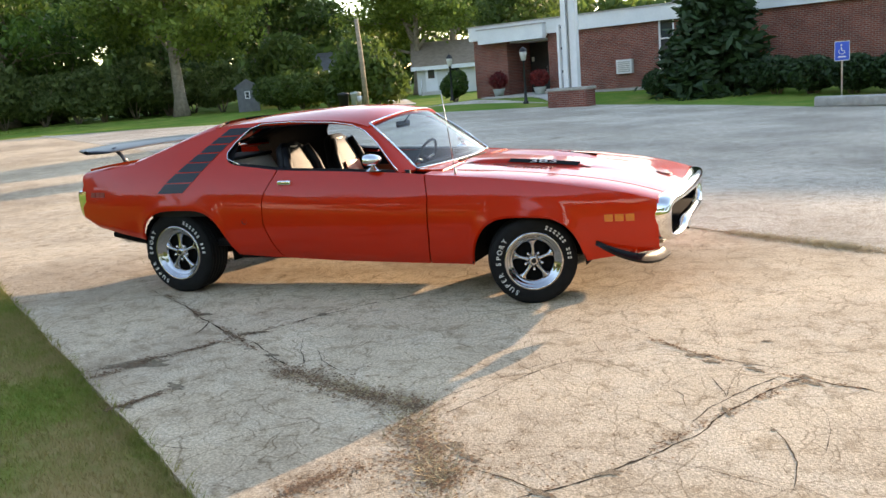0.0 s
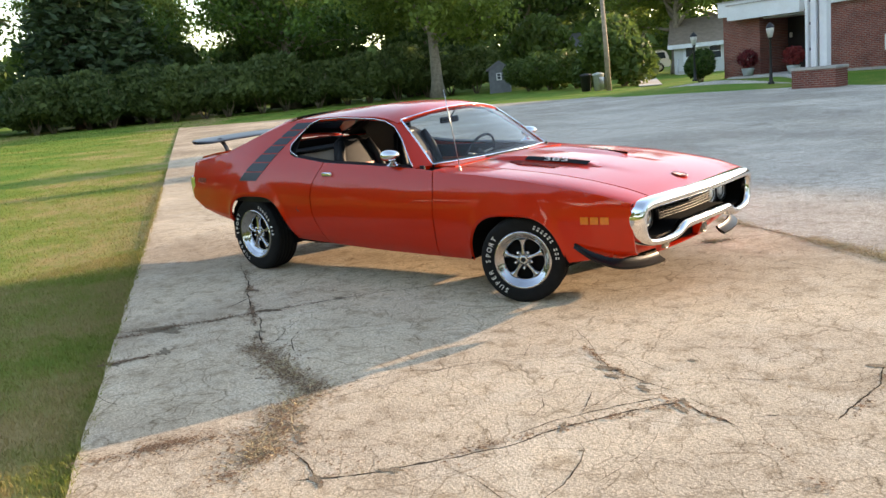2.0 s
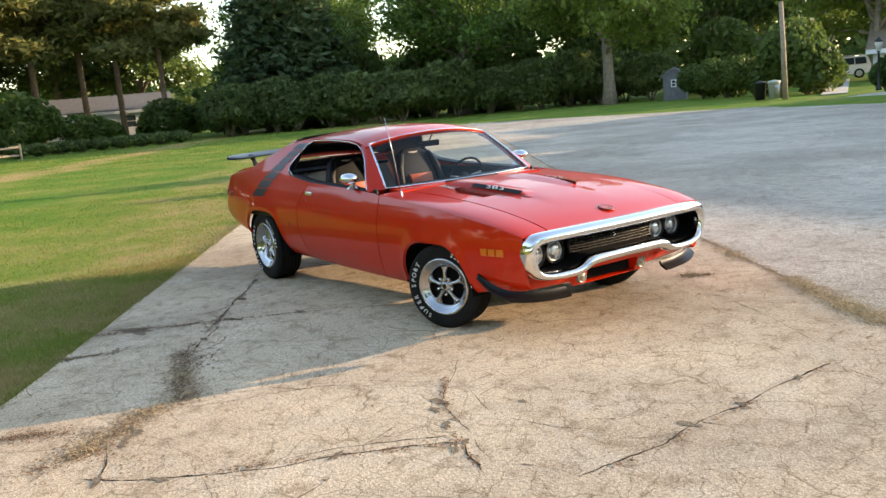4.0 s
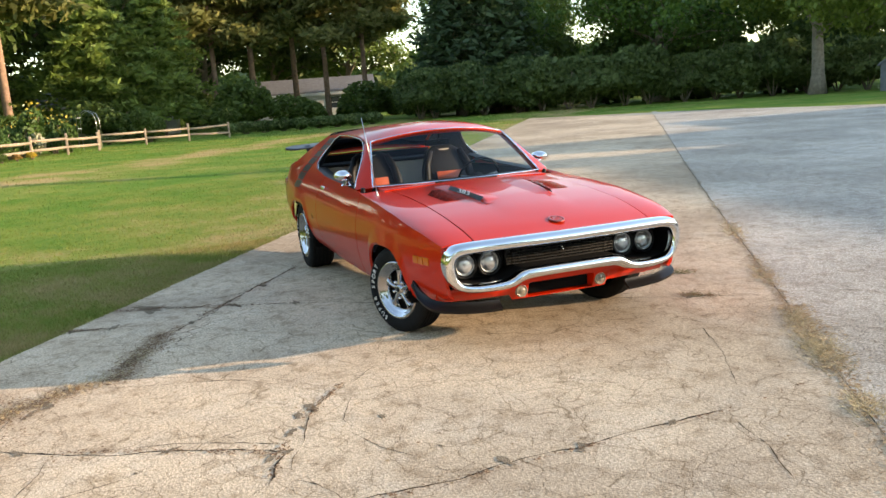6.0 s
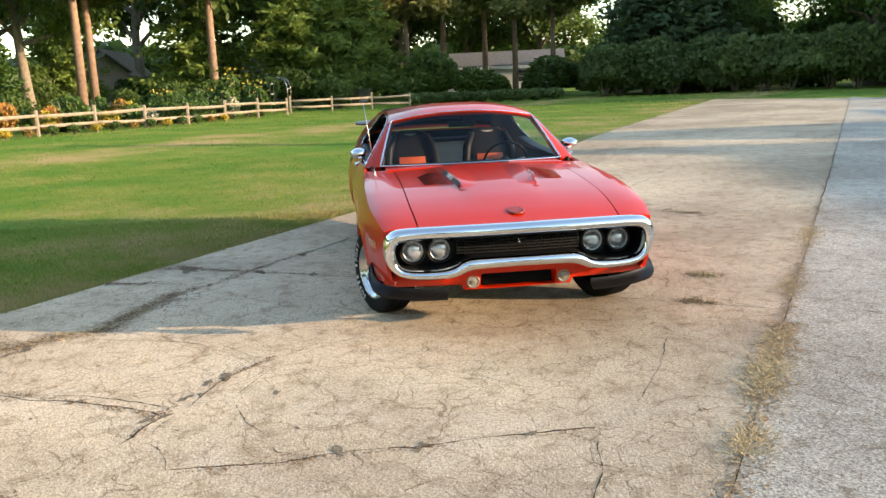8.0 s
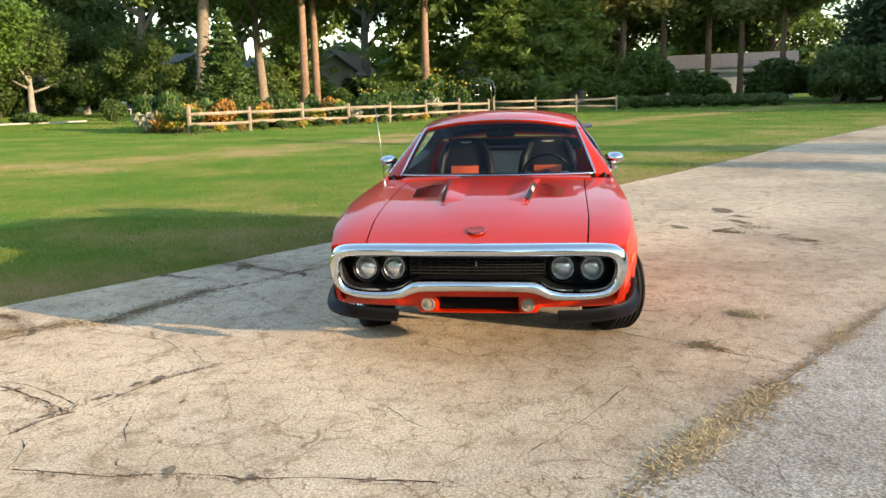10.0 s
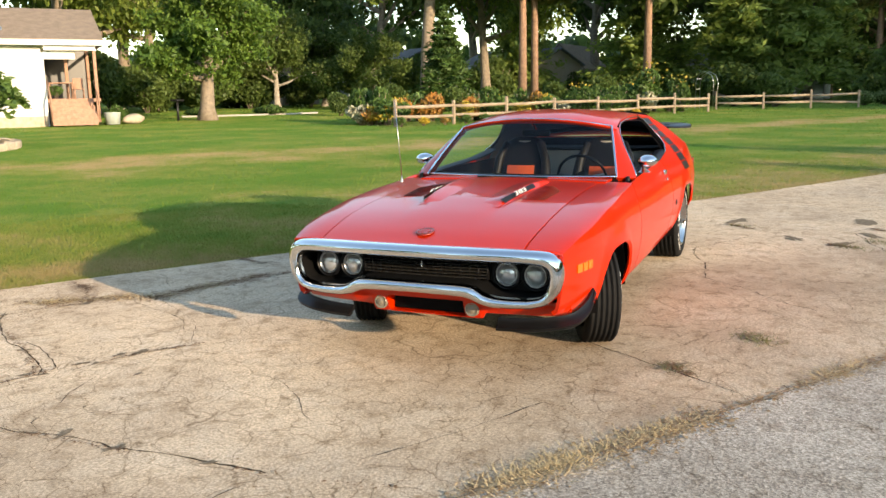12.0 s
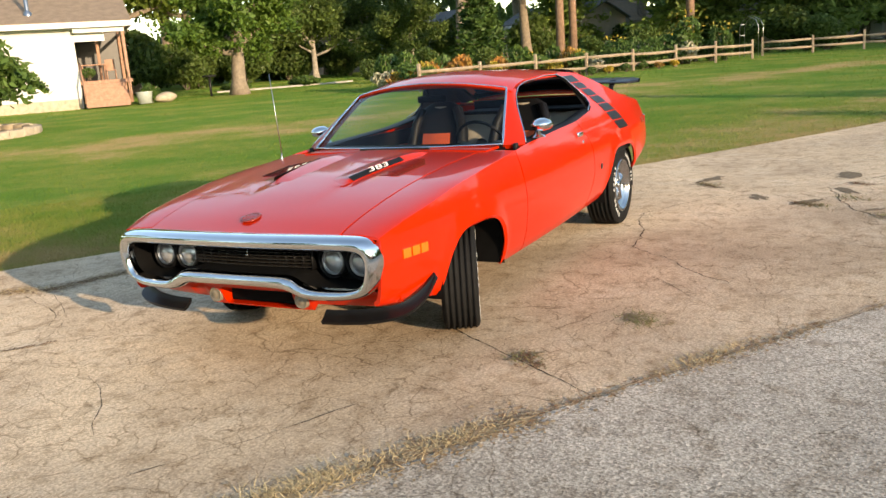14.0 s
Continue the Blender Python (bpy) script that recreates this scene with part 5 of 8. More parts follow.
def flecks(name, rows, material, label, cat, seed):
    """Loose flat bits scattered along lines: (count, spread, size, points...)."""
    rnd = np.random.default_rng(seed)
    co, n_all = [], 0
    for count, spread, size, pts in rows:
        pts = np.array(pts)
        seg = np.linalg.norm(np.diff(pts, axis=0), axis=1)
        cum = np.concatenate([[0], np.cumsum(seg)])
        hubs = np.sort(rnd.uniform(0, cum[-1], max(3, int(cum[-1] * 9))))
        d = rnd.choice(hubs, count) + rnd.normal(0, 0.05, count)
        d = np.clip(d, 0, cum[-1])
        c = np.stack([np.interp(d, cum, pts[:, 0]), np.interp(d, cum, pts[:, 1])], 1) + rnd.normal(0, 1, (count, 2)) * spread * rnd.uniform(0.2, 1.0, (count, 1))
        s = size * rnd.uniform(0.35, 1.3, count)
        a = rnd.uniform(0, 2 * np.pi, count)
        el = rnd.uniform(0.25, 0.8, count)
        z = np.array([terrain(p[0], p[1]) for p in c]) + 0.004
        u = np.stack([np.cos(a), np.sin(a)], 1) * s[:, None]
        v = np.stack([-np.sin(a), np.cos(a)], 1) * (s * el)[:, None]
        lift = rnd.uniform(0, 0.5, (count, 4)) * s[:, None] * 0.6
        q = [c - u - v * 0.4, c + u * 0.2 - v, c + u + v * 0.3, c - u * 0.3 + v]
        co.append(np.stack([np.concatenate([q[k], (z + lift[:, k])[:, None]], 1) for k in range(4)], 1).reshape(-1, 3))
        n_all += count
    me = bpy.data.meshes.new(name)
    me.vertices.add(n_all * 4)
    me.vertices.foreach_set("co", np.concatenate(co).ravel())
    me.loops.add(n_all * 4)
    me.loops.foreach_set("vertex_index", np.arange(n_all * 4, dtype=np.int32))
    me.polygons.add(n_all)
    me.polygons.foreach_set("loop_start", np.arange(0, n_all * 4, 4, dtype=np.int32))
    me.polygons.foreach_set("loop_total", np.full(n_all, 4, dtype=np.int32))
    me.update(calc_edges=True)
    me.materials.append(material)
    return tagged(new(name, me), label, cat, kind="stuff")


M_LITTER = mat("leaf_litter", (0.30, 0.17, 0.10), 0.95, 0, 0.4, 18, second=(0.13, 0.085, 0.055), random=0.25, spec=0.05)
M_STRAW = mat("straw_litter", (0.46, 0.34, 0.20), 0.95, 0, 0.4, 18, second=(0.24, 0.15, 0.085), random=0.25, spec=0.05)
flecks("litter", [
    (1900, 0.08, 0.008, [(0.45, -2.30), (0.75, -2.46), (1.17, -2.56), (1.48, -2.66)]), (500, 0.13, 0.010, [(0.6, -2.35), (1.45, -2.6)]),
    (1400, 0.09, 0.008, [(1.45, -2.62), (1.56, -2.90), (1.80, -3.15), (1.95, -3.50)]), (500, 0.14, 0.008, [(1.5, -2.8), (1.75, -3.3), (2.3, -3.1)]),
    (700, 0.03, 0.009, [(-1.62, -0.91), (-0.9, -1.38), (-0.09, -1.91), (0.60, -2.38)]), (350, 0.04, 0.009, [(-0.61, -2.69), (-0.40, -2.28), (-0.26, -1.97)]), (260, 0.03, 0.009, [(-0.09, -3.03), (0.09, -2.60)]),
    (260, 0.025, 0.009, [(2.31, -1.44), (2.94, -1.87), (3.47, -2.05), (3.95, -2.40)]), (160, 0.02, 0.009, [(3.81, -1.73), (3.79, -0.91), (3.75, 0.10), (3.64, 0.68)]),
    (500, 0.05, 0.009, [(-0.69, -2.6), (-0.43, -2.26), (-0.07, -1.63), (0.27, -1.06)]), (300, 0.04, 0.008, [(2.20, -3.36), (2.53, -3.01), (2.88, -2.35), (3.17, -1.93)]), (900, 0.07, 0.008, [(1.25, -3.75), (1.45, -3.35), (1.75, -3.1)]), (200, 0.04, 0.010, [(1.80, 1.25), (1.93, 1.38)]), (200, 0.05, 0.012, [(-1.95, 0.20), (-1.70, 0.42)]), (200, 0.06, 0.012, [(-2.66, 0.22), (-2.45, 0.36)]), (260, 0.06, 0.012, [(-3.60, 1.10), (-3.30, 1.33)]),
    (260, 0.06, 0.012, [(-2.55, 2.10), (-2.25, 2.45)]), (200, 0.06, 0.012, [(-3.65, 2.55), (-3.40, 2.75)]), (200, 0.06, 0.012, [(-1.98, 2.75), (-1.82, 2.95)]),
    (450, 0.05, 0.008, [(5.0, -0.1), (3.6, 0.83), (-0.5, 3.53)]), (250, 0.08, 0.012, [(-0.5, 3.53), (-12, 11.12)])], M_LITTER, "brown leaf litter and earth caught in the cracks", "litter", 21)
flecks("straw", [
    (2000, 0.06, 0.011, [(5.0, -0.1), (3.6, 0.83), (1.0, 2.54), (-0.5, 3.53)]), (1500, 0.09, 0.012, [(3.6, 0.83), (3.0, 1.23), (2.5, 1.56)]), (300, 0.08, 0.011, [(0.5, -2.35), (1.45, -2.62)]), (350, 0.09, 0.011, [(1.5, -2.75), (1.9, -3.4)]),
    (300, 0.10, 0.02, [(-0.5, 3.53), (-8, 8.48)]), (220, 0.45, 0.008, [(2.0, -2.6), (3.4, -1.4), (3.9, 0.2)])], M_STRAW, "dry straw-coloured bits lying on the paving", "litter", 22)


def tuft_spots(x, y, r, n, h, wid=0.003, ang=0.0, stretch=1.0):
    u, v = rng.normal(0, r * stretch, n), rng.normal(0, r, n)
    c, s = math.cos(ang), math.sin(ang)
    return np.stack([x + u * c - v * s, y + u * s + v * c, rng.uniform(0.4, 1, n) * h + 0.03, rng.uniform(0.5, 2.2, n), np.full(n, wid)], 1)


weeds = [tuft_spots(3.28, 1.04, 0.05, 1500, 0.030, 0.003, -0.58, 4), tuft_spots(2.75, 1.38, 0.03, 600, 0.026, 0.003, -0.58, 4), tuft_spots(4.05, 0.55, 0.04, 700, 0.028, 0.003, -0.58, 2.5), tuft_spots(1.62, 2.10, 0.04, 600, 0.024, 0.003, -0.58, 4),
         tuft_spots(-0.2, 3.33, 0.05, 600, 0.028, 0.004, -0.58, 6), tuft_spots(1.52, -2.80, 0.06, 320, 0.03, 0.003, -1.2, 2.5), tuft_spots(1.86, -3.25, 0.05, 260, 0.03, 0.003, -1.0, 2.5), tuft_spots(1.05, -2.52, 0.05, 260, 0.025, 0.003, -0.3, 3)]
blades("dry_weeds", np.concatenate(weeds), M_DRY, "straw-coloured dry weeds in the paving joint", "weeds", 6)
green = [tuft_spots(1.13, 1.67, 0.05, 260, 0.03, 0.003, 0.8, 1.5), tuft_spots(1.86, 1.30, 0.035, 160, 0.025, 0.003, 0.8, 1.6)] + [tuft_spots(a, b, 0.05, 120, 0.03, 0.004, 0.8, 2) for a, b in ((-1.85, 0.31), (-2.58, 0.29), (-3.48, 1.23), (-2.36, 2.31), (-2.77, 2.55), (-1.9, 2.85))]
M_WEED = mat("weed_green", (0.10, 0.13, 0.03), 0.8, 0, 0.4, 10, second=(0.22, 0.17, 0.08), random=0.2)
blades("weeds", np.concatenate(green), M_WEED, "small green weeds growing through the concrete", "weeds", 7)

# ---- trees and shrubs ----
def leaf_mat(name, c1, c2, through_light=0.35):
    m = bpy.data.materials.new(name)
    m.use_nodes = True
    nt, b = nodes_of(m)
    b.inputs["Roughness"].default_value = 0.55
    b.inputs["Specular IOR Level"].default_value = 0.3
    geo = nt.nodes.new("ShaderNodeNewGeometry")
    info = nt.nodes.new("ShaderNodeObjectInfo")
    nz = nt.nodes.new("ShaderNodeTexNoise")
    nz.inputs["Scale"].default_value, nz.inputs["Detail"].default_value = 0.6, 3
    nt.links.new(geo.outputs["Position"], nz.inputs["Vector"])
    a = nt.nodes.new("ShaderNodeMath")
    a.operation = "MULTIPLY_ADD"
    a.inputs[1].default_value = 0.45
    nt.links.new(geo.outputs["Random Per Island"], a.inputs[0])
    a2 = nt.nodes.new("ShaderNodeMath")
    a2.operation = "MULTIPLY_ADD"
    a2.inputs[1].default_value, a2.inputs[2].default_value = 0.25, -0.1
    nt.links.new(info.outputs["Random"], a2.inputs[0])
    a3 = nt.nodes.new("ShaderNodeMath")
    a3.operation = "MULTIPLY_ADD"
    a3.inputs[1].default_value = 0.6
    nt.links.new(nz.outputs["Fac"], a3.inputs[0])
    nt.links.new(a2.outputs[0], a3.inputs[2])
    nt.links.new(a3.outputs[0], a.inputs[2])
    r = nt.nodes.new("ShaderNodeValToRGB")
    r.color_ramp.elements[0].position, r.color_ramp.elements[1].position = 0.2, 0.9
    r.color_ramp.elements[0].color, r.color_ramp.elements[1].color = (*c1, 1), (*c2, 1)
    nt.links.new(a.outputs[0], r.inputs[0])
    nt.links.new(r.outputs[0], b.inputs["Base Color"])
    tl = nt.nodes.new("ShaderNodeBsdfTranslucent")
    nt.links.new(r.outputs[0], tl.inputs["Color"])
    mx = nt.nodes.new("ShaderNodeMixShader")
    mx.inputs[0].default_value = through_light
    nt.links.new(b.outputs[0], mx.inputs[1])
    nt.links.new(tl.outputs[0], mx.inputs[2])
    nt.links.new(mx.outputs[0], nt.nodes["Material Output"].inputs[0])
    return m


M_BARK = mat("bark", (0.24, 0.19, 0.14), 0.95, 0, 0.4, 5, bump=1.0, bscale=18)
M_BARKRED = mat("pine_bark", (0.27, 0.165, 0.11), 0.95, 0, 0.4, 4, bump=1.0, bscale=14)
M_BARKGREY = mat("pale_bark", (0.30, 0.26, 0.21), 0.95, 0, 0.35, 4, bump=1.0, bscale=16)
M_LEAF = leaf_mat("maple_leaves", (0.06, 0.108, 0.018), (0.24, 0.31, 0.06), 0.5)
M_LEAFBRIGHT = leaf_mat("oak_leaves", (0.042, 0.095, 0.015), (0.15, 0.245, 0.04), 0.35)
M_LEAFDARK = leaf_mat("dark_leaves", (0.042, 0.08, 0.02), (0.14, 0.20, 0.046), 0.42)
M_NEEDLE = leaf_mat("spruce_needles", (0.025, 0.055, 0.024), (0.085, 0.13, 0.05), 0.3)
M_PINE = leaf_mat("pine_needles", (0.085, 0.115, 0.03), (0.30, 0.27, 0.09), 0.5)
M_SOFT = leaf_mat("soft_pine_needles", (0.10, 0.16, 0.035), (0.32, 0.41, 0.10), 0.55)
M_YEW = leaf_mat("yew_needles", (0.010, 0.030, 0.010), (0.035, 0.075, 0.022), 0.1)
M_HEDGE = leaf_mat("hedge_leaves", (0.042, 0.078, 0.022), (0.19, 0.25, 0.085), 0.47)
M_SHRUB = leaf_mat("shrub_leaves", (0.03, 0.07, 0.014), (0.12, 0.20, 0.045), 0.3)
M_YELLOW = leaf_mat("yellow_flowers", (0.14, 0.16, 0.03), (0.62, 0.42, 0.06), 0.2)
M_ORANGE = leaf_mat("orange_flowers", (0.10, 0.12, 0.03), (0.55, 0.22, 0.05), 0.2)
M_PALE = leaf_mat("pale_flowers", (0.14, 0.17, 0.06), (0.55, 0.50, 0.38), 0.2)
M_REDMUM = leaf_mat("red_mums", (0.10, 0.01, 0.012), (0.25, 0.03, 0.025), 0.1)


def leaf_mesh(name, centres, size, material, rnd, flat=0.0, ratio=1.6):
    """Many small pointed leaves round the given places, one mesh."""
    n = len(centres)
    s = size * rnd.uniform(0.6, 1.35, n)
    d = rnd.normal(0, 1, (n, 3))
    d[:, 2] *= (1 - flat)
    d /= np.linalg.norm(d, axis=1)[:, None] + 1e-9
    up = rnd.normal(0, 1, (n, 3))
    sd = np.cross(d, up)
    sd /= np.linalg.norm(sd, axis=1)[:, None] + 1e-9
    s3 = s[:, None]
    co = np.stack([centres - d * s3 * 0.5 * ratio, centres + sd * s3 * 0.42, centres + d * s3 * 0.5 * ratio, centres - sd * s3 * 0.42], 1).reshape(-1, 3)
    me = bpy.data.meshes.new(name)
    me.vertices.add(n * 4)
    me.vertices.foreach_set("co", co.ravel())
    me.loops.add(n * 4)
    me.loops.foreach_set("vertex_index", np.arange(n * 4, dtype=np.int32))
    me.polygons.add(n)
    me.polygons.foreach_set("loop_start", np.arange(0, n * 4, 4, dtype=np.int32))
    me.polygons.foreach_set("loop_total", np.full(n, 4, dtype=np.int32))
    me.update(calc_edges=True)
    me.materials.append(material)
    return me


def clump_points(rnd, tips, per, spread, squash=0.7):
    c = np.repeat(np.array(tips), per, axis=0)
    return c + rnd.normal(0, spread, c.shape) * np.array([1, 1, squash])


def limb_path(rnd, p, d, length, steps, up=0.05, wander=0.18):
    pts = [Vector(p)]
    d = Vector(d).normalized()
    for _ in range(steps):
        d = (d + Vector(rnd.normal(0, wander, 3)) + Vector((0, 0, up))).normalized()
        pts.append(pts[-1] + d * length / steps)
    return pts


def broadleaf(name, seed, height, trunk_h, trunk_r, crown_r, leaves, size, leaf, bark, label, droop=0.0, fork=False):
    rnd = np.random.default_rng(seed)
    tree = thing(name, label, "tree")
    bm = bmesh.new()
    tips = []
    lead = limb_path(rnd, (0, 0, -0.2), (0, 0, 1), trunk_h + (height - trunk_h) * 0.55, 7, 0.2, 0.05 if not fork else 0.09)
    tube_bm(lead, [trunk_r * (1.45 if k == 0 else 1.0 - 0.10 * k) for k in range(len(lead))], 10, bm)
    n_limb = 11
    for k in range(n_limb):
        f = 0.38 + 0.6 * k / n_limb
        i = min(len(lead) - 2, int(f * (len(lead) - 1)))
        start = lead[i].lerp(lead[i + 1], f * (len(lead) - 1) - i)
        if start.z < trunk_h * 0.9:
            start = Vector((lead[-1].x * 0.3, lead[-1].y * 0.3, trunk_h * 0.9 + 0.1 * k))
        a = k * 2.4 + rnd.uniform(-0.4, 0.4)
        rise = 0.25 + 0.9 * f - droop
        ln = crown_r * (1.1 - 0.45 * f) * rnd.uniform(0.8, 1.15)
        path = limb_path(rnd, start, (math.cos(a), math.sin(a), rise), ln, 5, 0.05 - droop * 0.1)
        tube_bm(path, [trunk_r * 0.42 * (1 - 0.17 * q) for q in range(len(path))], 6, bm)
        tips += [tuple(p) for p in path[2:]]
        for q in (2, 3, 4):
            b = a + rnd.uniform(-1.2, 1.2)
            sub = limb_path(rnd, path[q], (math.cos(b), math.sin(b), rnd.uniform(-0.2, 0.7) - droop), ln * 0.5, 3, 0.0)
            tube_bm(sub, [trunk_r * 0.14, trunk_r * 0.10, trunk_r * 0.07, trunk_r * 0.04], 4, bm)
            tips += [tuple(p) for p in sub[1:]]
    tips += [tuple(Vector(lead[-1]) + Vector(rnd.normal(0, crown_r * 0.25, 3))) for _ in range(14)]
    part("trunk", bm, bark, tree)
    per = max(4, leaves // len(tips))
    pts = clump_points(rnd, tips, per, crown_r * 0.10, 0.6)
    pts = pts[pts[:, 2] > trunk_h * 0.62]
    crown = new("crown", leaf_mesh("crown", pts, size, leaf, rnd))
    crown.parent = tree
    return tree


def conifer(name, seed, height, radius, trunk_r, leaves, size, leaf, bark, label, bare=0.1, layers=22, ragged=0.2):
    rnd = np.random.default_rng(seed)
    tree = thing(name, label, "tree")
    bm = tube_bm([(0, 0, -0.2), (0.03, 0, height * 0.35), (-0.03, 0.02, height * 0.7), (0, 0, height)], [trunk_r * 1.2, trunk_r * 0.85, trunk_r * 0.5, trunk_r * 0.1], 9)
    pts = []
    for k in range(layers):
        f = k / (layers - 1)
        z = height * (bare + (0.98 - bare) * f)
        rr = radius * (1 - f) ** 0.8 + 0.15
        for q in range(7):
            a = k * 1.3 + q * 0.9 + rnd.uniform(-0.3, 0.3)
            ln = rr * rnd.uniform(1 - ragged * 2, 1 + ragged)
            tip = (math.cos(a) * ln, math.sin(a) * ln, z - 0.18 * ln)
            tube_bm([(0, 0, z), tip], [trunk_r * 0.16 * (1 - f) + 0.01, 0.008], 4, bm)
            n = max(3, int(leaves / layers / 7 * (1.5 - f)))
            u = rnd.uniform(0.15, 1.05, n) ** 0.8
            pp = np.stack([np.cos(a) * ln * u, np.sin(a) * ln * u, z - 0.18 * ln * u], 1) + rnd.normal(0, 0.11 * rr + 0.05, (n, 3)) * np.array([1, 1, 0.55])
            pts.append(pp)
    part("trunk", bm, bark, tree)
    crown = new("crown", leaf_mesh("crown", np.concatenate(pts), size, leaf, rnd, 0.5, 2.4))
    crown.parent = tree
    return tree


def tall_pine(name, seed, height, radius, trunk_r, leaves, size, label, first=0.45):
    rnd = np.random.default_rng(seed)
    tree = thing(name, label, "tree")
    bm = tube_bm([(0, 0, -0.2), (0.06, 0.02, height * 0.3), (-0.05, 0.04, height * 0.65), (0.02, 0, height)], [trunk_r * 1.15, trunk_r * 0.9, trunk_r * 0.62, trunk_r * 0.15], 9)
    tips = []
    for k in range(30):
        z = height * (first + (1 - first) * k / 30)
        a = k * 2.4 + rnd.uniform(-0.4, 0.4)
        ln = radius * rnd.uniform(0.5, 1.1) * (1 - 0.45 * k / 30)
        path = limb_path(rnd, (0, 0, z), (math.cos(a), math.sin(a), rnd.uniform(-0.3, 0.25)), ln, 4, 0.02, 0.15)
        tube_bm(path, [trunk_r * 0.22, trunk_r * 0.17, trunk_r * 0.11, trunk_r * 0.07, 0.012], 5, bm)
        if rnd.random() < 0.85:
            tips += [tuple(p) for p in path[2:]]
    part("trunk", bm, M_BARKRED, tree)
    crown = new("crown", leaf_mesh("crown", clump_points(rnd, tips, leaves // len(tips), radius * 0.16, 0.5), size, M_PINE, rnd, 0.3, 2.2))
    crown.parent = tree
    return tree


def shrub(name, seed, rx, ry, h, leaves, size, leaf, label, category="shrub", lumpy=0.25, stems=True):
    """A shrub: stems with leaves crowded near an uneven outline."""
    rnd = np.random.default_rng(seed)
    ob = thing(name, label, category)
    if stems:
        bm = bmesh.new()
        for k in range(7):
            a = k * 0.9
            tube_bm([(0.1 * math.cos(a), 0.1 * math.sin(a), -0.1), (rx * 0.3 * math.cos(a), ry * 0.3 * math.sin(a), h * 0.4), (rx * 0.6 * math.cos(a), ry * 0.6 * math.sin(a), h * 0.75)], [0.05, 0.03, 0.012], 5, bm)
        part("stem", bm, M_BARK, ob)
    d = rnd.normal(0, 1, (leaves, 3))
    d /= np.linalg.norm(d, axis=1)[:, None]
    bumps = rnd.normal(0, 1, (26, 3))
    bumps /= np.linalg.norm(bumps, axis=1)[:, None]
    amp = rnd.uniform(-1, 1, 26)
    field = np.zeros(leaves)
    for c, w in zip(bumps, amp):
        field += w * np.exp(6 * (d @ c - 1))
    r = (0.82 + lumpy * field) * (rnd.uniform(0.35, 1, leaves) ** 0.35)
    p = d * r[:, None] * np.array([rx, ry, h * 0.5]) + np.array([0, 0, h * 0.5])
    p[:, 2] = np.maximum(p[:, 2], 0.03)
    lv = new("foliage", leaf_mesh("foliage", p, size, leaf, rnd))
    lv.parent = ob
    return ob


def plant(ob, x, y, rz=0.0, s=1.0, sz=None, dz=0.0):
    ob.matrix_world = pose(x, y, terrain(x, y) + dz, 0, 0, rz) @ Matrix.Diagonal((s, s, sz or s, 1))
    return ob


def replant(ob, x, y, rz=0.0, s=1.0, sz=None, dz=0.0):
    c = copy_thing(ob, Matrix.Identity(4))
    c.matrix_basis = pose(x, y, terrain(x, y) + dz, 0, 0, rz) @ Matrix.Diagonal((s, s, sz or s, 1))
    return c


# east side of the lot: shade tree, hedge and woods behind it
shade = plant(broadleaf("maple_tree", 1, 15, 4.4, 0.46, 7.0, 17000, 0.25, M_LEAF, M_BARK, "large leafy maple tree behind the hedge line"), -37.3, 41.0, 20)
forked = plant(broadleaf("walnut_tree", 2, 14, 2.8, 0.55, 8.0, 15000, 0.25, M_LEAFBRIGHT, M_BARK, "wide forked tree rising over the hedge", fork=True), -50.4, 37.9, 0, 1.0)
dark = plant(broadleaf("oak_tree", 3, 17, 2.6, 0.5, 8.5, 9000, 0.38, M_LEAFDARK, M_BARK, "tall dark broadleaf tree in the woods"), -44, 62, 0)
spruce = plant(conifer("spruce_tree", 4, 17, 4.2, 0.3, 11000, 0.30, M_NEEDLE, M_BARK, "dense dark blue-green spruce tree"), -58.0, 23.8, 0)
pine = plant(tall_pine("pine_tree", 5, 19, 5.0, 0.28, 16000, 0.36, "tall pine with reddish trunk and sparse crown"), -53.5, -8.9, 0)
for x, y, rz, s in ((-60, 50, 40, 1.0), (-30, 72, 80, 1.0), (-20, 66, 130, 0.72), (-52, 72, 250, 1.0), (-30, 86, 60, 1.1)):
    replant(dark, x, y, rz, s)
for x, y, rz, s in ((-58, 42, 130, 0.95), (-46, 50, 50, 0.9), (-26, 56, 200, 0.8), (-70, 36, 300, 1.0)):
    replant(shade, x, y, rz, s)
replant(forked, -64, 30, 100, 0.9)
for x, y, rz, s in ((-58.8, 27.3, 140, 1.12), (-64, 31, 10, 0.9)):
    replant(spruce, x, y, rz, s)
# row of pines and woods behind the gardens
for x, y, rz, s in ((-49.5, -16.6, 60, 1.0), (-51.3, -16.3, 150, 0.95), (-80.1, 10.6, 40, 1.15), (-81.3, 15.2, 220, 1.1), (-84, 3, 300, 1.0)):
    replant(pine, x, y, rz, s)
yard = plant(broadleaf("oak_tree", 6, 9.0, 2.1, 0.42, 3.7, 20000, 0.17, M_LEAFBRIGHT, M_BARK, "bright green oak on the lawn by the cottage", droop=0.15), -29.2, -27.0, 0)
ash = plant(broadleaf("ash_tree", 7, 18, 8.5, 0.60, 6.0, 9000, 0.25, M_LEAF, M_BARK, "ash tree with a thick pale trunk"), -48.6, -23.3, 0)
arbor = plant(conifer("cedar_tree", 8, 6.6, 1.9, 0.15, 12000, 0.16, M_SHRUB, M_BARK, "young bushy green tree behind the garden", 0.02, 16, 0.1), -44.6, -20.2, 0)
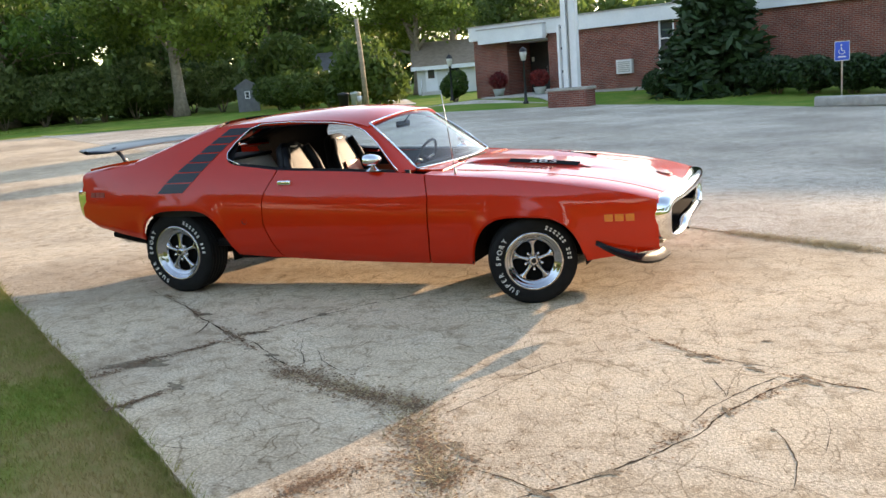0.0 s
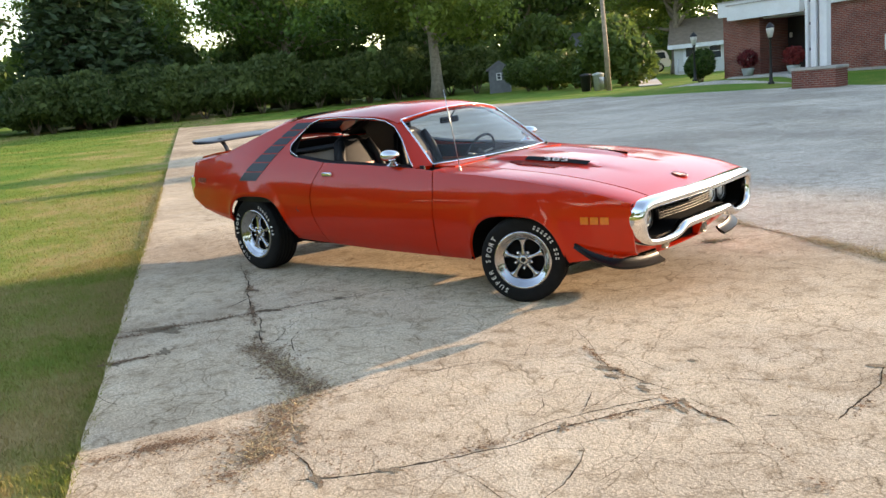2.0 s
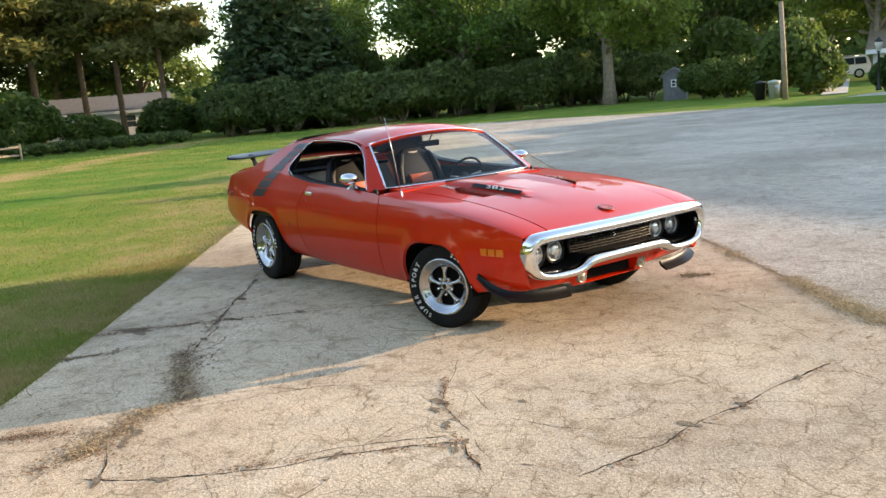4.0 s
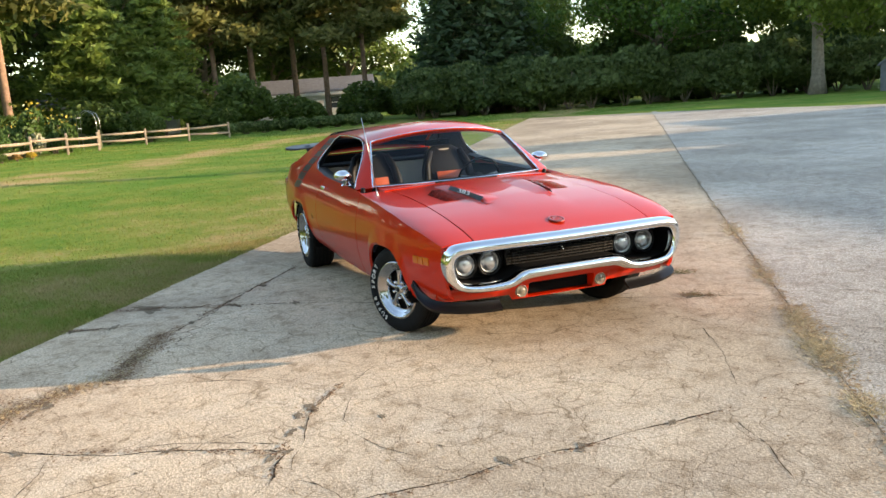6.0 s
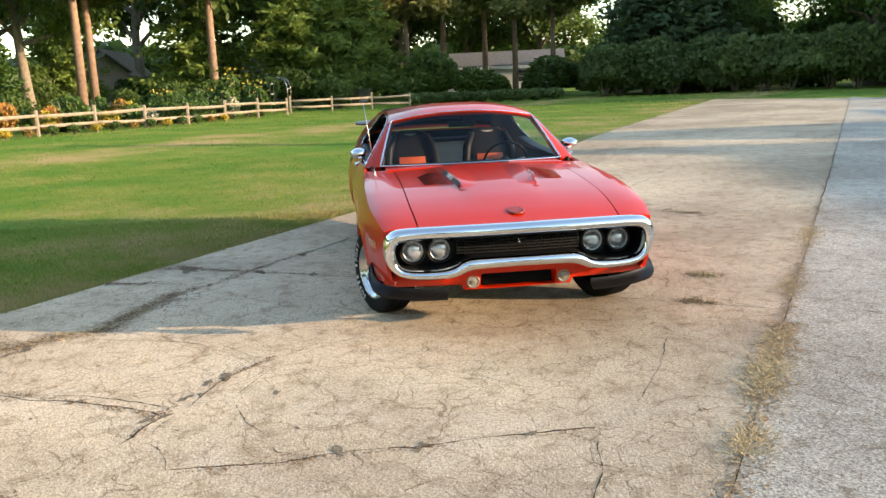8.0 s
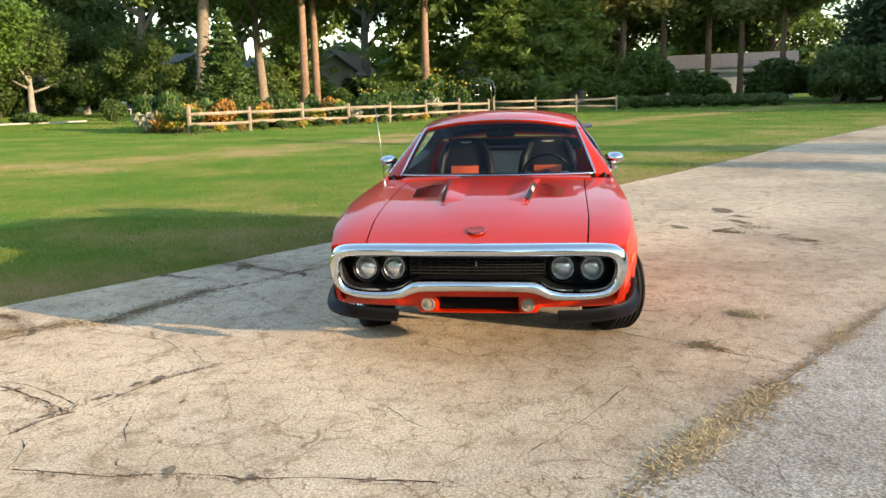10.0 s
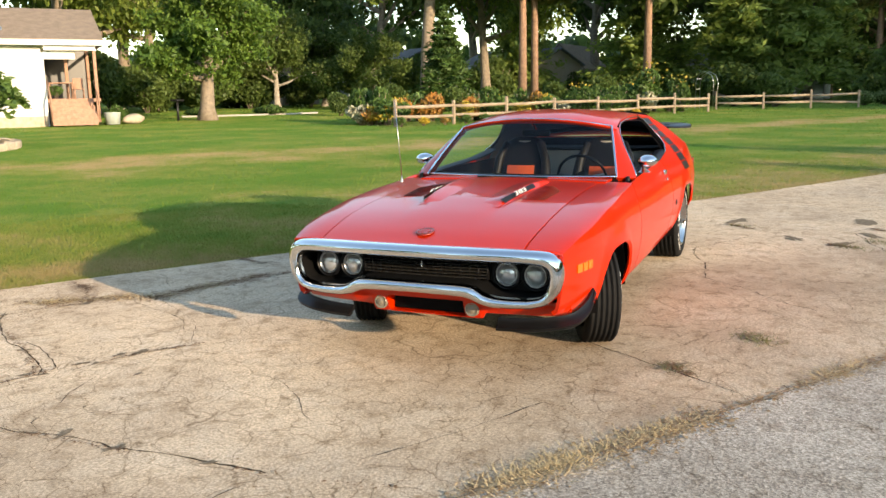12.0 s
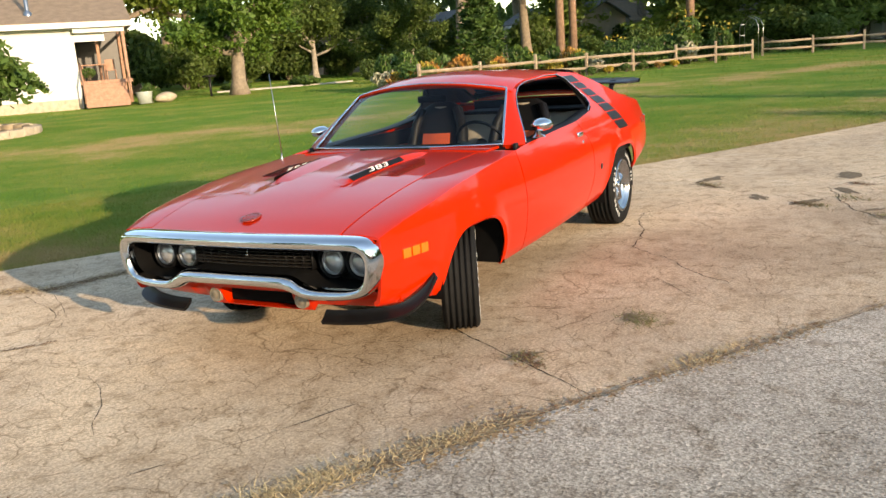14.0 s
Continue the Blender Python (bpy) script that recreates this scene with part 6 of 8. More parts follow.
small = plant(broadleaf("apple_tree", 9, 7.5, 1.9, 0.28, 4.4, 14000, 0.18, M_LEAFDARK, M_BARKGREY, "low spreading tree behind the lawn", droop=0.1), -57.4, -37.2, 0)
replant(small, -50.0, -37.0, 120, 1.0)
replant(small, -53.0, -30.0, 20, 0.8)
for x, y, rz, s in ((-74, -12, 0, 1.0), (-92, -22, 90, 1.1), (-90, -2, 200, 1.2), (-94, 24, 70, 0.9), (-97, 7, 160, 0.95), (-98, 16, 40, 0.9), (-84, -46, 140, 1.1), (-70, -56, 250, 1.1), (-56, -58, 300, 1.1), (-44, -54, 60, 1.0), (-62, -44, 100, 0.8), (-96, -38, 20, 1.2), (-33, -58, 80, 1.1), (-22, -60, 180, 1.1), (-108, 0, 0, 1.3)):
    replant(dark, x, y, rz, s * 1.15, s * (1.5 if y < -10 else 1.1))
for x, y, rz, s in ((-62, -24, 135, 1.0), (-38, -44, 195, 0.95), (-30.5, -38.0, 255, 0.9), (-46, -46, 315, 1.0)):
    replant(shade, x, y, rz, s, s * 1.35)
soft = plant(conifer("white_pine", 36, 15, 5.0, 0.3, 12000, 0.30, M_SOFT, M_BARK, "broad soft-needled pine with layered bright green boughs", 0.16, 15, 0.32), -70.0, -3.4, 0)
for x, y, rz, s in ((-71.5, 1.2, 80, 0.95), (-74.0, -12.5, 200, 1.0), (-77.0, -26.0, 120, 0.9)):
    replant(soft, x, y, rz, s)
for x, y, rz, s in ((-76.0, 6.5, 20, 0.95), (-77.5, 17.5, 130, 1.0), (-72.0, 20.0, 250, 0.9)):
    replant(pine, x, y, rz, s)
# unseen woods added to the south-west and round the back, so that paint and chrome mirror a closed place
for x, y, rz, s in ((2, -48, 0, 1.0), (16, -44, 60, 1.1), (30, -36, 120, 1.0), (42, -22, 200, 1.1), (50, -6, 260, 1.0), (54, 12, 20, 1.1), (-10, -56, 80, 1.0)):
    replant(dark, x, y, rz, s, s * 1.3)

# hedge row along the far lawn
hedge = plant(shrub("hedge_shrub", 10, 3.0, 2.2, 3.6, 4000, 0.26, M_HEDGE, "overgrown dark green hedge shrub", "hedge", 0.3), -55.5, 19.5)
hedge["group"] = "hedge row"
hr = random.Random(3)
for k in range(3, 17):
    f = k / 16
    x, y = -57.5 + 18.0 * f ** 1.15, 16.0 + 26.5 * f
    replant(hedge, x - 0.6, y + hr.uniform(-0.6, 0.6), hr.uniform(0, 360), hr.uniform(0.85, 1.1), hr.uniform(0.85, 1.15))
for x, y, s in ((-36.5, 44.5, 0.9), (-40, 45.5, 1.0), (-53.5, 27.5, 1.15)):
    replant(hedge, x, y, s * 400, s)

# ---- buildings ----
def brick_mat():
    m = bpy.data.materials.new("red_brick")
    m.use_nodes = True
    nt, b = nodes_of(m)
    b.inputs["Roughness"].default_value = 0.9
    tc = nt.nodes.new("ShaderNodeTexCoord")
    mp = nt.nodes.new("ShaderNodeMapping")
    mp.inputs["Rotation"].default_value = (radians(90), 0, 0)
    nt.links.new(tc.outputs["Object"], mp.inputs["Vector"])
    br = nt.nodes.new("ShaderNodeTexBrick")
    br.inputs["Scale"].default_value = 1.0
    br.inputs["Brick Width"].default_value, br.inputs["Row Height"].default_value, br.inputs["Mortar Size"].default_value = 0.21, 0.072, 0.008
    br.inputs["Color1"].default_value, br.inputs["Color2"].default_value, br.inputs["Mortar"].default_value = (0.30, 0.075, 0.045, 1), (0.20, 0.05, 0.035, 1), (0.34, 0.27, 0.23, 1)
    nt.links.new(mp.outputs[0], br.inputs["Vector"])
    nz = nt.nodes.new("ShaderNodeTexNoise")
    nz.inputs["Scale"].default_value, nz.inputs["Detail"].default_value = 1.4, 5
    nt.links.new(tc.outputs["Object"], nz.inputs["Vector"])
    rp = nt.nodes.new("ShaderNodeValToRGB")
    rp.color_ramp.elements[0].position, rp.color_ramp.elements[1].position = 0.3, 0.7
    rp.color_ramp.elements[0].color, rp.color_ramp.elements[1].color = (0.7, 0.68, 0.68, 1), (1.1, 1.08, 1.05, 1)
    nt.links.new(nz.outputs["Fac"], rp.inputs[0])
    mx = nt.nodes.new("ShaderNodeMix")
    mx.data_type, mx.blend_type = "RGBA", "MULTIPLY"
    mx.inputs[0].default_value = 1.0
    nt.links.new(br.outputs["Color"], mx.inputs[6])
    nt.links.new(rp.outputs[0], mx.inputs[7])
    nt.links.new(mx.outputs[2], b.inputs["Base Color"])
    bn = nt.nodes.new("ShaderNodeBump")
    bn.inputs["Strength"].default_value, bn.inputs["Distance"].default_value, bn.invert = 0.8, 0.01, True
    nt.links.new(br.outputs["Fac"], bn.inputs["Height"])
    nt.links.new(bn.outputs[0], b.inputs["Normal"])
    return m


M_BRICK = brick_mat()
M_FASCIA = mat("white_painted_fascia", (0.74, 0.74, 0.73), 0.6, 0, 0.08, 1.2, bump=0.1, bscale=30)
M_SIDING = mat("white_siding", (0.60, 0.59, 0.56), 0.6, 0, 0.06, 1.5, bump=0.15, bscale=40)
M_BLUESIDE = mat("blue_grey_siding", (0.36, 0.42, 0.50), 0.65, 0, 0.1, 1.5, bump=0.15, bscale=40)
M_GREYBOARD = mat("weathered_grey_boards", (0.15, 0.155, 0.16), 0.85, 0, 0.25, 4, bump=0.4, bscale=40)
M_TANSIDE = mat("tan_siding", (0.38, 0.34, 0.27), 0.7, 0, 0.1, 1.5, bump=0.15, bscale=40)
M_SHINGLE = mat("brown_shingles", (0.24, 0.18, 0.13), 0.9, 0, 0.25, 3.0, bump=0.8, bscale=22)
M_SHINGLEGREY = mat("grey_shingles", (0.16, 0.16, 0.165), 0.9, 0, 0.25, 3.0, bump=0.8, bscale=22)
M_WOOD = mat("weathered_wood", (0.30, 0.23, 0.16), 0.85, 0, 0.35, 6, bump=0.6, bscale=50)
M_WOODRED = mat("stained_wood", (0.36, 0.20, 0.13), 0.7, 0, 0.3, 6, bump=0.4, bscale=50)
# door colour; also paints the shade inside the cottage porch
M_DOOR_SHADE = mat("dark_door_and_porch_shade", (0.02, 0.018, 0.016), 0.35, 0, 0.3, 4)
M_PANE = mat("window_pane", (0.03, 0.04, 0.05), 0.08, 0, 0.3, 2, coat=0.5)
M_POST = mat("black_iron", (0.02, 0.02, 0.02), 0.5, 0.3, 0.3, 12)
M_LAMPGLASS = mat("frosted_lamp_glass", (0.62, 0.60, 0.54), 0.3, 0, 0.1, 12)
M_KERB = mat("concrete_kerb", (0.40, 0.37, 0.33), 0.95, 0, 0.25, 5, bump=0.6, bscale=60)
M_PATH = mat("concrete_path", (0.50, 0.47, 0.42), 0.95, 0, 0.15, 3, bump=0.4, bscale=60)
M_BLUE = mat("blue_sign", (0.02, 0.10, 0.55), 0.4, 0, 0.05, 20)
M_STONE = mat("edging_stone", (0.46, 0.38, 0.28), 0.9, 0, 0.3, 5, bump=0.6, bscale=30)
M_CARWHITE = mat("white_car_paint", (0.78, 0.78, 0.78), 0.25, 0, 0.03, 3, coat=1.0)
M_TERRA = mat("pale_planter", (0.42, 0.46, 0.42), 0.8, 0, 0.15, 8)


def local(ob, ox, oy, ex, ey, oz=0.0):
    """Stands a thing so that its x runs along (ex, ey) and its y is a quarter turn to the left of that."""
    a = math.degrees(math.atan2(ey, ex))
    ob.matrix_world = pose(ox, oy, oz, 0, 0, a)
    return ob


def boxes(name, rows, material, parent, label="", bevel=0.0):
    for r in rows:
        ob = part(name, box_bm(*r, bevel), material, parent, label, smooth=False)
    return ob


def window(parent, x, y, z, w, h, out=-1, cross=True):
    """A window in a wall that faces out (-1: local -y)."""
    fr = bmesh.new()
    t = 0.06
    y0, y1 = sorted((y + out * 0.05, y - out * 0.02))
    for r in ((x - w / 2, x + w / 2, y0, y1, z + h - t, z + h), (x - w / 2, x + w / 2, y0, y1, z, z + t), (x - w / 2, x - w / 2 + t, y0, y1, z + t, z + h - t), (x + w / 2 - t, x + w / 2, y0, y1, z + t, z + h - t)):
        box_bm(*r, 0, fr)
    if cross:
        box_bm(x - w / 2 + t, x + w / 2 - t, y0, y1, z + h / 2 - 0.02, z + h / 2 + 0.02, 0, fr)
    win = part("window", fr, M_FASCIA, parent, smooth=False)
    pn = box_bm(x - w / 2 + t, x + w / 2 - t, min(y, y + out * 0.015), max(y, y + out * 0.015), z + t, z + h - t)
    part("pane", pn, M_PANE, win, smooth=False)
    return win


def gable_roof(parent, x0, x1, y0, y1, eave, ridge, material, along="x", over=0.4, name="roof"):
    """Two thick roof slopes; the ridge runs along x or y."""
    bm = bmesh.new()
    t = 0.14
    if along == "x":
        ym = (y0 + y1) / 2
        for a, b in ((y0 - over, ym), (y1 + over, ym)):
            drop = eave - over * (ridge - eave) / (ym - y0)
            v = [bm.verts.new(p) for p in ((x0 - over, a, drop), (x1 + over, a, drop), (x1 + over, b, ridge), (x0 - over, b, ridge))]
            w = [bm.verts.new(p.co + Vector((0, 0, t))) for p in v]
            for q in ((0, 1, 2, 3),):
                bm.faces.new([v[k] for k in q])
                bm.faces.new([w[k] for k in reversed(q)])
            for k in range(4):
                bm.faces.new((v[k], w[k], w[(k + 1) % 4], v[(k + 1) % 4]))
    else:
        xm = (x0 + x1) / 2
        for a, b in ((x0 - over, xm), (x1 + over, xm)):
            drop = eave - over * (ridge - eave) / (xm - x0)
            v = [bm.verts.new(p) for p in ((a, y0 - over, drop), (a, y1 + over, drop), (b, y1 + over, ridge), (b, y0 - over, ridge))]
            w = [bm.verts.new(p.co + Vector((0, 0, t))) for p in v]
            bm.faces.new(v)
            bm.faces.new(w[::-1])
            for k in range(4):
                bm.faces.new((v[k], w[k], w[(k + 1) % 4], v[(k + 1) % 4]))
    bmesh.ops.recalc_face_normals(bm, faces=bm.faces)
    return part(name, bm, material, parent, smooth=False)


def gable_walls(parent, x0, x1, y0, y1, base, eave, ridge, material, along="x"):
    bm = bmesh.new()
    if along == "x":
        ym = (y0 + y1) / 2
        prof = [(y0, base), (y1, base), (y1, eave), (ym, ridge), (y0, eave)]
        a = [bm.verts.new((x0, *p)) for p in prof]
        b = [bm.verts.new((x1, *p)) for p in prof]
    else:
        xm = (x0 + x1) / 2
        prof = [(x0, base), (x1, base), (x1, eave), (xm, ridge), (x0, eave)]
        a = [bm.verts.new((p[0], y0, p[1])) for p in prof]
        b = [bm.verts.new((p[0], y1, p[1])) for p in prof]
    bm.faces.new(a)
    bm.faces.new(b[::-1])
    for k in range(5):
        bm.faces.new((a[k], b[k], b[(k + 1) % 5], a[(k + 1) % 5]))
    bmesh.ops.recalc_face_normals(bm, faces=bm.faces)
    return part("wall", bm, material, parent, smooth=False)


def house(label, ox, oy, ex, ey, w, d, wall_h, rise, wall, roof, along="x", wins=(), oz=None, chimney=None, doors=()):
    h = thing("house", label, "house")
    z = terrain(ox, oy) if oz is None else oz
    local(h, ox, oy, ex, ey, z)
    gable_walls(h, 0, w, 0, d, -0.6, wall_h, wall_h + rise, wall, along)
    gable_roof(h, 0, w, 0, d, wall_h, wall_h + rise, roof, along)
    if along == "x":
        part("fascia_board", box_bm(-0.42, w + 0.42, -0.46, -0.40, wall_h - 0.42, wall_h - 0.12), M_FASCIA, h, smooth=False)
    for x, zz, ww, hh in wins:
        window(h, x, 0, zz, ww, hh)
    for x, ww, hh in doors:
        part("door", box_bm(x, x + ww, -0.04, -0.003, 0, hh, 0.01), M_DOOR_SHADE, h, smooth=False)
    if chimney:
        boxes("chimney", [(chimney[0], chimney[0] + 0.8, chimney[1], chimney[1] + 0.6, wall_h, chimney[2]), (chimney[0] - 0.06, chimney[0] + 0.86, chimney[1] - 0.06, chimney[1] + 0.66, chimney[2], chimney[2] + 0.12)], M_KERB, h)
    return h


def build_hall():
    """Brick hall with a flat white fascia, recessed entrance and a higher wing."""
    hall = thing("brick_hall", "red brick hall with white fascia and a shaded recessed entrance", "building")
    local(hall, -12.3, 33.6, 0.9755, -0.220, 0)
    boxes("wall", [(0, 1.9, 0, 0.3, -0.6, 3.18), (4.15, 9.5, 0, 0.3, -0.6, 3.18), (0, 0.3, 0.3, 9, -0.6, 3.18), (10.2, 12.9, 0, 0.3, -0.6, 3.18), (9.5, 10.2, 0, 0.3, -0.6, 1.05), (1.6, 1.9, 0.3, 2.2, -0.6, 3.18), (4.15, 4.45, 0.3, 2.2, -0.6, 3.18), (1.6, 4.45, 2.2, 2.4, -0.6, 3.18)], M_BRICK, hall)
    boxes("fascia", [(-0.12, 12.9, -0.2, -0.03, 3.18, 3.80), (-0.12, -0.02, -0.03, 9, 3.18, 3.80), (0.62, 4.2, -0.55, -0.203, 2.98, 3.62)], M_FASCIA, hall, "white fascia band")
    boxes("roof", [(-0.02, 12.9, -0.03, 9, 3.62, 3.75)], M_SHINGLEGREY, hall)
    boxes("roof_edge", [(-0.16, 12.9, -0.25, -0.03, 3.802, 3.86), (0.58, 4.24, -0.6, -0.252, 3.622, 3.67)], M_KERB, hall)
    boxes("porch_ceiling", [(1.9, 4.15, 0.3, 2.2, 2.92, 2.98)], M_FASCIA, hall)
    boxes("porch_floor", [(1.7, 4.4, -0.6, 2.2, 0.1, 0.5)], M_PATH, hall)
    boxes("base_course", [(4.45, 12.9, -0.06, -0.003, -0.5, 0.47)], M_KERB, hall)
    for x in (1.92, 3.04):
        d = part("entrance_door", box_bm(x, x + 1.09, 2.13, 2.196, 0.51, 2.9, 0.01), M_DOOR_SHADE, hall, "dark glazed door", smooth=False)
        part("door_pull", tube_bm([(x + 0.95, 2.10, 1.3), (x + 0.95, 2.10, 1.75)], 0.02, 6), M_CHROME, d)
    part("door_notice", box_bm(3.45, 3.65, 2.09, 2.128, 1.75, 2.15), M_FASCIA, hall, smooth=False)
    part("sconce", box_bm(2.05, 2.17, 2.04, 2.128, 2.0, 2.22, 0.02), M_LAMPGLASS, hall)
    win = boxes("side_window", [(9.5, 9.58, 0.02, 0.12, 1.05, 3.18), (10.12, 10.2, 0.02, 0.12, 1.05, 3.18), (9.58, 10.12, 0.02, 0.12, 2.4, 2.47), (9.58, 10.12, 0.02, 0.12, 1.05, 1.12)], M_FASCIA, hall)
    part("pane", box_bm(9.58, 10.12, 0.05, 0.08, 1.12, 3.18), M_PANE, win, smooth=False)
    part("wall_notice", box_bm(1.22, 1.75, -0.03, -0.003, 1.05, 1.35), M_KERB, hall, smooth=False)
    # sleeve of the wall air conditioner
    ac = boxes("air_conditioner", [(7.62, 8.34, -0.24, -0.003, 1.10, 1.70)], M_FASCIA, hall, "white wall air conditioner")
    for k in range(6):
        part("vent_slat", box_bm(7.70, 8.26, -0.255, -0.242, 1.17 + 0.08 * k, 1.21 + 0.08 * k), M_STEEL, ac, smooth=False)
    # higher wing, running out of view
    boxes("wing_wall", [(12.9, 46, 0, 0.35, -1.0, 3.18), (12.9, 13.2, 0.35, 14, -1.0, 4.9), (45.7, 46, 0.35, 14, -1.0, 4.9), (12.9, 46, 14, 14.3, -1.0, 4.9)], M_BRICK, hall)
    boxes("wing_fascia", [(12.85, 46.1, -0.2, -0.02, 3.18, 5.1)], M_FASCIA, hall)
    boxes("wing_roof", [(12.85, 46.1, -0.02, 14.3, 4.9, 5.05)], M_SHINGLEGREY, hall)
    # white gabled upper part behind the flat roof
    gable_walls(hall, 6.6, 15.4, 9.2, 20, 2.8, 4.3, 8.4, M_SIDING, "y")
    gable_roof(hall, 6.6, 15.4, 9.2, 20, 4.3, 8.4, M_SHINGLEGREY, "y", 0.35, "gable_roof")
    return hall


build_hall()
# planter with a white mast of three posts
mon = thing("mast_planter", "white mast of three posts in a low brick planter", "monument")
local(mon, -5.2, 25.05, 0.9755, -0.220, 0.12)
boxes("planter", [(-0.80, 0.80, -0.36, 0.36, -0.4, 0.60)], M_BRICK, mon)
boxes("coping", [(-0.84, 0.84, -0.40, 0.40, 0.602, 0.70)], M_KERB, mon, "pale coping", 0.015)
for a, b, c in ((-0.42, -0.32, 3.0), (-0.22, -0.02, 7.5), (0.10, 0.36, 7.5)):
    part("mast", box_bm(a, b, -0.13, 0.13, 0.704, c, 0.01), M_FASCIA, mon, smooth=False)
for z in (1.25, 2.1, 2.85):
    part("mast_bar", box_bm(-0.318, -0.222, -0.03, 0.03, z, z + 0.09), M_POST, mon, smooth=False)
part("mast_web", box_bm(-0.018, 0.098, -0.03, 0.03, 0.704, 7.3), M_STEEL, mon, smooth=False)


def lamp_post(x, y, h, z0):
    lp = thing("lamp_post", "black iron lamp post with a frosted lantern", "lamp", "lamp posts by the entrance", at=(x, y, z0))
    part("pole", lathe_bm([(0.0, 0), (0.12, 0), (0.12, 0.06), (0.07, 0.14), (0.055, 0.5), (0.045, 0.55), (0.04, h - 0.62), (0.07, h - 0.6), (0.07, h - 0.56), (0.0, h - 0.55)], 14, "z"), M_POST, lp)
    part("lantern", lathe_bm([(0.0, h - 0.548), (0.09, h - 0.546), (0.15, h - 0.28), (0.15, h - 0.2), (0.0, h - 0.19)], 8, "z"), M_LAMPGLASS, lp)
    part("lantern_cap", lathe_bm([(0.175, h - 0.186), (0.16, h - 0.14), (0.07, h - 0.04), (0.02, h), (0.0, h + 0.03)], 8, "z"), M_POST, lp)
    return lp


lamp_post(-7.8, 27.55, 2.30, terrain(-7.8, 27.55))
lamp_post(-12.65, 31.25, 2.15, terrain(-12.65, 31.25))
# paths to the entrance
ground_sheet("path", lambda u, v: (-9.6 + 3.1 * u + 2.3 * v * (1 - 0.25 * u), 32.2 - 5.0 * u - 0.5 * v), 12, 4, M_PATH, 0.03, "pale concrete entrance path", "path", 0.06)
ground_sheet("path", lambda u, v: (-11.3 + 2.6 * u, 31.6 - 0.9 * u + 0.9 * v), 8, 3, M_PATH, 0.034, "pale concrete walk along the wall", "path", 0.06)
# potted red mums by the doors
for x, y in ((-10.75, 32.55), (-8.55, 32.0)):
    pot = thing("flower_pot", "round pot of dark red chrysanthemums by the entrance", "flower pot", "pots of mums", at=(x, y, terrain(x, y) + 0.03))
    part("pot", lathe_bm([(0.0, 0), (0.2, 0), (0.28, 0.3), (0.3, 0.34), (0.26, 0.34), (0.0, 0.30)], 18, "z"), M_TERRA, pot)
    rnd = np.random.default_rng(int(abs(x) * 10))
    d = rnd.normal(0, 1, (900, 3))
    d /= np.linalg.norm(d, axis=1)[:, None]
    fo = new("bloom", leaf_mesh("bloom", d * np.array([0.46, 0.46, 0.40]) * rnd.uniform(0.6, 1, (900, 1)) + np.array([0, 0, 0.75]), 0.09, M_REDMUM, rnd))
    fo.parent = pot
yew = plant(conifer("yew_tree", 12, 5.6, 2.3, 0.14, 9000, 0.22, M_YEW, M_BARK, "dark clipped yew beside the brick wall", 0.0, 16, 0.08), -0.35, 27.6, 0, 0.95)
plant(shrub("boxwood", 13, 0.95, 0.9, 1.25, 2600, 0.11, M_YEW, "round dark boxwood bush", lumpy=0.06), -2.25, 26.7, 0, 0.85)
box_hedge = plant(shrub("foundation_hedge", 14, 1.5, 1.0, 1.75, 3200, 0.13, M_YEW, "dark clipped hedge along the brick wall", "hedge", 0.08), 1.9, 25.3, 0, 0.9, 0.78)
box_hedge["group"] = "wall hedge"
for k in range(1, 6):
    replant(box_hedge, 1.9 + 1.15 * k, 25.3 - 1.0 * k, 50 * k, 0.9, 0.78)
plant(shrub("forsythia", 15, 1.2, 1.1, 1.9, 2600, 0.15, M_SHRUB, "loose yellow-green shrub by the small house", lumpy=0.2), -13.3, 33.2, 0, 0.8)

# disabled parking sign and wheel stops
sg = thing("parking_sign", "blue and white disabled parking sign on a steel post", "sign")
local(sg, 3.78, 19.6, 0.97, -0.12, terrain(3.78, 19.6))
sg.scale = (0.8, 0.8, 0.74)
part("post", box_bm(-0.025, 0.025, 0.0, 0.04, -0.1, 2.2), M_STEEL, sg, smooth=False)
pl = part("plate", box_bm(-0.22, 0.22, -0.02, -0.004, 1.52, 2.18, 0.004), M_BLUE, sg, "blue plate", smooth=False)
part("border", boxes("rim", [(-0.235, 0.235, -0.018, -0.006, 2.18, 2.2), (-0.235, 0.235, -0.018, -0.006, 1.5, 1.52), (-0.235, -0.22, -0.018, -0.006, 1.52, 2.18), (0.22, 0.235, -0.018, -0.006, 1.52, 2.18)], M_WHITE, pl) and box_bm(-0.12, 0.12, -0.024, -0.021, 1.62, 1.67), M_WHITE, pl, smooth=False)
sym = tube_bm([(-0.02, -0.024, 2.0), (-0.01, -0.024, 1.87), (0.06, -0.024, 1.86), (0.09, -0.024, 1.77)], 0.018, 6)
tube_bm([(0.09 * math.cos(a) - 0.01, -0.024, 1.83 + 0.09 * math.sin(a)) for a in [2.4 + 0.33 * k for k in range(12)]], 0.012, 6, sym)
bmesh.ops.create_icosphere(sym, subdivisions=2, radius=0.03, matrix=Matrix.Translation((-0.025, -0.024, 2.06)))
part("wheelchair_symbol", sym, M_WHITE, pl)
for k in range(4):
    st = thing("parking_kerb", "low concrete wheel stop at the edge of the car park", "kerb", "wheel stops")
    local(st, 3.15 + 2.0 * k, 18.45 - 1.3 * k, 0.84, -0.545, terrain(3.15 + 2.0 * k, 18.45 - 1.3 * k))
    part("block", box_bm(0, 2.1, -0.12, 0.12, -0.02, 0.26, 0.05), M_KERB, st)

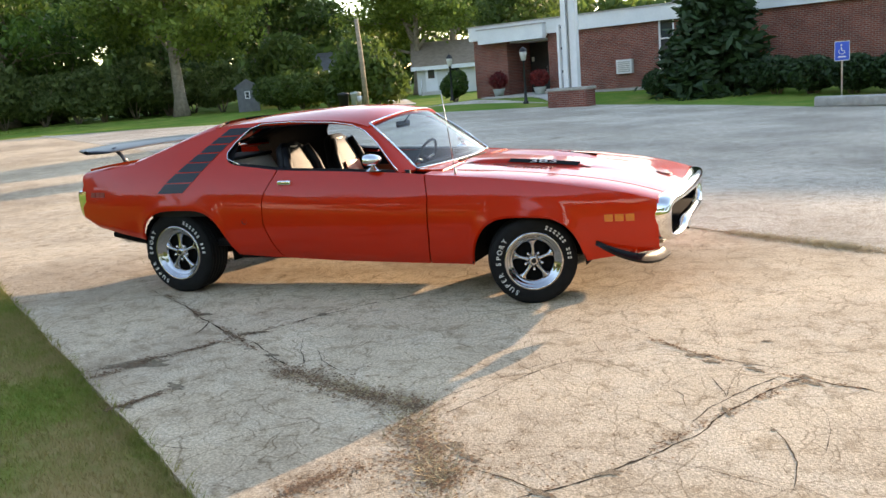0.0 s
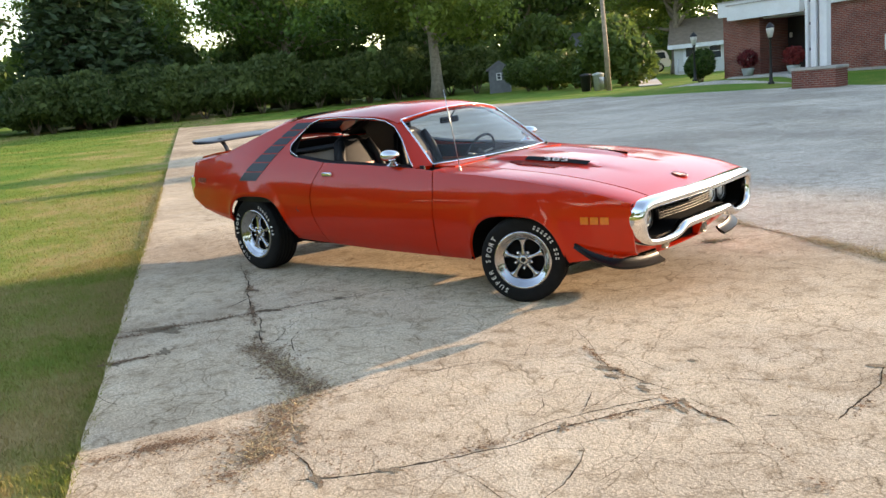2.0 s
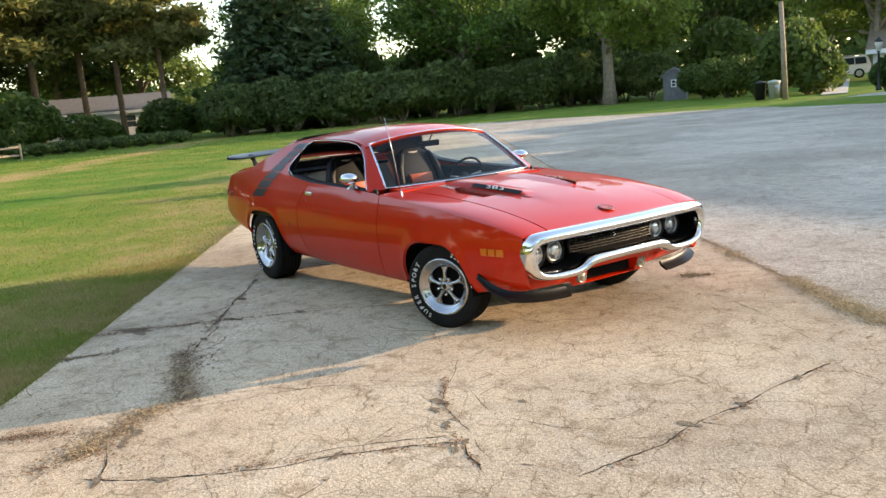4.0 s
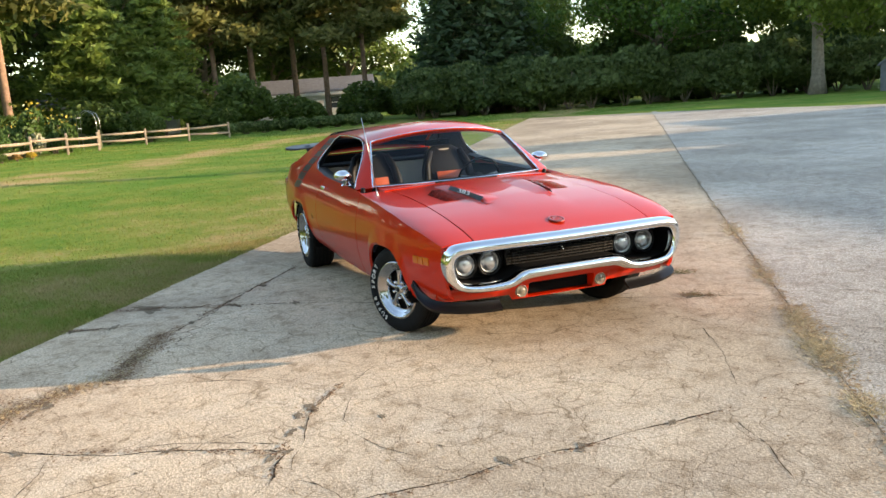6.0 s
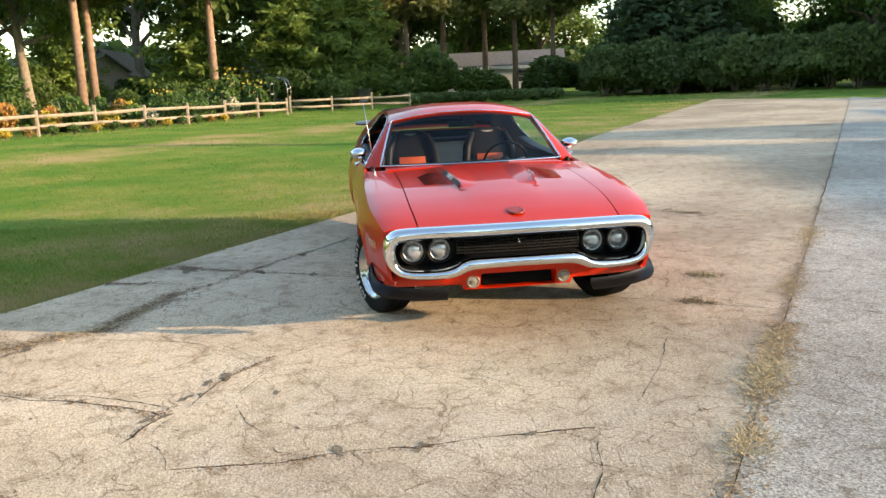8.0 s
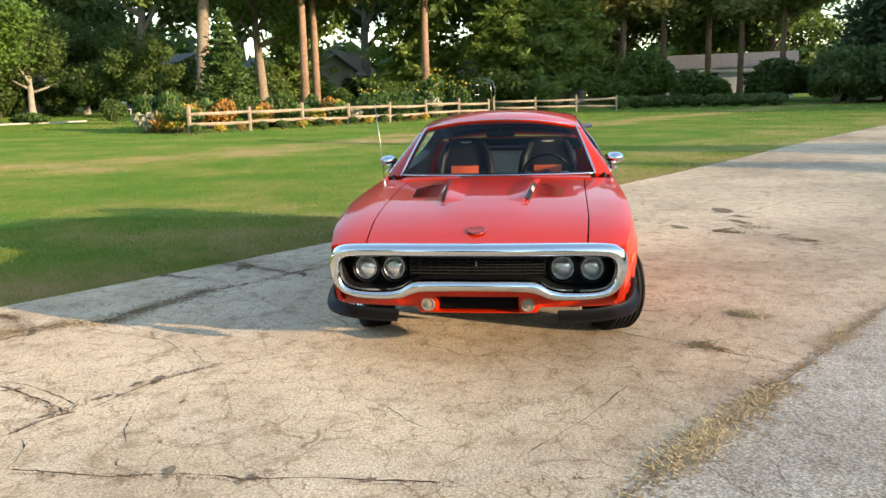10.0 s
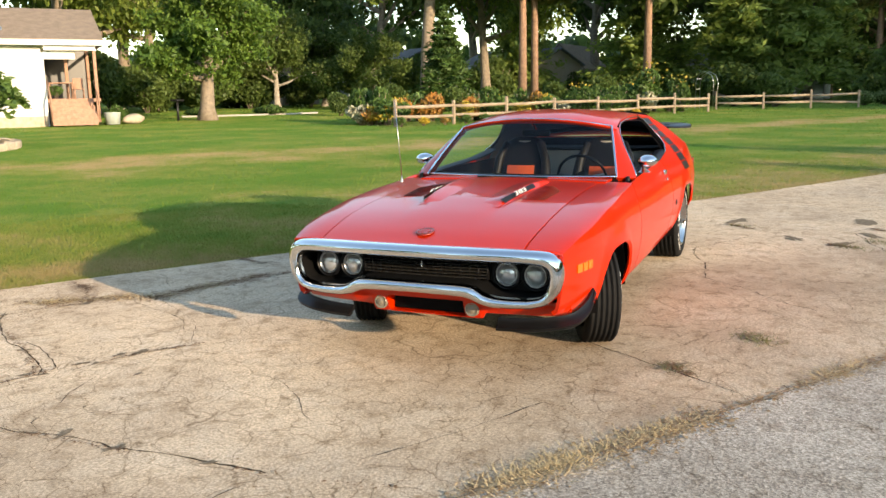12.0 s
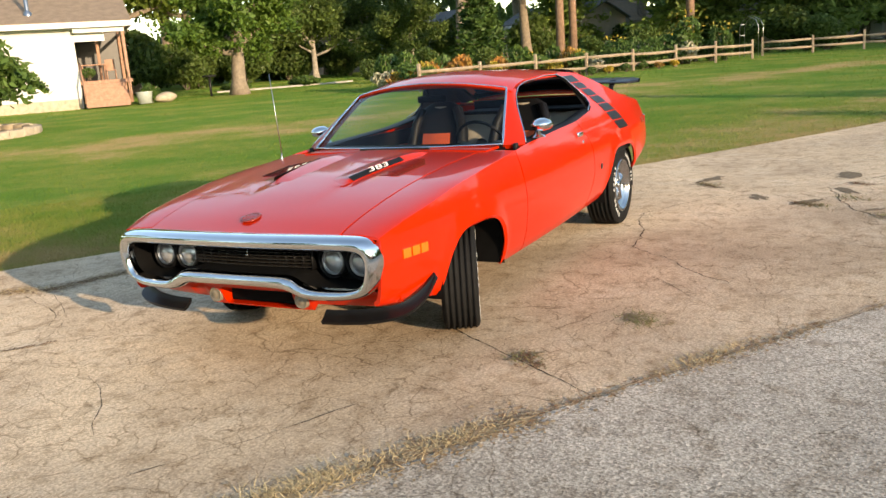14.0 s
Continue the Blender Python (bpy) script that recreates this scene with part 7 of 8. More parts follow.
# small white house with steps, behind the hall
wh = house("small white house with a grey-brown hipped roof", -25.0, 53.7, 0.915, 0.403, 9, 7, 2.25, 1.7, M_SIDING, M_SHINGLE, "x", ((2.9, 0.9, 0.9, 1.1),), 0.44)
part("entry_door", box_bm(0.65, 1.55, -0.05, -0.003, 0.25, 2.2, 0.01), M_FASCIA, wh, "white door with glazing", smooth=False)
part("door_glass", box_bm(0.85, 1.35, -0.062, -0.052, 1.2, 1.95), M_PANE, wh, smooth=False)
boxes("step", [(0.3, 1.9, -1.2, -0.06, -0.2, 0.2), (0.3, 1.9, -1.5, -1.2, -0.2, 0.03)], M_PATH, wh)
for x in (0.3, 1.9):
    part("hand_rail", tube_bm([(x, -1.45, 0.0), (x, -1.45, 0.85), (x, -0.1, 1.1), (x, -0.1, 0.2)], 0.03, 6), M_FASCIA, wh)
house("far bungalow with grey roof and white gable trim", -42.6, 58.3, 0.80, 0.60, 8.0, 7, 2.6, 1.5, M_SIDING, M_SHINGLEGREY, "x", ((1.6, 0.8, 1.0, 0.9), (5.5, 0.8, 1.4, 1.0)), 0.65, (0.6, 2.6, 4.5))
gs = thing("garden_shed", "small grey garden shed under the trees", "shed")
local(gs, -33.05, 41.8, 0.81, 0.585, 0.40)
gable_walls(gs, 0, 1.45, 0, 2.2, -0.2, 1.65, 2.1, M_GREYBOARD, "y")
gable_roof(gs, 0, 1.45, 0, 2.2, 1.65, 2.1, M_SHINGLEGREY, "y", 0.15)
window(gs, 0.7, 0, 0.9, 0.35, 0.5)
pole = thing("utility_pole", "leaning weathered wooden utility pole", "pole", at=(-18.95, 34.3, 0.24))
part("shaft", tube_bm([(0, 0, -0.2), (-0.08, 0.05, 2.4), (-0.2, 0.1, 4.75)], [0.15, 0.13, 0.11], 10), M_WOOD, pole)
part("meter_box", box_bm(-0.42, -0.12, -0.28, -0.1, 0.1, 0.75, 0.02), M_STEEL, pole)
for k, (x, y) in enumerate(((-19.7, 34.5), (-20.3, 34.2))):
    bn = thing("refuse_bin", "dark wheeled refuse bin beside the pole", "bin", "bins", at=(x, y, terrain(x, y)))
    part("body", lathe_bm([(0, 0), (0.24, 0), (0.3, 0.8), (0.33, 0.82), (0.31, 0.9), (0, 0.96)], 8, "z"), M_POST if k else M_TERRA, bn)


def build_suv():
    v = thing("white_suv", "white sport utility vehicle parked on the far driveway", "car")
    local(v, -32.2, 62.0, -0.87, -0.49, terrain(-32.2, 62.0) + 0.02)
    prof = [(-2.3, 0.45), (-2.35, 0.9), (-2.25, 1.0), (-2.05, 1.62), (-1.8, 1.75), (0.1, 1.76), (0.4, 1.68), (1.05, 1.08), (2.05, 0.98), (2.3, 0.82), (2.32, 0.5), (2.2, 0.38), (-2.2, 0.38)]
    bm = bmesh.new()
    rows = []
    for y, k in ((-0.93, 0.0), (-0.96, 0.5), (0.96, 0.5), (0.93, 0.0)):
        rows.append([bm.verts.new((x, y * (0.82 if z > 1.3 else 1.0), z)) for x, z in prof])
    n = len(prof)
    for a, b in zip(rows, rows[1:]):
        for k in range(n):
            bm.faces.new((a[k], a[(k + 1) % n], b[(k + 1) % n], b[k]))
    bm.faces.new(rows[0])
    bm.faces.new(rows[-1][::-1])
    bmesh.ops.recalc_face_normals(bm, faces=bm.faces)
    part("body", bm, M_CARWHITE, v, smooth=False)
    for s in (-1, 1):
        y = 0.90 * s
        for a, b, c, d in ((-1.95, -1.15, -1.1, -1.85), (-1.05, -0.2, -0.15, -1.05), (-0.1, 0.72, 0.28, -0.1)):
            g = bmesh.new()
            q = [g.verts.new((a, 0.955 * s, 1.1)), g.verts.new((b, 0.955 * s, 1.1)), g.verts.new((c, 0.80 * s, 1.62)), g.verts.new((d, 0.80 * s, 1.62))]
            g.faces.new(q)
            thicken(part("side_window", g, M_PANE, v, smooth=False), 0.02, 0)
        for x in (-1.4, 1.45):
            wv = lathe_bm([(0.0, 0.1), (0.2, 0.11), (0.24, 0.12), (0.37, 0.12), (0.38, 0.05), (0.38, -0.1), (0.0, -0.1)], 24)
            bmesh.ops.translate(wv, vec=(x, 0.87 * s, 0.38), verts=wv.verts)
            wh_ = part("wheel", wv, M_RUBBER, v)
            rm = lathe_bm([(0.0, 0.125 * s), (0.22, 0.122 * s), (0.24, 0.12 * s)], 16)
            bmesh.ops.translate(rm, vec=(x, 0.87 * s, 0.38), verts=rm.verts)
            part("rim", rm, M_STEEL, wh_)
        part("headlight", box_bm(2.1, 2.26, min(0.6 * s, 0.88 * s), max(0.6 * s, 0.88 * s), 0.82, 0.95, 0.02), M_LENS, v)
        part("roof_rail", tube_bm([(-1.8, 0.68 * s, 1.78), (-1.6, 0.68 * s, 1.83), (-0.2, 0.68 * s, 1.83), (0.0, 0.68 * s, 1.78)], 0.025, 6), M_STEEL, v)


build_suv()
ground_sheet("side_lane", lambda u, v: (-18.4 - 14.1 * u + 1.0 * v, 36.5 + 25 * u + 0.7 * v), 12, 3, M_PATH, 0.03, "pale gravel lane past the pole", "lane", 0.04)
house("low dark house roof behind the hedge", -70.5, 32.0, 0.25, 0.97, 9, 8, 3.2, 1.6, M_TANSIDE, M_SHINGLEGREY, "x", (), 0.2)

# ---- far gardens ----
fh = house("white bungalow with blue-grey roof beyond the gardens", -86.5, 11.8, 0.24, 0.97, 12.5, 8, 2.6, 1.5, M_SIDING, M_SHINGLEGREY, "x", ((2.2, 0.8, 1.3, 1.2), (4.8, 0.2, 0.9, 2.0), (8.2, 0.7, 1.6, 1.3), (11.2, 0.8, 1.2, 1.2)), 1.5)
sh = house("small white shed with gabled roof", -72.6, -1.0, 0.12, 0.99, 3.4, 5, 1.75, 0.9, M_SIDING, M_SHINGLEGREY, "y", ((1.0, 0.6, 0.5, 0.6),), 1.5)
house("white house with long window row", -79.0, -9.5, 0.18, 0.98, 7, 8, 2.4, 1.3, M_SIDING, M_SHINGLEGREY, "x", tuple((1.0 + 0.85 * k, 0.9, 0.7, 1.1) for k in range(6)), 1.8)
house("tan two-storey house gable among the trees", -88.0, -27.5, 0.10, 0.99, 5.4, 8, 3.2, 2.5, M_TANSIDE, M_SHINGLE, "y", ((1.4, 1.0, 0.7, 1.1), (3.8, 1.0, 0.7, 1.1)), 1.6)
house("blue-grey house behind the trees", -67.0, -41.5, 0.45, 0.89, 9, 8, 2.8, 1.6, M_BLUESIDE, M_SHINGLEGREY, "x", ((1.8, 0.8, 1.0, 1.2), (4.6, 0.8, 1.0, 1.2), (7.2, 0.8, 1.0, 1.2)), 1.7)
house("pale house with porch behind the garden", -79.5, -33.5, 0.30, 0.95, 10, 8, 2.9, 1.5, M_TANSIDE, M_SHINGLEGREY, "x", ((1.5, 0.8, 1.2, 1.2), (4.0, 0.8, 1.2, 1.2), (7.0, 0.2, 1.0, 2.0)), 2.0)
house("brown cottage at the end of the lawn", -66.0, -55.0, 0.55, 0.83, 9, 7, 2.4, 1.5, M_TANSIDE, M_SHINGLE, "x", ((2.0, 0.8, 1.0, 1.0), (6.0, 0.8, 1.0, 1.0)), 1.2)


def rail_fence(label, pts, group):
    """Split-rail fence: posts with two rails between them, along the given places."""
    for k, (x, y) in enumerate(pts):
        z = terrain(x, y)
        fr = random.Random(k)
        fe = thing("fence", label, "fence", group, at=(x, y, z))
        h = 1.0 + fr.uniform(-0.06, 0.08)
        part("post", box_bm(-0.075, 0.075, -0.06, 0.06, -0.2, h, 0.02), M_WOOD, fe)
        if k < len(pts) - 1:
            dx, dy = pts[k + 1][0] - x, pts[k + 1][1] - y
            dz = terrain(*pts[k + 1]) - z
            for zz in (0.33, 0.76):
                a, b = fr.uniform(-0.05, 0.05), fr.uniform(-0.05, 0.05)
                part("rail", tube_bm([(0, 0, zz + a), (dx * 0.5, dy * 0.5, zz + dz * 0.5 + (a + b) / 2 - 0.02), (dx, dy, zz + dz + b)], [0.05, 0.062, 0.05], 6, flat=1.3), M_WOOD, fe)


row = [(-24.3 - 2.66 * k, -13.6 + 1.43 * k) for k in range(8)]
rail_fence("weathered split-rail garden fence", row, "split-rail fence")
rail_fence("weathered split-rail fence by the far garden", [(-47.2 - 0.9 * k, -3.6 + 2.6 * k) for k in range(4)], "far split-rail fence")
flo = random.Random(8)
bed_mats = [M_SHRUB, M_YELLOW, M_SHRUB, M_ORANGE, M_SHRUB, M_PALE, M_YELLOW, M_SHRUB]
bases = [plant(shrub("flower_clump", 20 + k, 0.8, 0.7, 1.1 if m is M_SHRUB else 0.9, 700, 0.13, m, "clump of " + n + " in the fenced garden", "flowers", 0.3), -25.5, -14.6 - 0.4 * k) for k, (m, n) in enumerate(((M_SHRUB, "leafy green stems"), (M_YELLOW, "yellow flowers"), (M_ORANGE, "orange flowers"), (M_PALE, "pale flowers")))]
for k in range(64):
    f = flo.random()
    b = flo.choice([0, 0, 0, 1, 2, 3, 1, 0]) if f < 0.55 else flo.choice([0, 0, 0, 0, 3])
    off = flo.uniform(0.5, 4.0)
    x, y = -24.6 - 18.4 * f - off * 0.45, -13.9 + 9.8 * f - off * 0.9
    replant(bases[b], x, y, flo.uniform(0, 360), flo.uniform(0.6, 1.15), flo.uniform(0.8, 1.6))
for k in range(14):
    f = k / 14
    replant(bases[1 if k % 4 == 1 else (2 if k % 5 == 2 else 0)], -24.2 - 14 * f, -13.3 + 7.4 * f, 70 * k, 0.36, 0.36)
sunf = plant(shrub("sunflowers", 30, 0.9, 0.9, 2.6, 1100, 0.17, M_SHRUB, "tall sunflower clump by the fence", "flowers", 0.35), -41.0, -6.6)
rnd9 = np.random.default_rng(9)
sh_pts = np.stack([rnd9.normal(0, 0.45, 60), rnd9.normal(0, 0.45, 60), rnd9.uniform(1.4, 2.8, 60)], 1)
sfo = new("flower_heads", leaf_mesh("flower_heads", sh_pts, 0.2, M_YELLOW, rnd9, 0, 1.0))
sfo.parent = sunf
tagged(sfo, kind="stuff")
for x, y, s in ((-45.0, -5.5, 0.75), (-42.5, -8.0, 0.6), (-38.0, -9.6, 0.6)):
    replant(sunf, x, y, 90, s, s)
vine = plant(shrub("garden_shrub", 31, 1.5, 1.4, 2.2, 2600, 0.18, M_LEAFDARK, "dark leafy shrub by the far fence", lumpy=0.25), -53.8, -0.6)
for x, y, s in ((-46.5, -11, 0.9), (-43.5, -12.5, 0.8), (-49, -9, 1.0), (-52, -12, 1.0), (-58, -6, 1.1), (-60, 5, 0.9), (-38, -16.5, 0.7), (-40, -21.5, 0.8), (-36, -23, 0.6)):
    replant(vine, x, y, s * 500, s)
under = plant(shrub("understorey_bush", 35, 3.0, 2.6, 4.2, 3400, 0.30, M_LEAFDARK, "dark understorey bush below the trees", lumpy=0.35), -62, -30)
ur = random.Random(17)
for k in range(46):
    f = k / 45
    a = math.radians(-64 - 0) * (1 - f) + math.radians(38) * f
    rr = ur.uniform(64, 72) if k % 2 else ur.uniform(82, 92)
    x, y = -rr * math.cos(a) * 1.02, rr * math.sin(a)
    if -90 < x < -76 and 8 < y < 26 or (-72 < x < -62 and -22 < y < -10 and rr < 70) or (-75 < x < -69 and -5 < y < 3):
        continue
    replant(under, x, y, ur.uniform(0, 360), ur.uniform(0.7, 1.2), ur.uniform(0.6, 1.1))
for x, y, s in ((-31, -40, 0.8), (-35, -42, 0.9), (-40, -41, 0.7), (-45, -40, 0.8), (-27.5, -37.5, 0.6), (-47.5, -42.5, 0.75), (-50.5, -40.0, 0.7), (-43.5, -43.0, 0.8), (-29.5, 41.5, 0.5), (-27.4, 41.0, 0.55), (-25.2, 40.8, 0.55), (-23.0, 40.2, 0.75), (-21.2, 39.8, 0.95), (-45, 46, 1.3), (-50, 42, 1.4), (-56, 38, 1.4), (-61, 33, 1.4), (-35, 50, 1.2), (-38, 55, 1.0), (-46, 48, 1.1), (-55, 44, 1.1), (-20, 62, 1.0), (-48, 66, 1.2)):
    replant(under, x, y, s * 700, s)
# closed woodland far behind everything
wr = np.random.default_rng(77)
ang = wr.uniform(-math.pi, math.pi, 42000)
rad = wr.uniform(112, 128, 42000)
hgt = 13.5 * wr.uniform(0, 1, 42000) ** 0.9 * (0.75 + 0.25 * np.sin(ang * 19) * np.sin(ang * 7 + 1))
woods = tagged(new("far_woods", leaf_mesh("far_woods", np.stack([np.cos(ang) * rad - 10, np.sin(ang) * rad + 5, hgt], 1), 1.5, M_LEAFDARK, wr)), "dense dark woodland far behind the houses", "woods", kind="stuff")
low = plant(shrub("low_hedge", 32, 1.5, 0.8, 0.95, 1500, 0.14, M_HEDGE, "low hedge along the far lawn edge", "hedge", 0.2), -55.1, 4.7)
for k in range(1, 9):
    replant(low, -55.1 + 0.15 * k, 4.7 + 1.3 * k, 40 * k, 1.0)
for k in range(9):
    replant(low, -54.6, -11 + 1.3 * k, 55 * k, 0.8)
trellis = thing("garden_arch", "thin white garden arch over the far gate", "arch")
local(trellis, -46.4, -4.6, 0.3, 0.95, terrain(-46.4, -4.6))
for y in (-0.3, 0.3):
    part("hoop", tube_bm([(0, y, 0), (0, y, 1.6), (0.15, y, 2.0), (0.55, y, 2.2), (0.95, y, 2.0), (1.1, y, 1.6), (1.1, y, 0)], 0.016, 6), M_STEEL, trellis)
for z in (0.6, 1.2, 1.8):
    part("rung", tube_bm([(0.02, -0.3, z), (0.02, 0.3, z)], 0.015, 5), M_FASCIA, trellis)


# ---- cottage with porch ----
def build_cottage():
    h = thing("cottage", "white cottage with brown shingle roof and an open corner porch", "house")
    local(h, -23.15, -28.05, 0.79, -0.613, 0.22)
    g = terrain(-20, -31)
    boxes("wall", [(2.2, 15, -0.8, -0.5, g - 0.3, 3.95), (2.2, 2.5, -7, -0.8, g - 0.3, 3.95)], M_SIDING, h)
    # back wall coloured near black: the deep porch's shade is painted in
    boxes("porch_back_shade", [(-0.1, 2.2, -5.0, -4.8, g - 0.3, 3.95)], M_DOOR_SHADE, h)
    boxes("foundation", [(2.25, 15, -0.495, -0.46, g - 0.3, g + 0.22)], M_STONE, h)
    bm = bmesh.new()
    for d0, z0, d1, z1 in ((0.05, 4.08, -3.6, 5.72), (-7.3, 4.08, -3.6, 5.72)):
        v = [bm.verts.new(p) for p in ((-0.3, d0, z0), (15, d0, z0), (15, d1, z1), (-0.3, d1, z1))]
        w = [bm.verts.new(p.co + Vector((0, 0, 0.13))) for p in v]
        bm.faces.new(v)
        bm.faces.new(w[::-1])
        for k in range(4):
            bm.faces.new((v[k], w[k], w[(k + 1) % 4], v[(k + 1) % 4]))
    bmesh.ops.recalc_face_normals(bm, faces=bm.faces)
    part("roof", bm, M_SHINGLE, h, "brown shingle roof", smooth=False)
    boxes("gutter", [(-0.3, 15, 0.06, 0.17, 3.93, 4.16)], M_FASCIA, h)
    boxes("soffit", [(-0.2, 15, -0.5, 0.05, 3.97, 4.02)], M_FASCIA, h)
    boxes("porch_beam", [(0.05, 2.2, -0.25, -0.1, 3.72, 3.96), (0.9, 2.2, -0.55, -0.5, 3.35, 3.72)], M_FASCIA, h)
    boxes("porch_floor", [(-0.1, 2.2, -4.8, -0.9, 1.45, 1.6)], M_WOODRED, h)
    for k in range(5):
        boxes("step", [(0.25, 2.12, -0.9 + 0.29 * k, -0.61 + 0.29 * k, g - 0.2, 1.44 - 0.17 * k)], M_WOODRED, h)
    for x, d in ((0.12, -0.2), (1.15, -2.4), (-0.05, -4.7)):
        part("porch_post", box_bm(x - 0.07, x + 0.07, d - 0.07, d + 0.07, g - 0.1, 3.95, 0.01), M_WOODRED, h)
    for x in (0.16, 2.13):
        part("stair_rail", tube_bm([(x, -0.85, 2.4), (x, 0.45, 1.55), (x, 0.5, g)], 0.045, 6), M_WOODRED, h)
    boxes("gable_board", [(-0.36, -0.3, -7.3, 0.1, 3.95, 4.1)], M_FASCIA, h)
    part("roof_vent", lathe_bm([(0.19, 4.5), (0.19, 4.72), (0.11, 4.8), (0.09, 4.85), (0.09, 6.4), (0.0, 6.4)], 14, "z"), M_STEEL, h).location = (3.9, -0.95, 0)
    # porch furniture
    tb = thing("porch_table", "small wooden table on the porch", "table")
    local(tb, -23.15 + 0.79 * 1.5 + 0.613 * -1.9, -28.05 - 0.613 * 1.5 + 0.79 * -1.9, 0.79, -0.613, 1.82)
    part("tabletop", box_bm(-0.55, 0.55, -0.35, 0.35, 0.70, 0.75, 0.01), M_WOODRED, tb)
    for a in (-0.48, 0.48):
        for b in (-0.28, 0.28):
            part("leg", box_bm(a - 0.03, a + 0.03, b - 0.03, b + 0.03, 0, 0.70), M_WOODRED, tb)
    ch = thing("porch_chair", "wooden slat chair on the porch", "chair")
    local(ch, -23.15 + 0.79 * 0.75 + 0.613 * -1.6, -28.05 - 0.613 * 0.75 + 0.79 * -1.6, 0.79, -0.613, 1.82)
    part("seat", box_bm(-0.22, 0.22, -0.22, 0.22, 0.42, 0.46, 0.01), M_WOODRED, ch)
    part("backrest", box_bm(-0.22, 0.22, -0.24, -0.2, 0.46, 0.95, 0.01), M_WOODRED, ch)
    for a in (-0.19, 0.19):
        for b in (-0.19, 0.19):
            part("leg", box_bm(a - 0.02, a + 0.02, b - 0.02, b + 0.02, 0, 0.42), M_WOODRED, ch)
    return h


build_cottage()
for k, (x, y, s) in enumerate(((-22.55, -30.15, 0.5),)):
    replant(bases[0], x, y, 0, s, s, 1.30)
pt = thing("planter", "pale round planter by the porch steps", "planter", at=(-23.6, -27.9, terrain(-23.6, -27.9)))
part("tub", lathe_bm([(0, 0), (0.3, 0), (0.36, 0.5), (0.39, 0.55), (0.33, 0.55), (0, 0.5)], 18, "z"), M_TERRA, pt)
plant(shrub("lily_clump", 33, 0.8, 0.8, 1.2, 1200, 0.2, M_SHRUB, "strappy green plants by the porch", lumpy=0.3), -24.4, -28.4, 0, 0.8)
rk = thing("boulder", "pale garden boulder on the lawn", "rock", at=(-25.0, -28.0, terrain(-25.0, -28.0)))
bm = bmesh.new()
bmesh.ops.create_icosphere(bm, subdivisions=3, radius=0.42)
for v in bm.verts:
    v.co *= 1 + 0.25 * noise.noise(v.co * 2.2)
    v.co.z = v.co.z * 0.6 + 0.2
    v.co.x *= 1.4
part("stone", bm, M_STONE, rk)
bt = thing("bird_table", "dark wooden bird table on the lawn", "bird table", at=(-28.6, -28.4, terrain(-28.6, -28.4)))
part("stem", tube_bm([(0, 0, -0.1), (0, 0, 0.95)], 0.06, 8), M_POST, bt)
part("tray", box_bm(-0.28, 0.28, -0.24, 0.24, 0.95, 1.05, 0.02), M_POST, bt)
gb = plant(shrub("bed_plants", 34, 2.6, 0.8, 0.5, 1500, 0.16, M_SHRUB, "low green planting in a kerbed flower bed", "flowers", 0.3), -37.5, -29.0)
gb.rotation_euler.z = radians(50)
replant(gb, -34.2, -31.6, 55, 0.9)
ground_sheet("bed_kerb", lambda u, v: (-32.6 - 7.2 * u + 0.15 * v, -31.6 + 4.6 * u + 0.15 * v + 0.6 * math.sin(u * 3.1)), 16, 1, M_KERB, 0.06, "thin pale kerb along the flower bed", "kerb", 0.1)
for k, (x, y, rz) in enumerate(((-55.8, -34.3, 40), (-54.8, -33.6, 200), (-52.6, -31.3, 90))):
    gc = thing("garden_chair", "white garden chair on the lawn", "chair", "garden chairs", at=(x, y, terrain(x, y)), rz=rz)
    part("seat", box_bm(-0.3, 0.3, -0.3, 0.3, 0.4, 0.45, 0.01), M_FASCIA, gc)
    part("backrest", box_bm(-0.3, 0.3, -0.33, -0.28, 0.45, 1.0, 0.01), M_FASCIA, gc)
    for a in (-0.26, 0.26):
        for b in (-0.26, 0.26):
            part("leg", box_bm(a - 0.03, a + 0.03, b - 0.03, b + 0.03, 0, 0.4), M_FASCIA, gc)
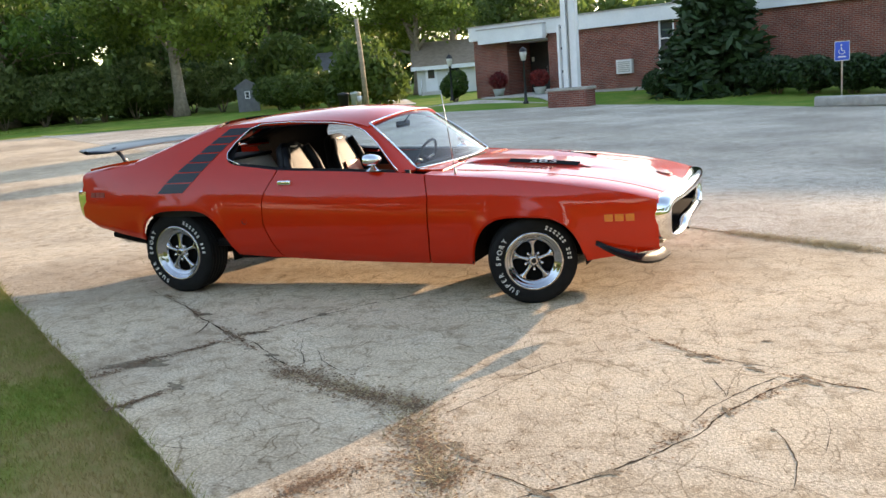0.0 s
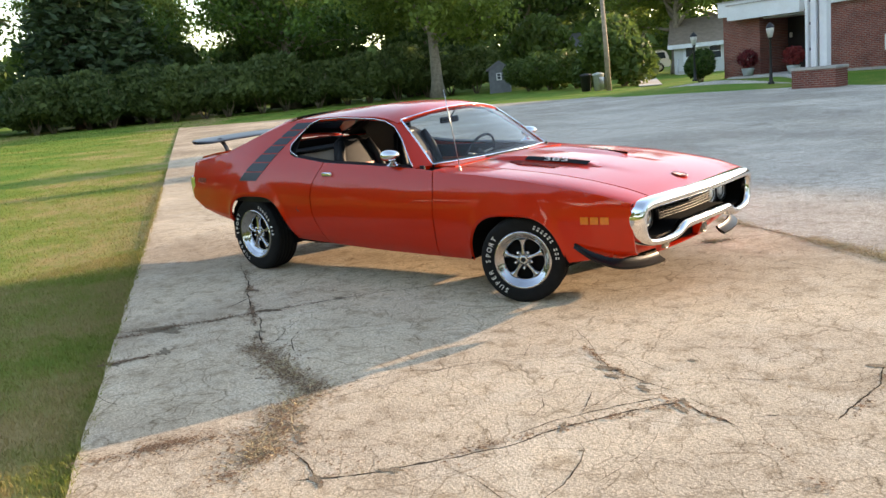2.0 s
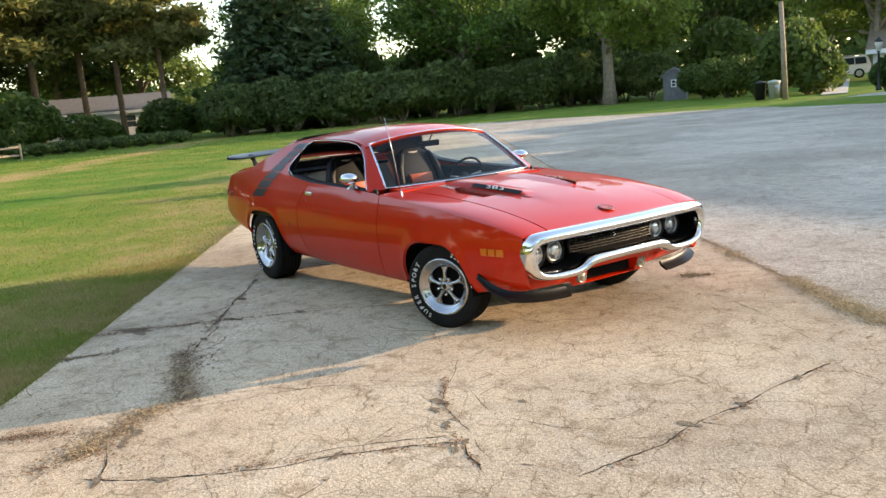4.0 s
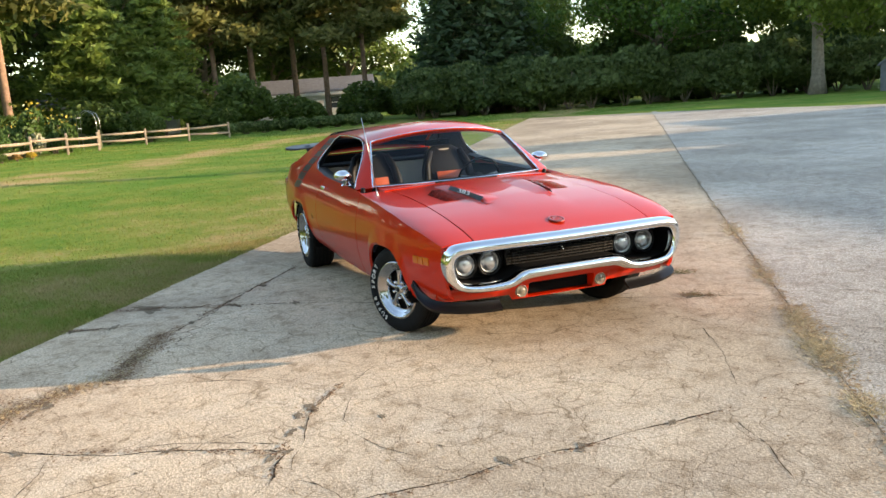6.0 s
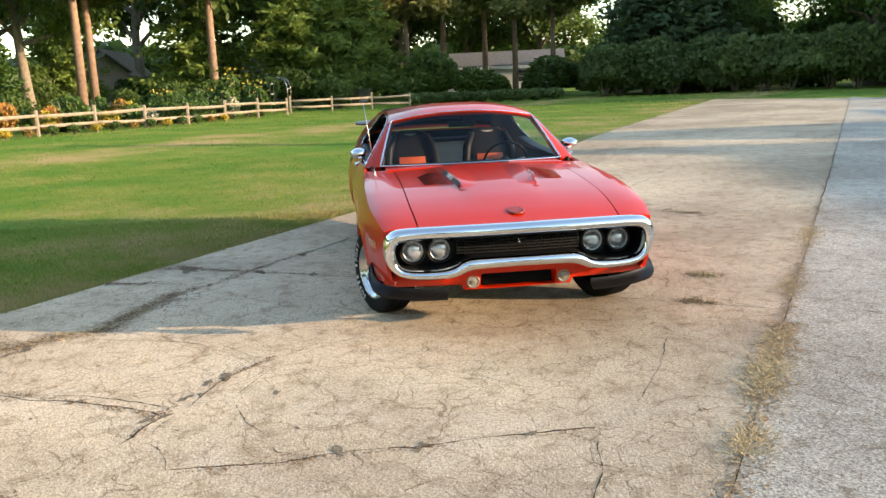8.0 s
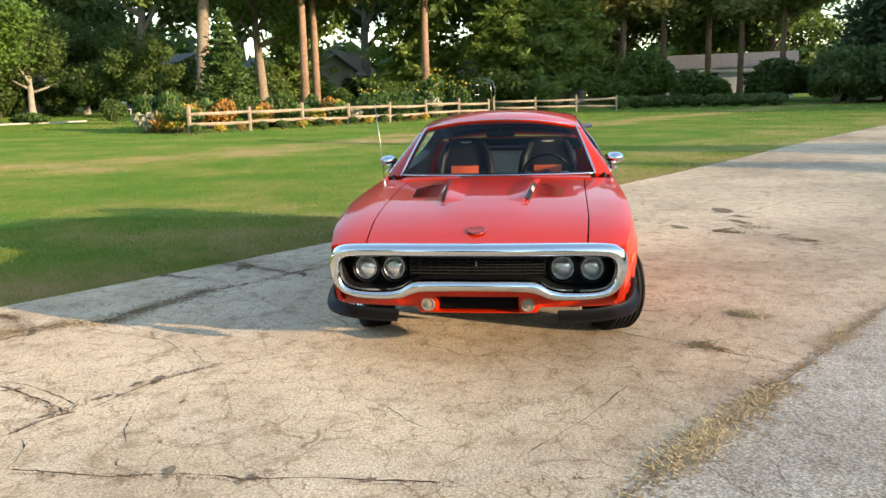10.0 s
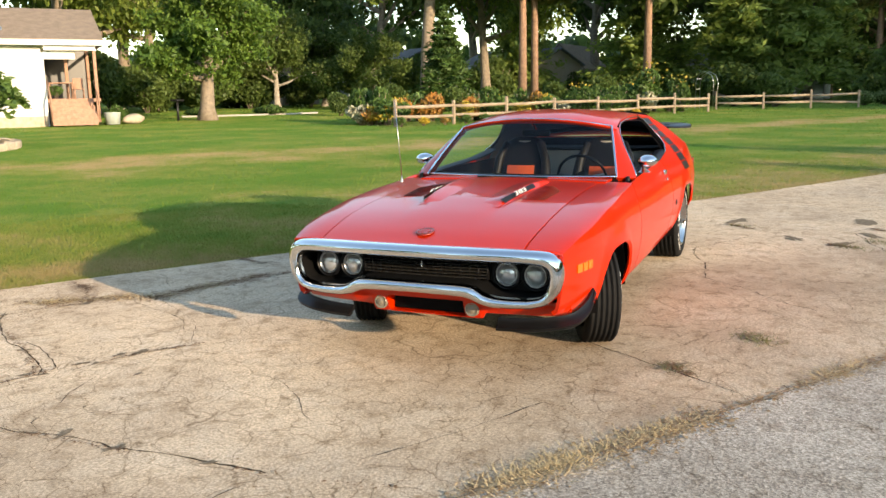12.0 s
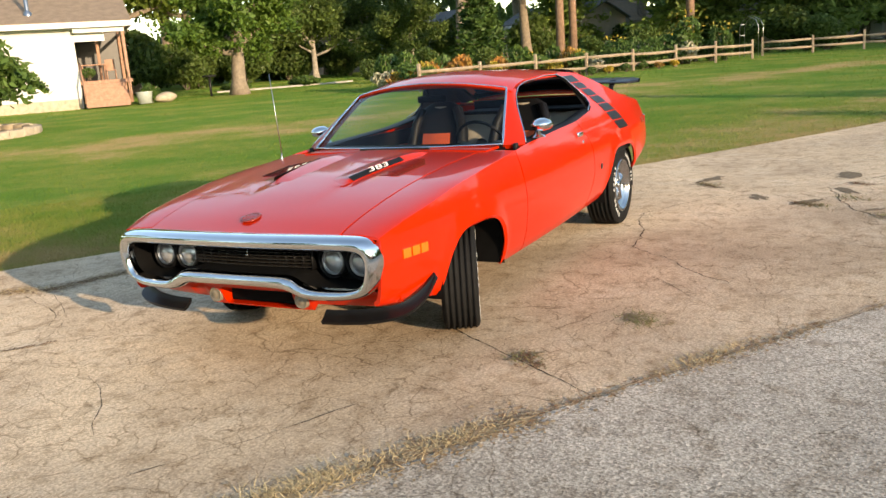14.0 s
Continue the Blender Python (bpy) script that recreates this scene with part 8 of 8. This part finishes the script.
# big-leaved shrub in a stone-edged bed
def sumac(x, y):
    rnd = np.random.default_rng(41)
    ob = thing("sumac_bush", "large bush with long drooping compound leaves", "shrub", at=(x, y, terrain(x, y)))
    bm = bmesh.new()
    cen = []
    for k in range(46):
        a = k * 2.399
        r = 1.9 * math.sqrt((k + 0.5) / 46)
        h = 2.7 * (1 - 0.45 * (r / 1.9) ** 2) * rnd.uniform(0.55, 1.05)
        stem = [(0.2 * math.cos(a), 0.2 * math.sin(a), 0), (r * 0.6 * math.cos(a), r * 0.6 * math.sin(a), h * 0.6), (r * math.cos(a), r * math.sin(a), h)]
        tube_bm(stem, [0.035, 0.025, 0.01], 5, bm)
        for q in range(9):
            b = rnd.uniform(0, 6.28)
            L = rnd.uniform(0.35, 0.65)
            u = np.linspace(0.15, 1, 8)
            c = np.stack([stem[2][0] + np.cos(b) * L * u, stem[2][1] + np.sin(b) * L * u, stem[2][2] + 0.15 * np.sin(u * 2.5) - 0.22 * u ** 2 - 0.3 * q / 9], 1)
            cen.append(np.repeat(c, 2, axis=0) + rnd.normal(0, 0.04, (16, 3)))
    part("stem", bm, M_BARK, ob)
    lv = new("foliage", leaf_mesh("foliage", np.concatenate(cen), 0.13, M_SHRUB, rnd, 0.4, 2.0))
    lv.parent = ob
    return ob


sumac(-9.7, -20.8).scale = (1.15, 1.15, 1.2)
sumac(-7.9, -22.6).scale = (1.2, 1.2, 1.3)
sr = random.Random(2)
for k in range(18):
    a = 0.2 + k * 0.2
    x, y = -9.0 + 2.7 * math.cos(a + 0.4), -21.0 + 2.8 * math.sin(a + 0.4)
    stn = thing("edging_stone", "flat tan stone edging the shrub bed", "stone", "bed edging stones", at=(x, y, terrain(x, y)), rz=math.degrees(a + 0.4) + 90)
    b = box_bm(-0.32, 0.32, -0.15, 0.15, -0.05, 0.17, 0.04)
    for v in b.verts:
        v.co += Vector((sr.uniform(-1, 1), sr.uniform(-1, 1), sr.uniform(-1, 1))) * 0.02
    part("stone", b, M_STONE, stn)
ground_sheet("mulch_bed", lambda u, v: (-9.0 + 2.6 * u * math.cos(6.2832 * v), -21.0 + 2.7 * u * math.sin(6.2832 * v)), 6, 24, M_MULCH, 0.012, "brown mulch in the shrub bed", "flower bed")

build_car()
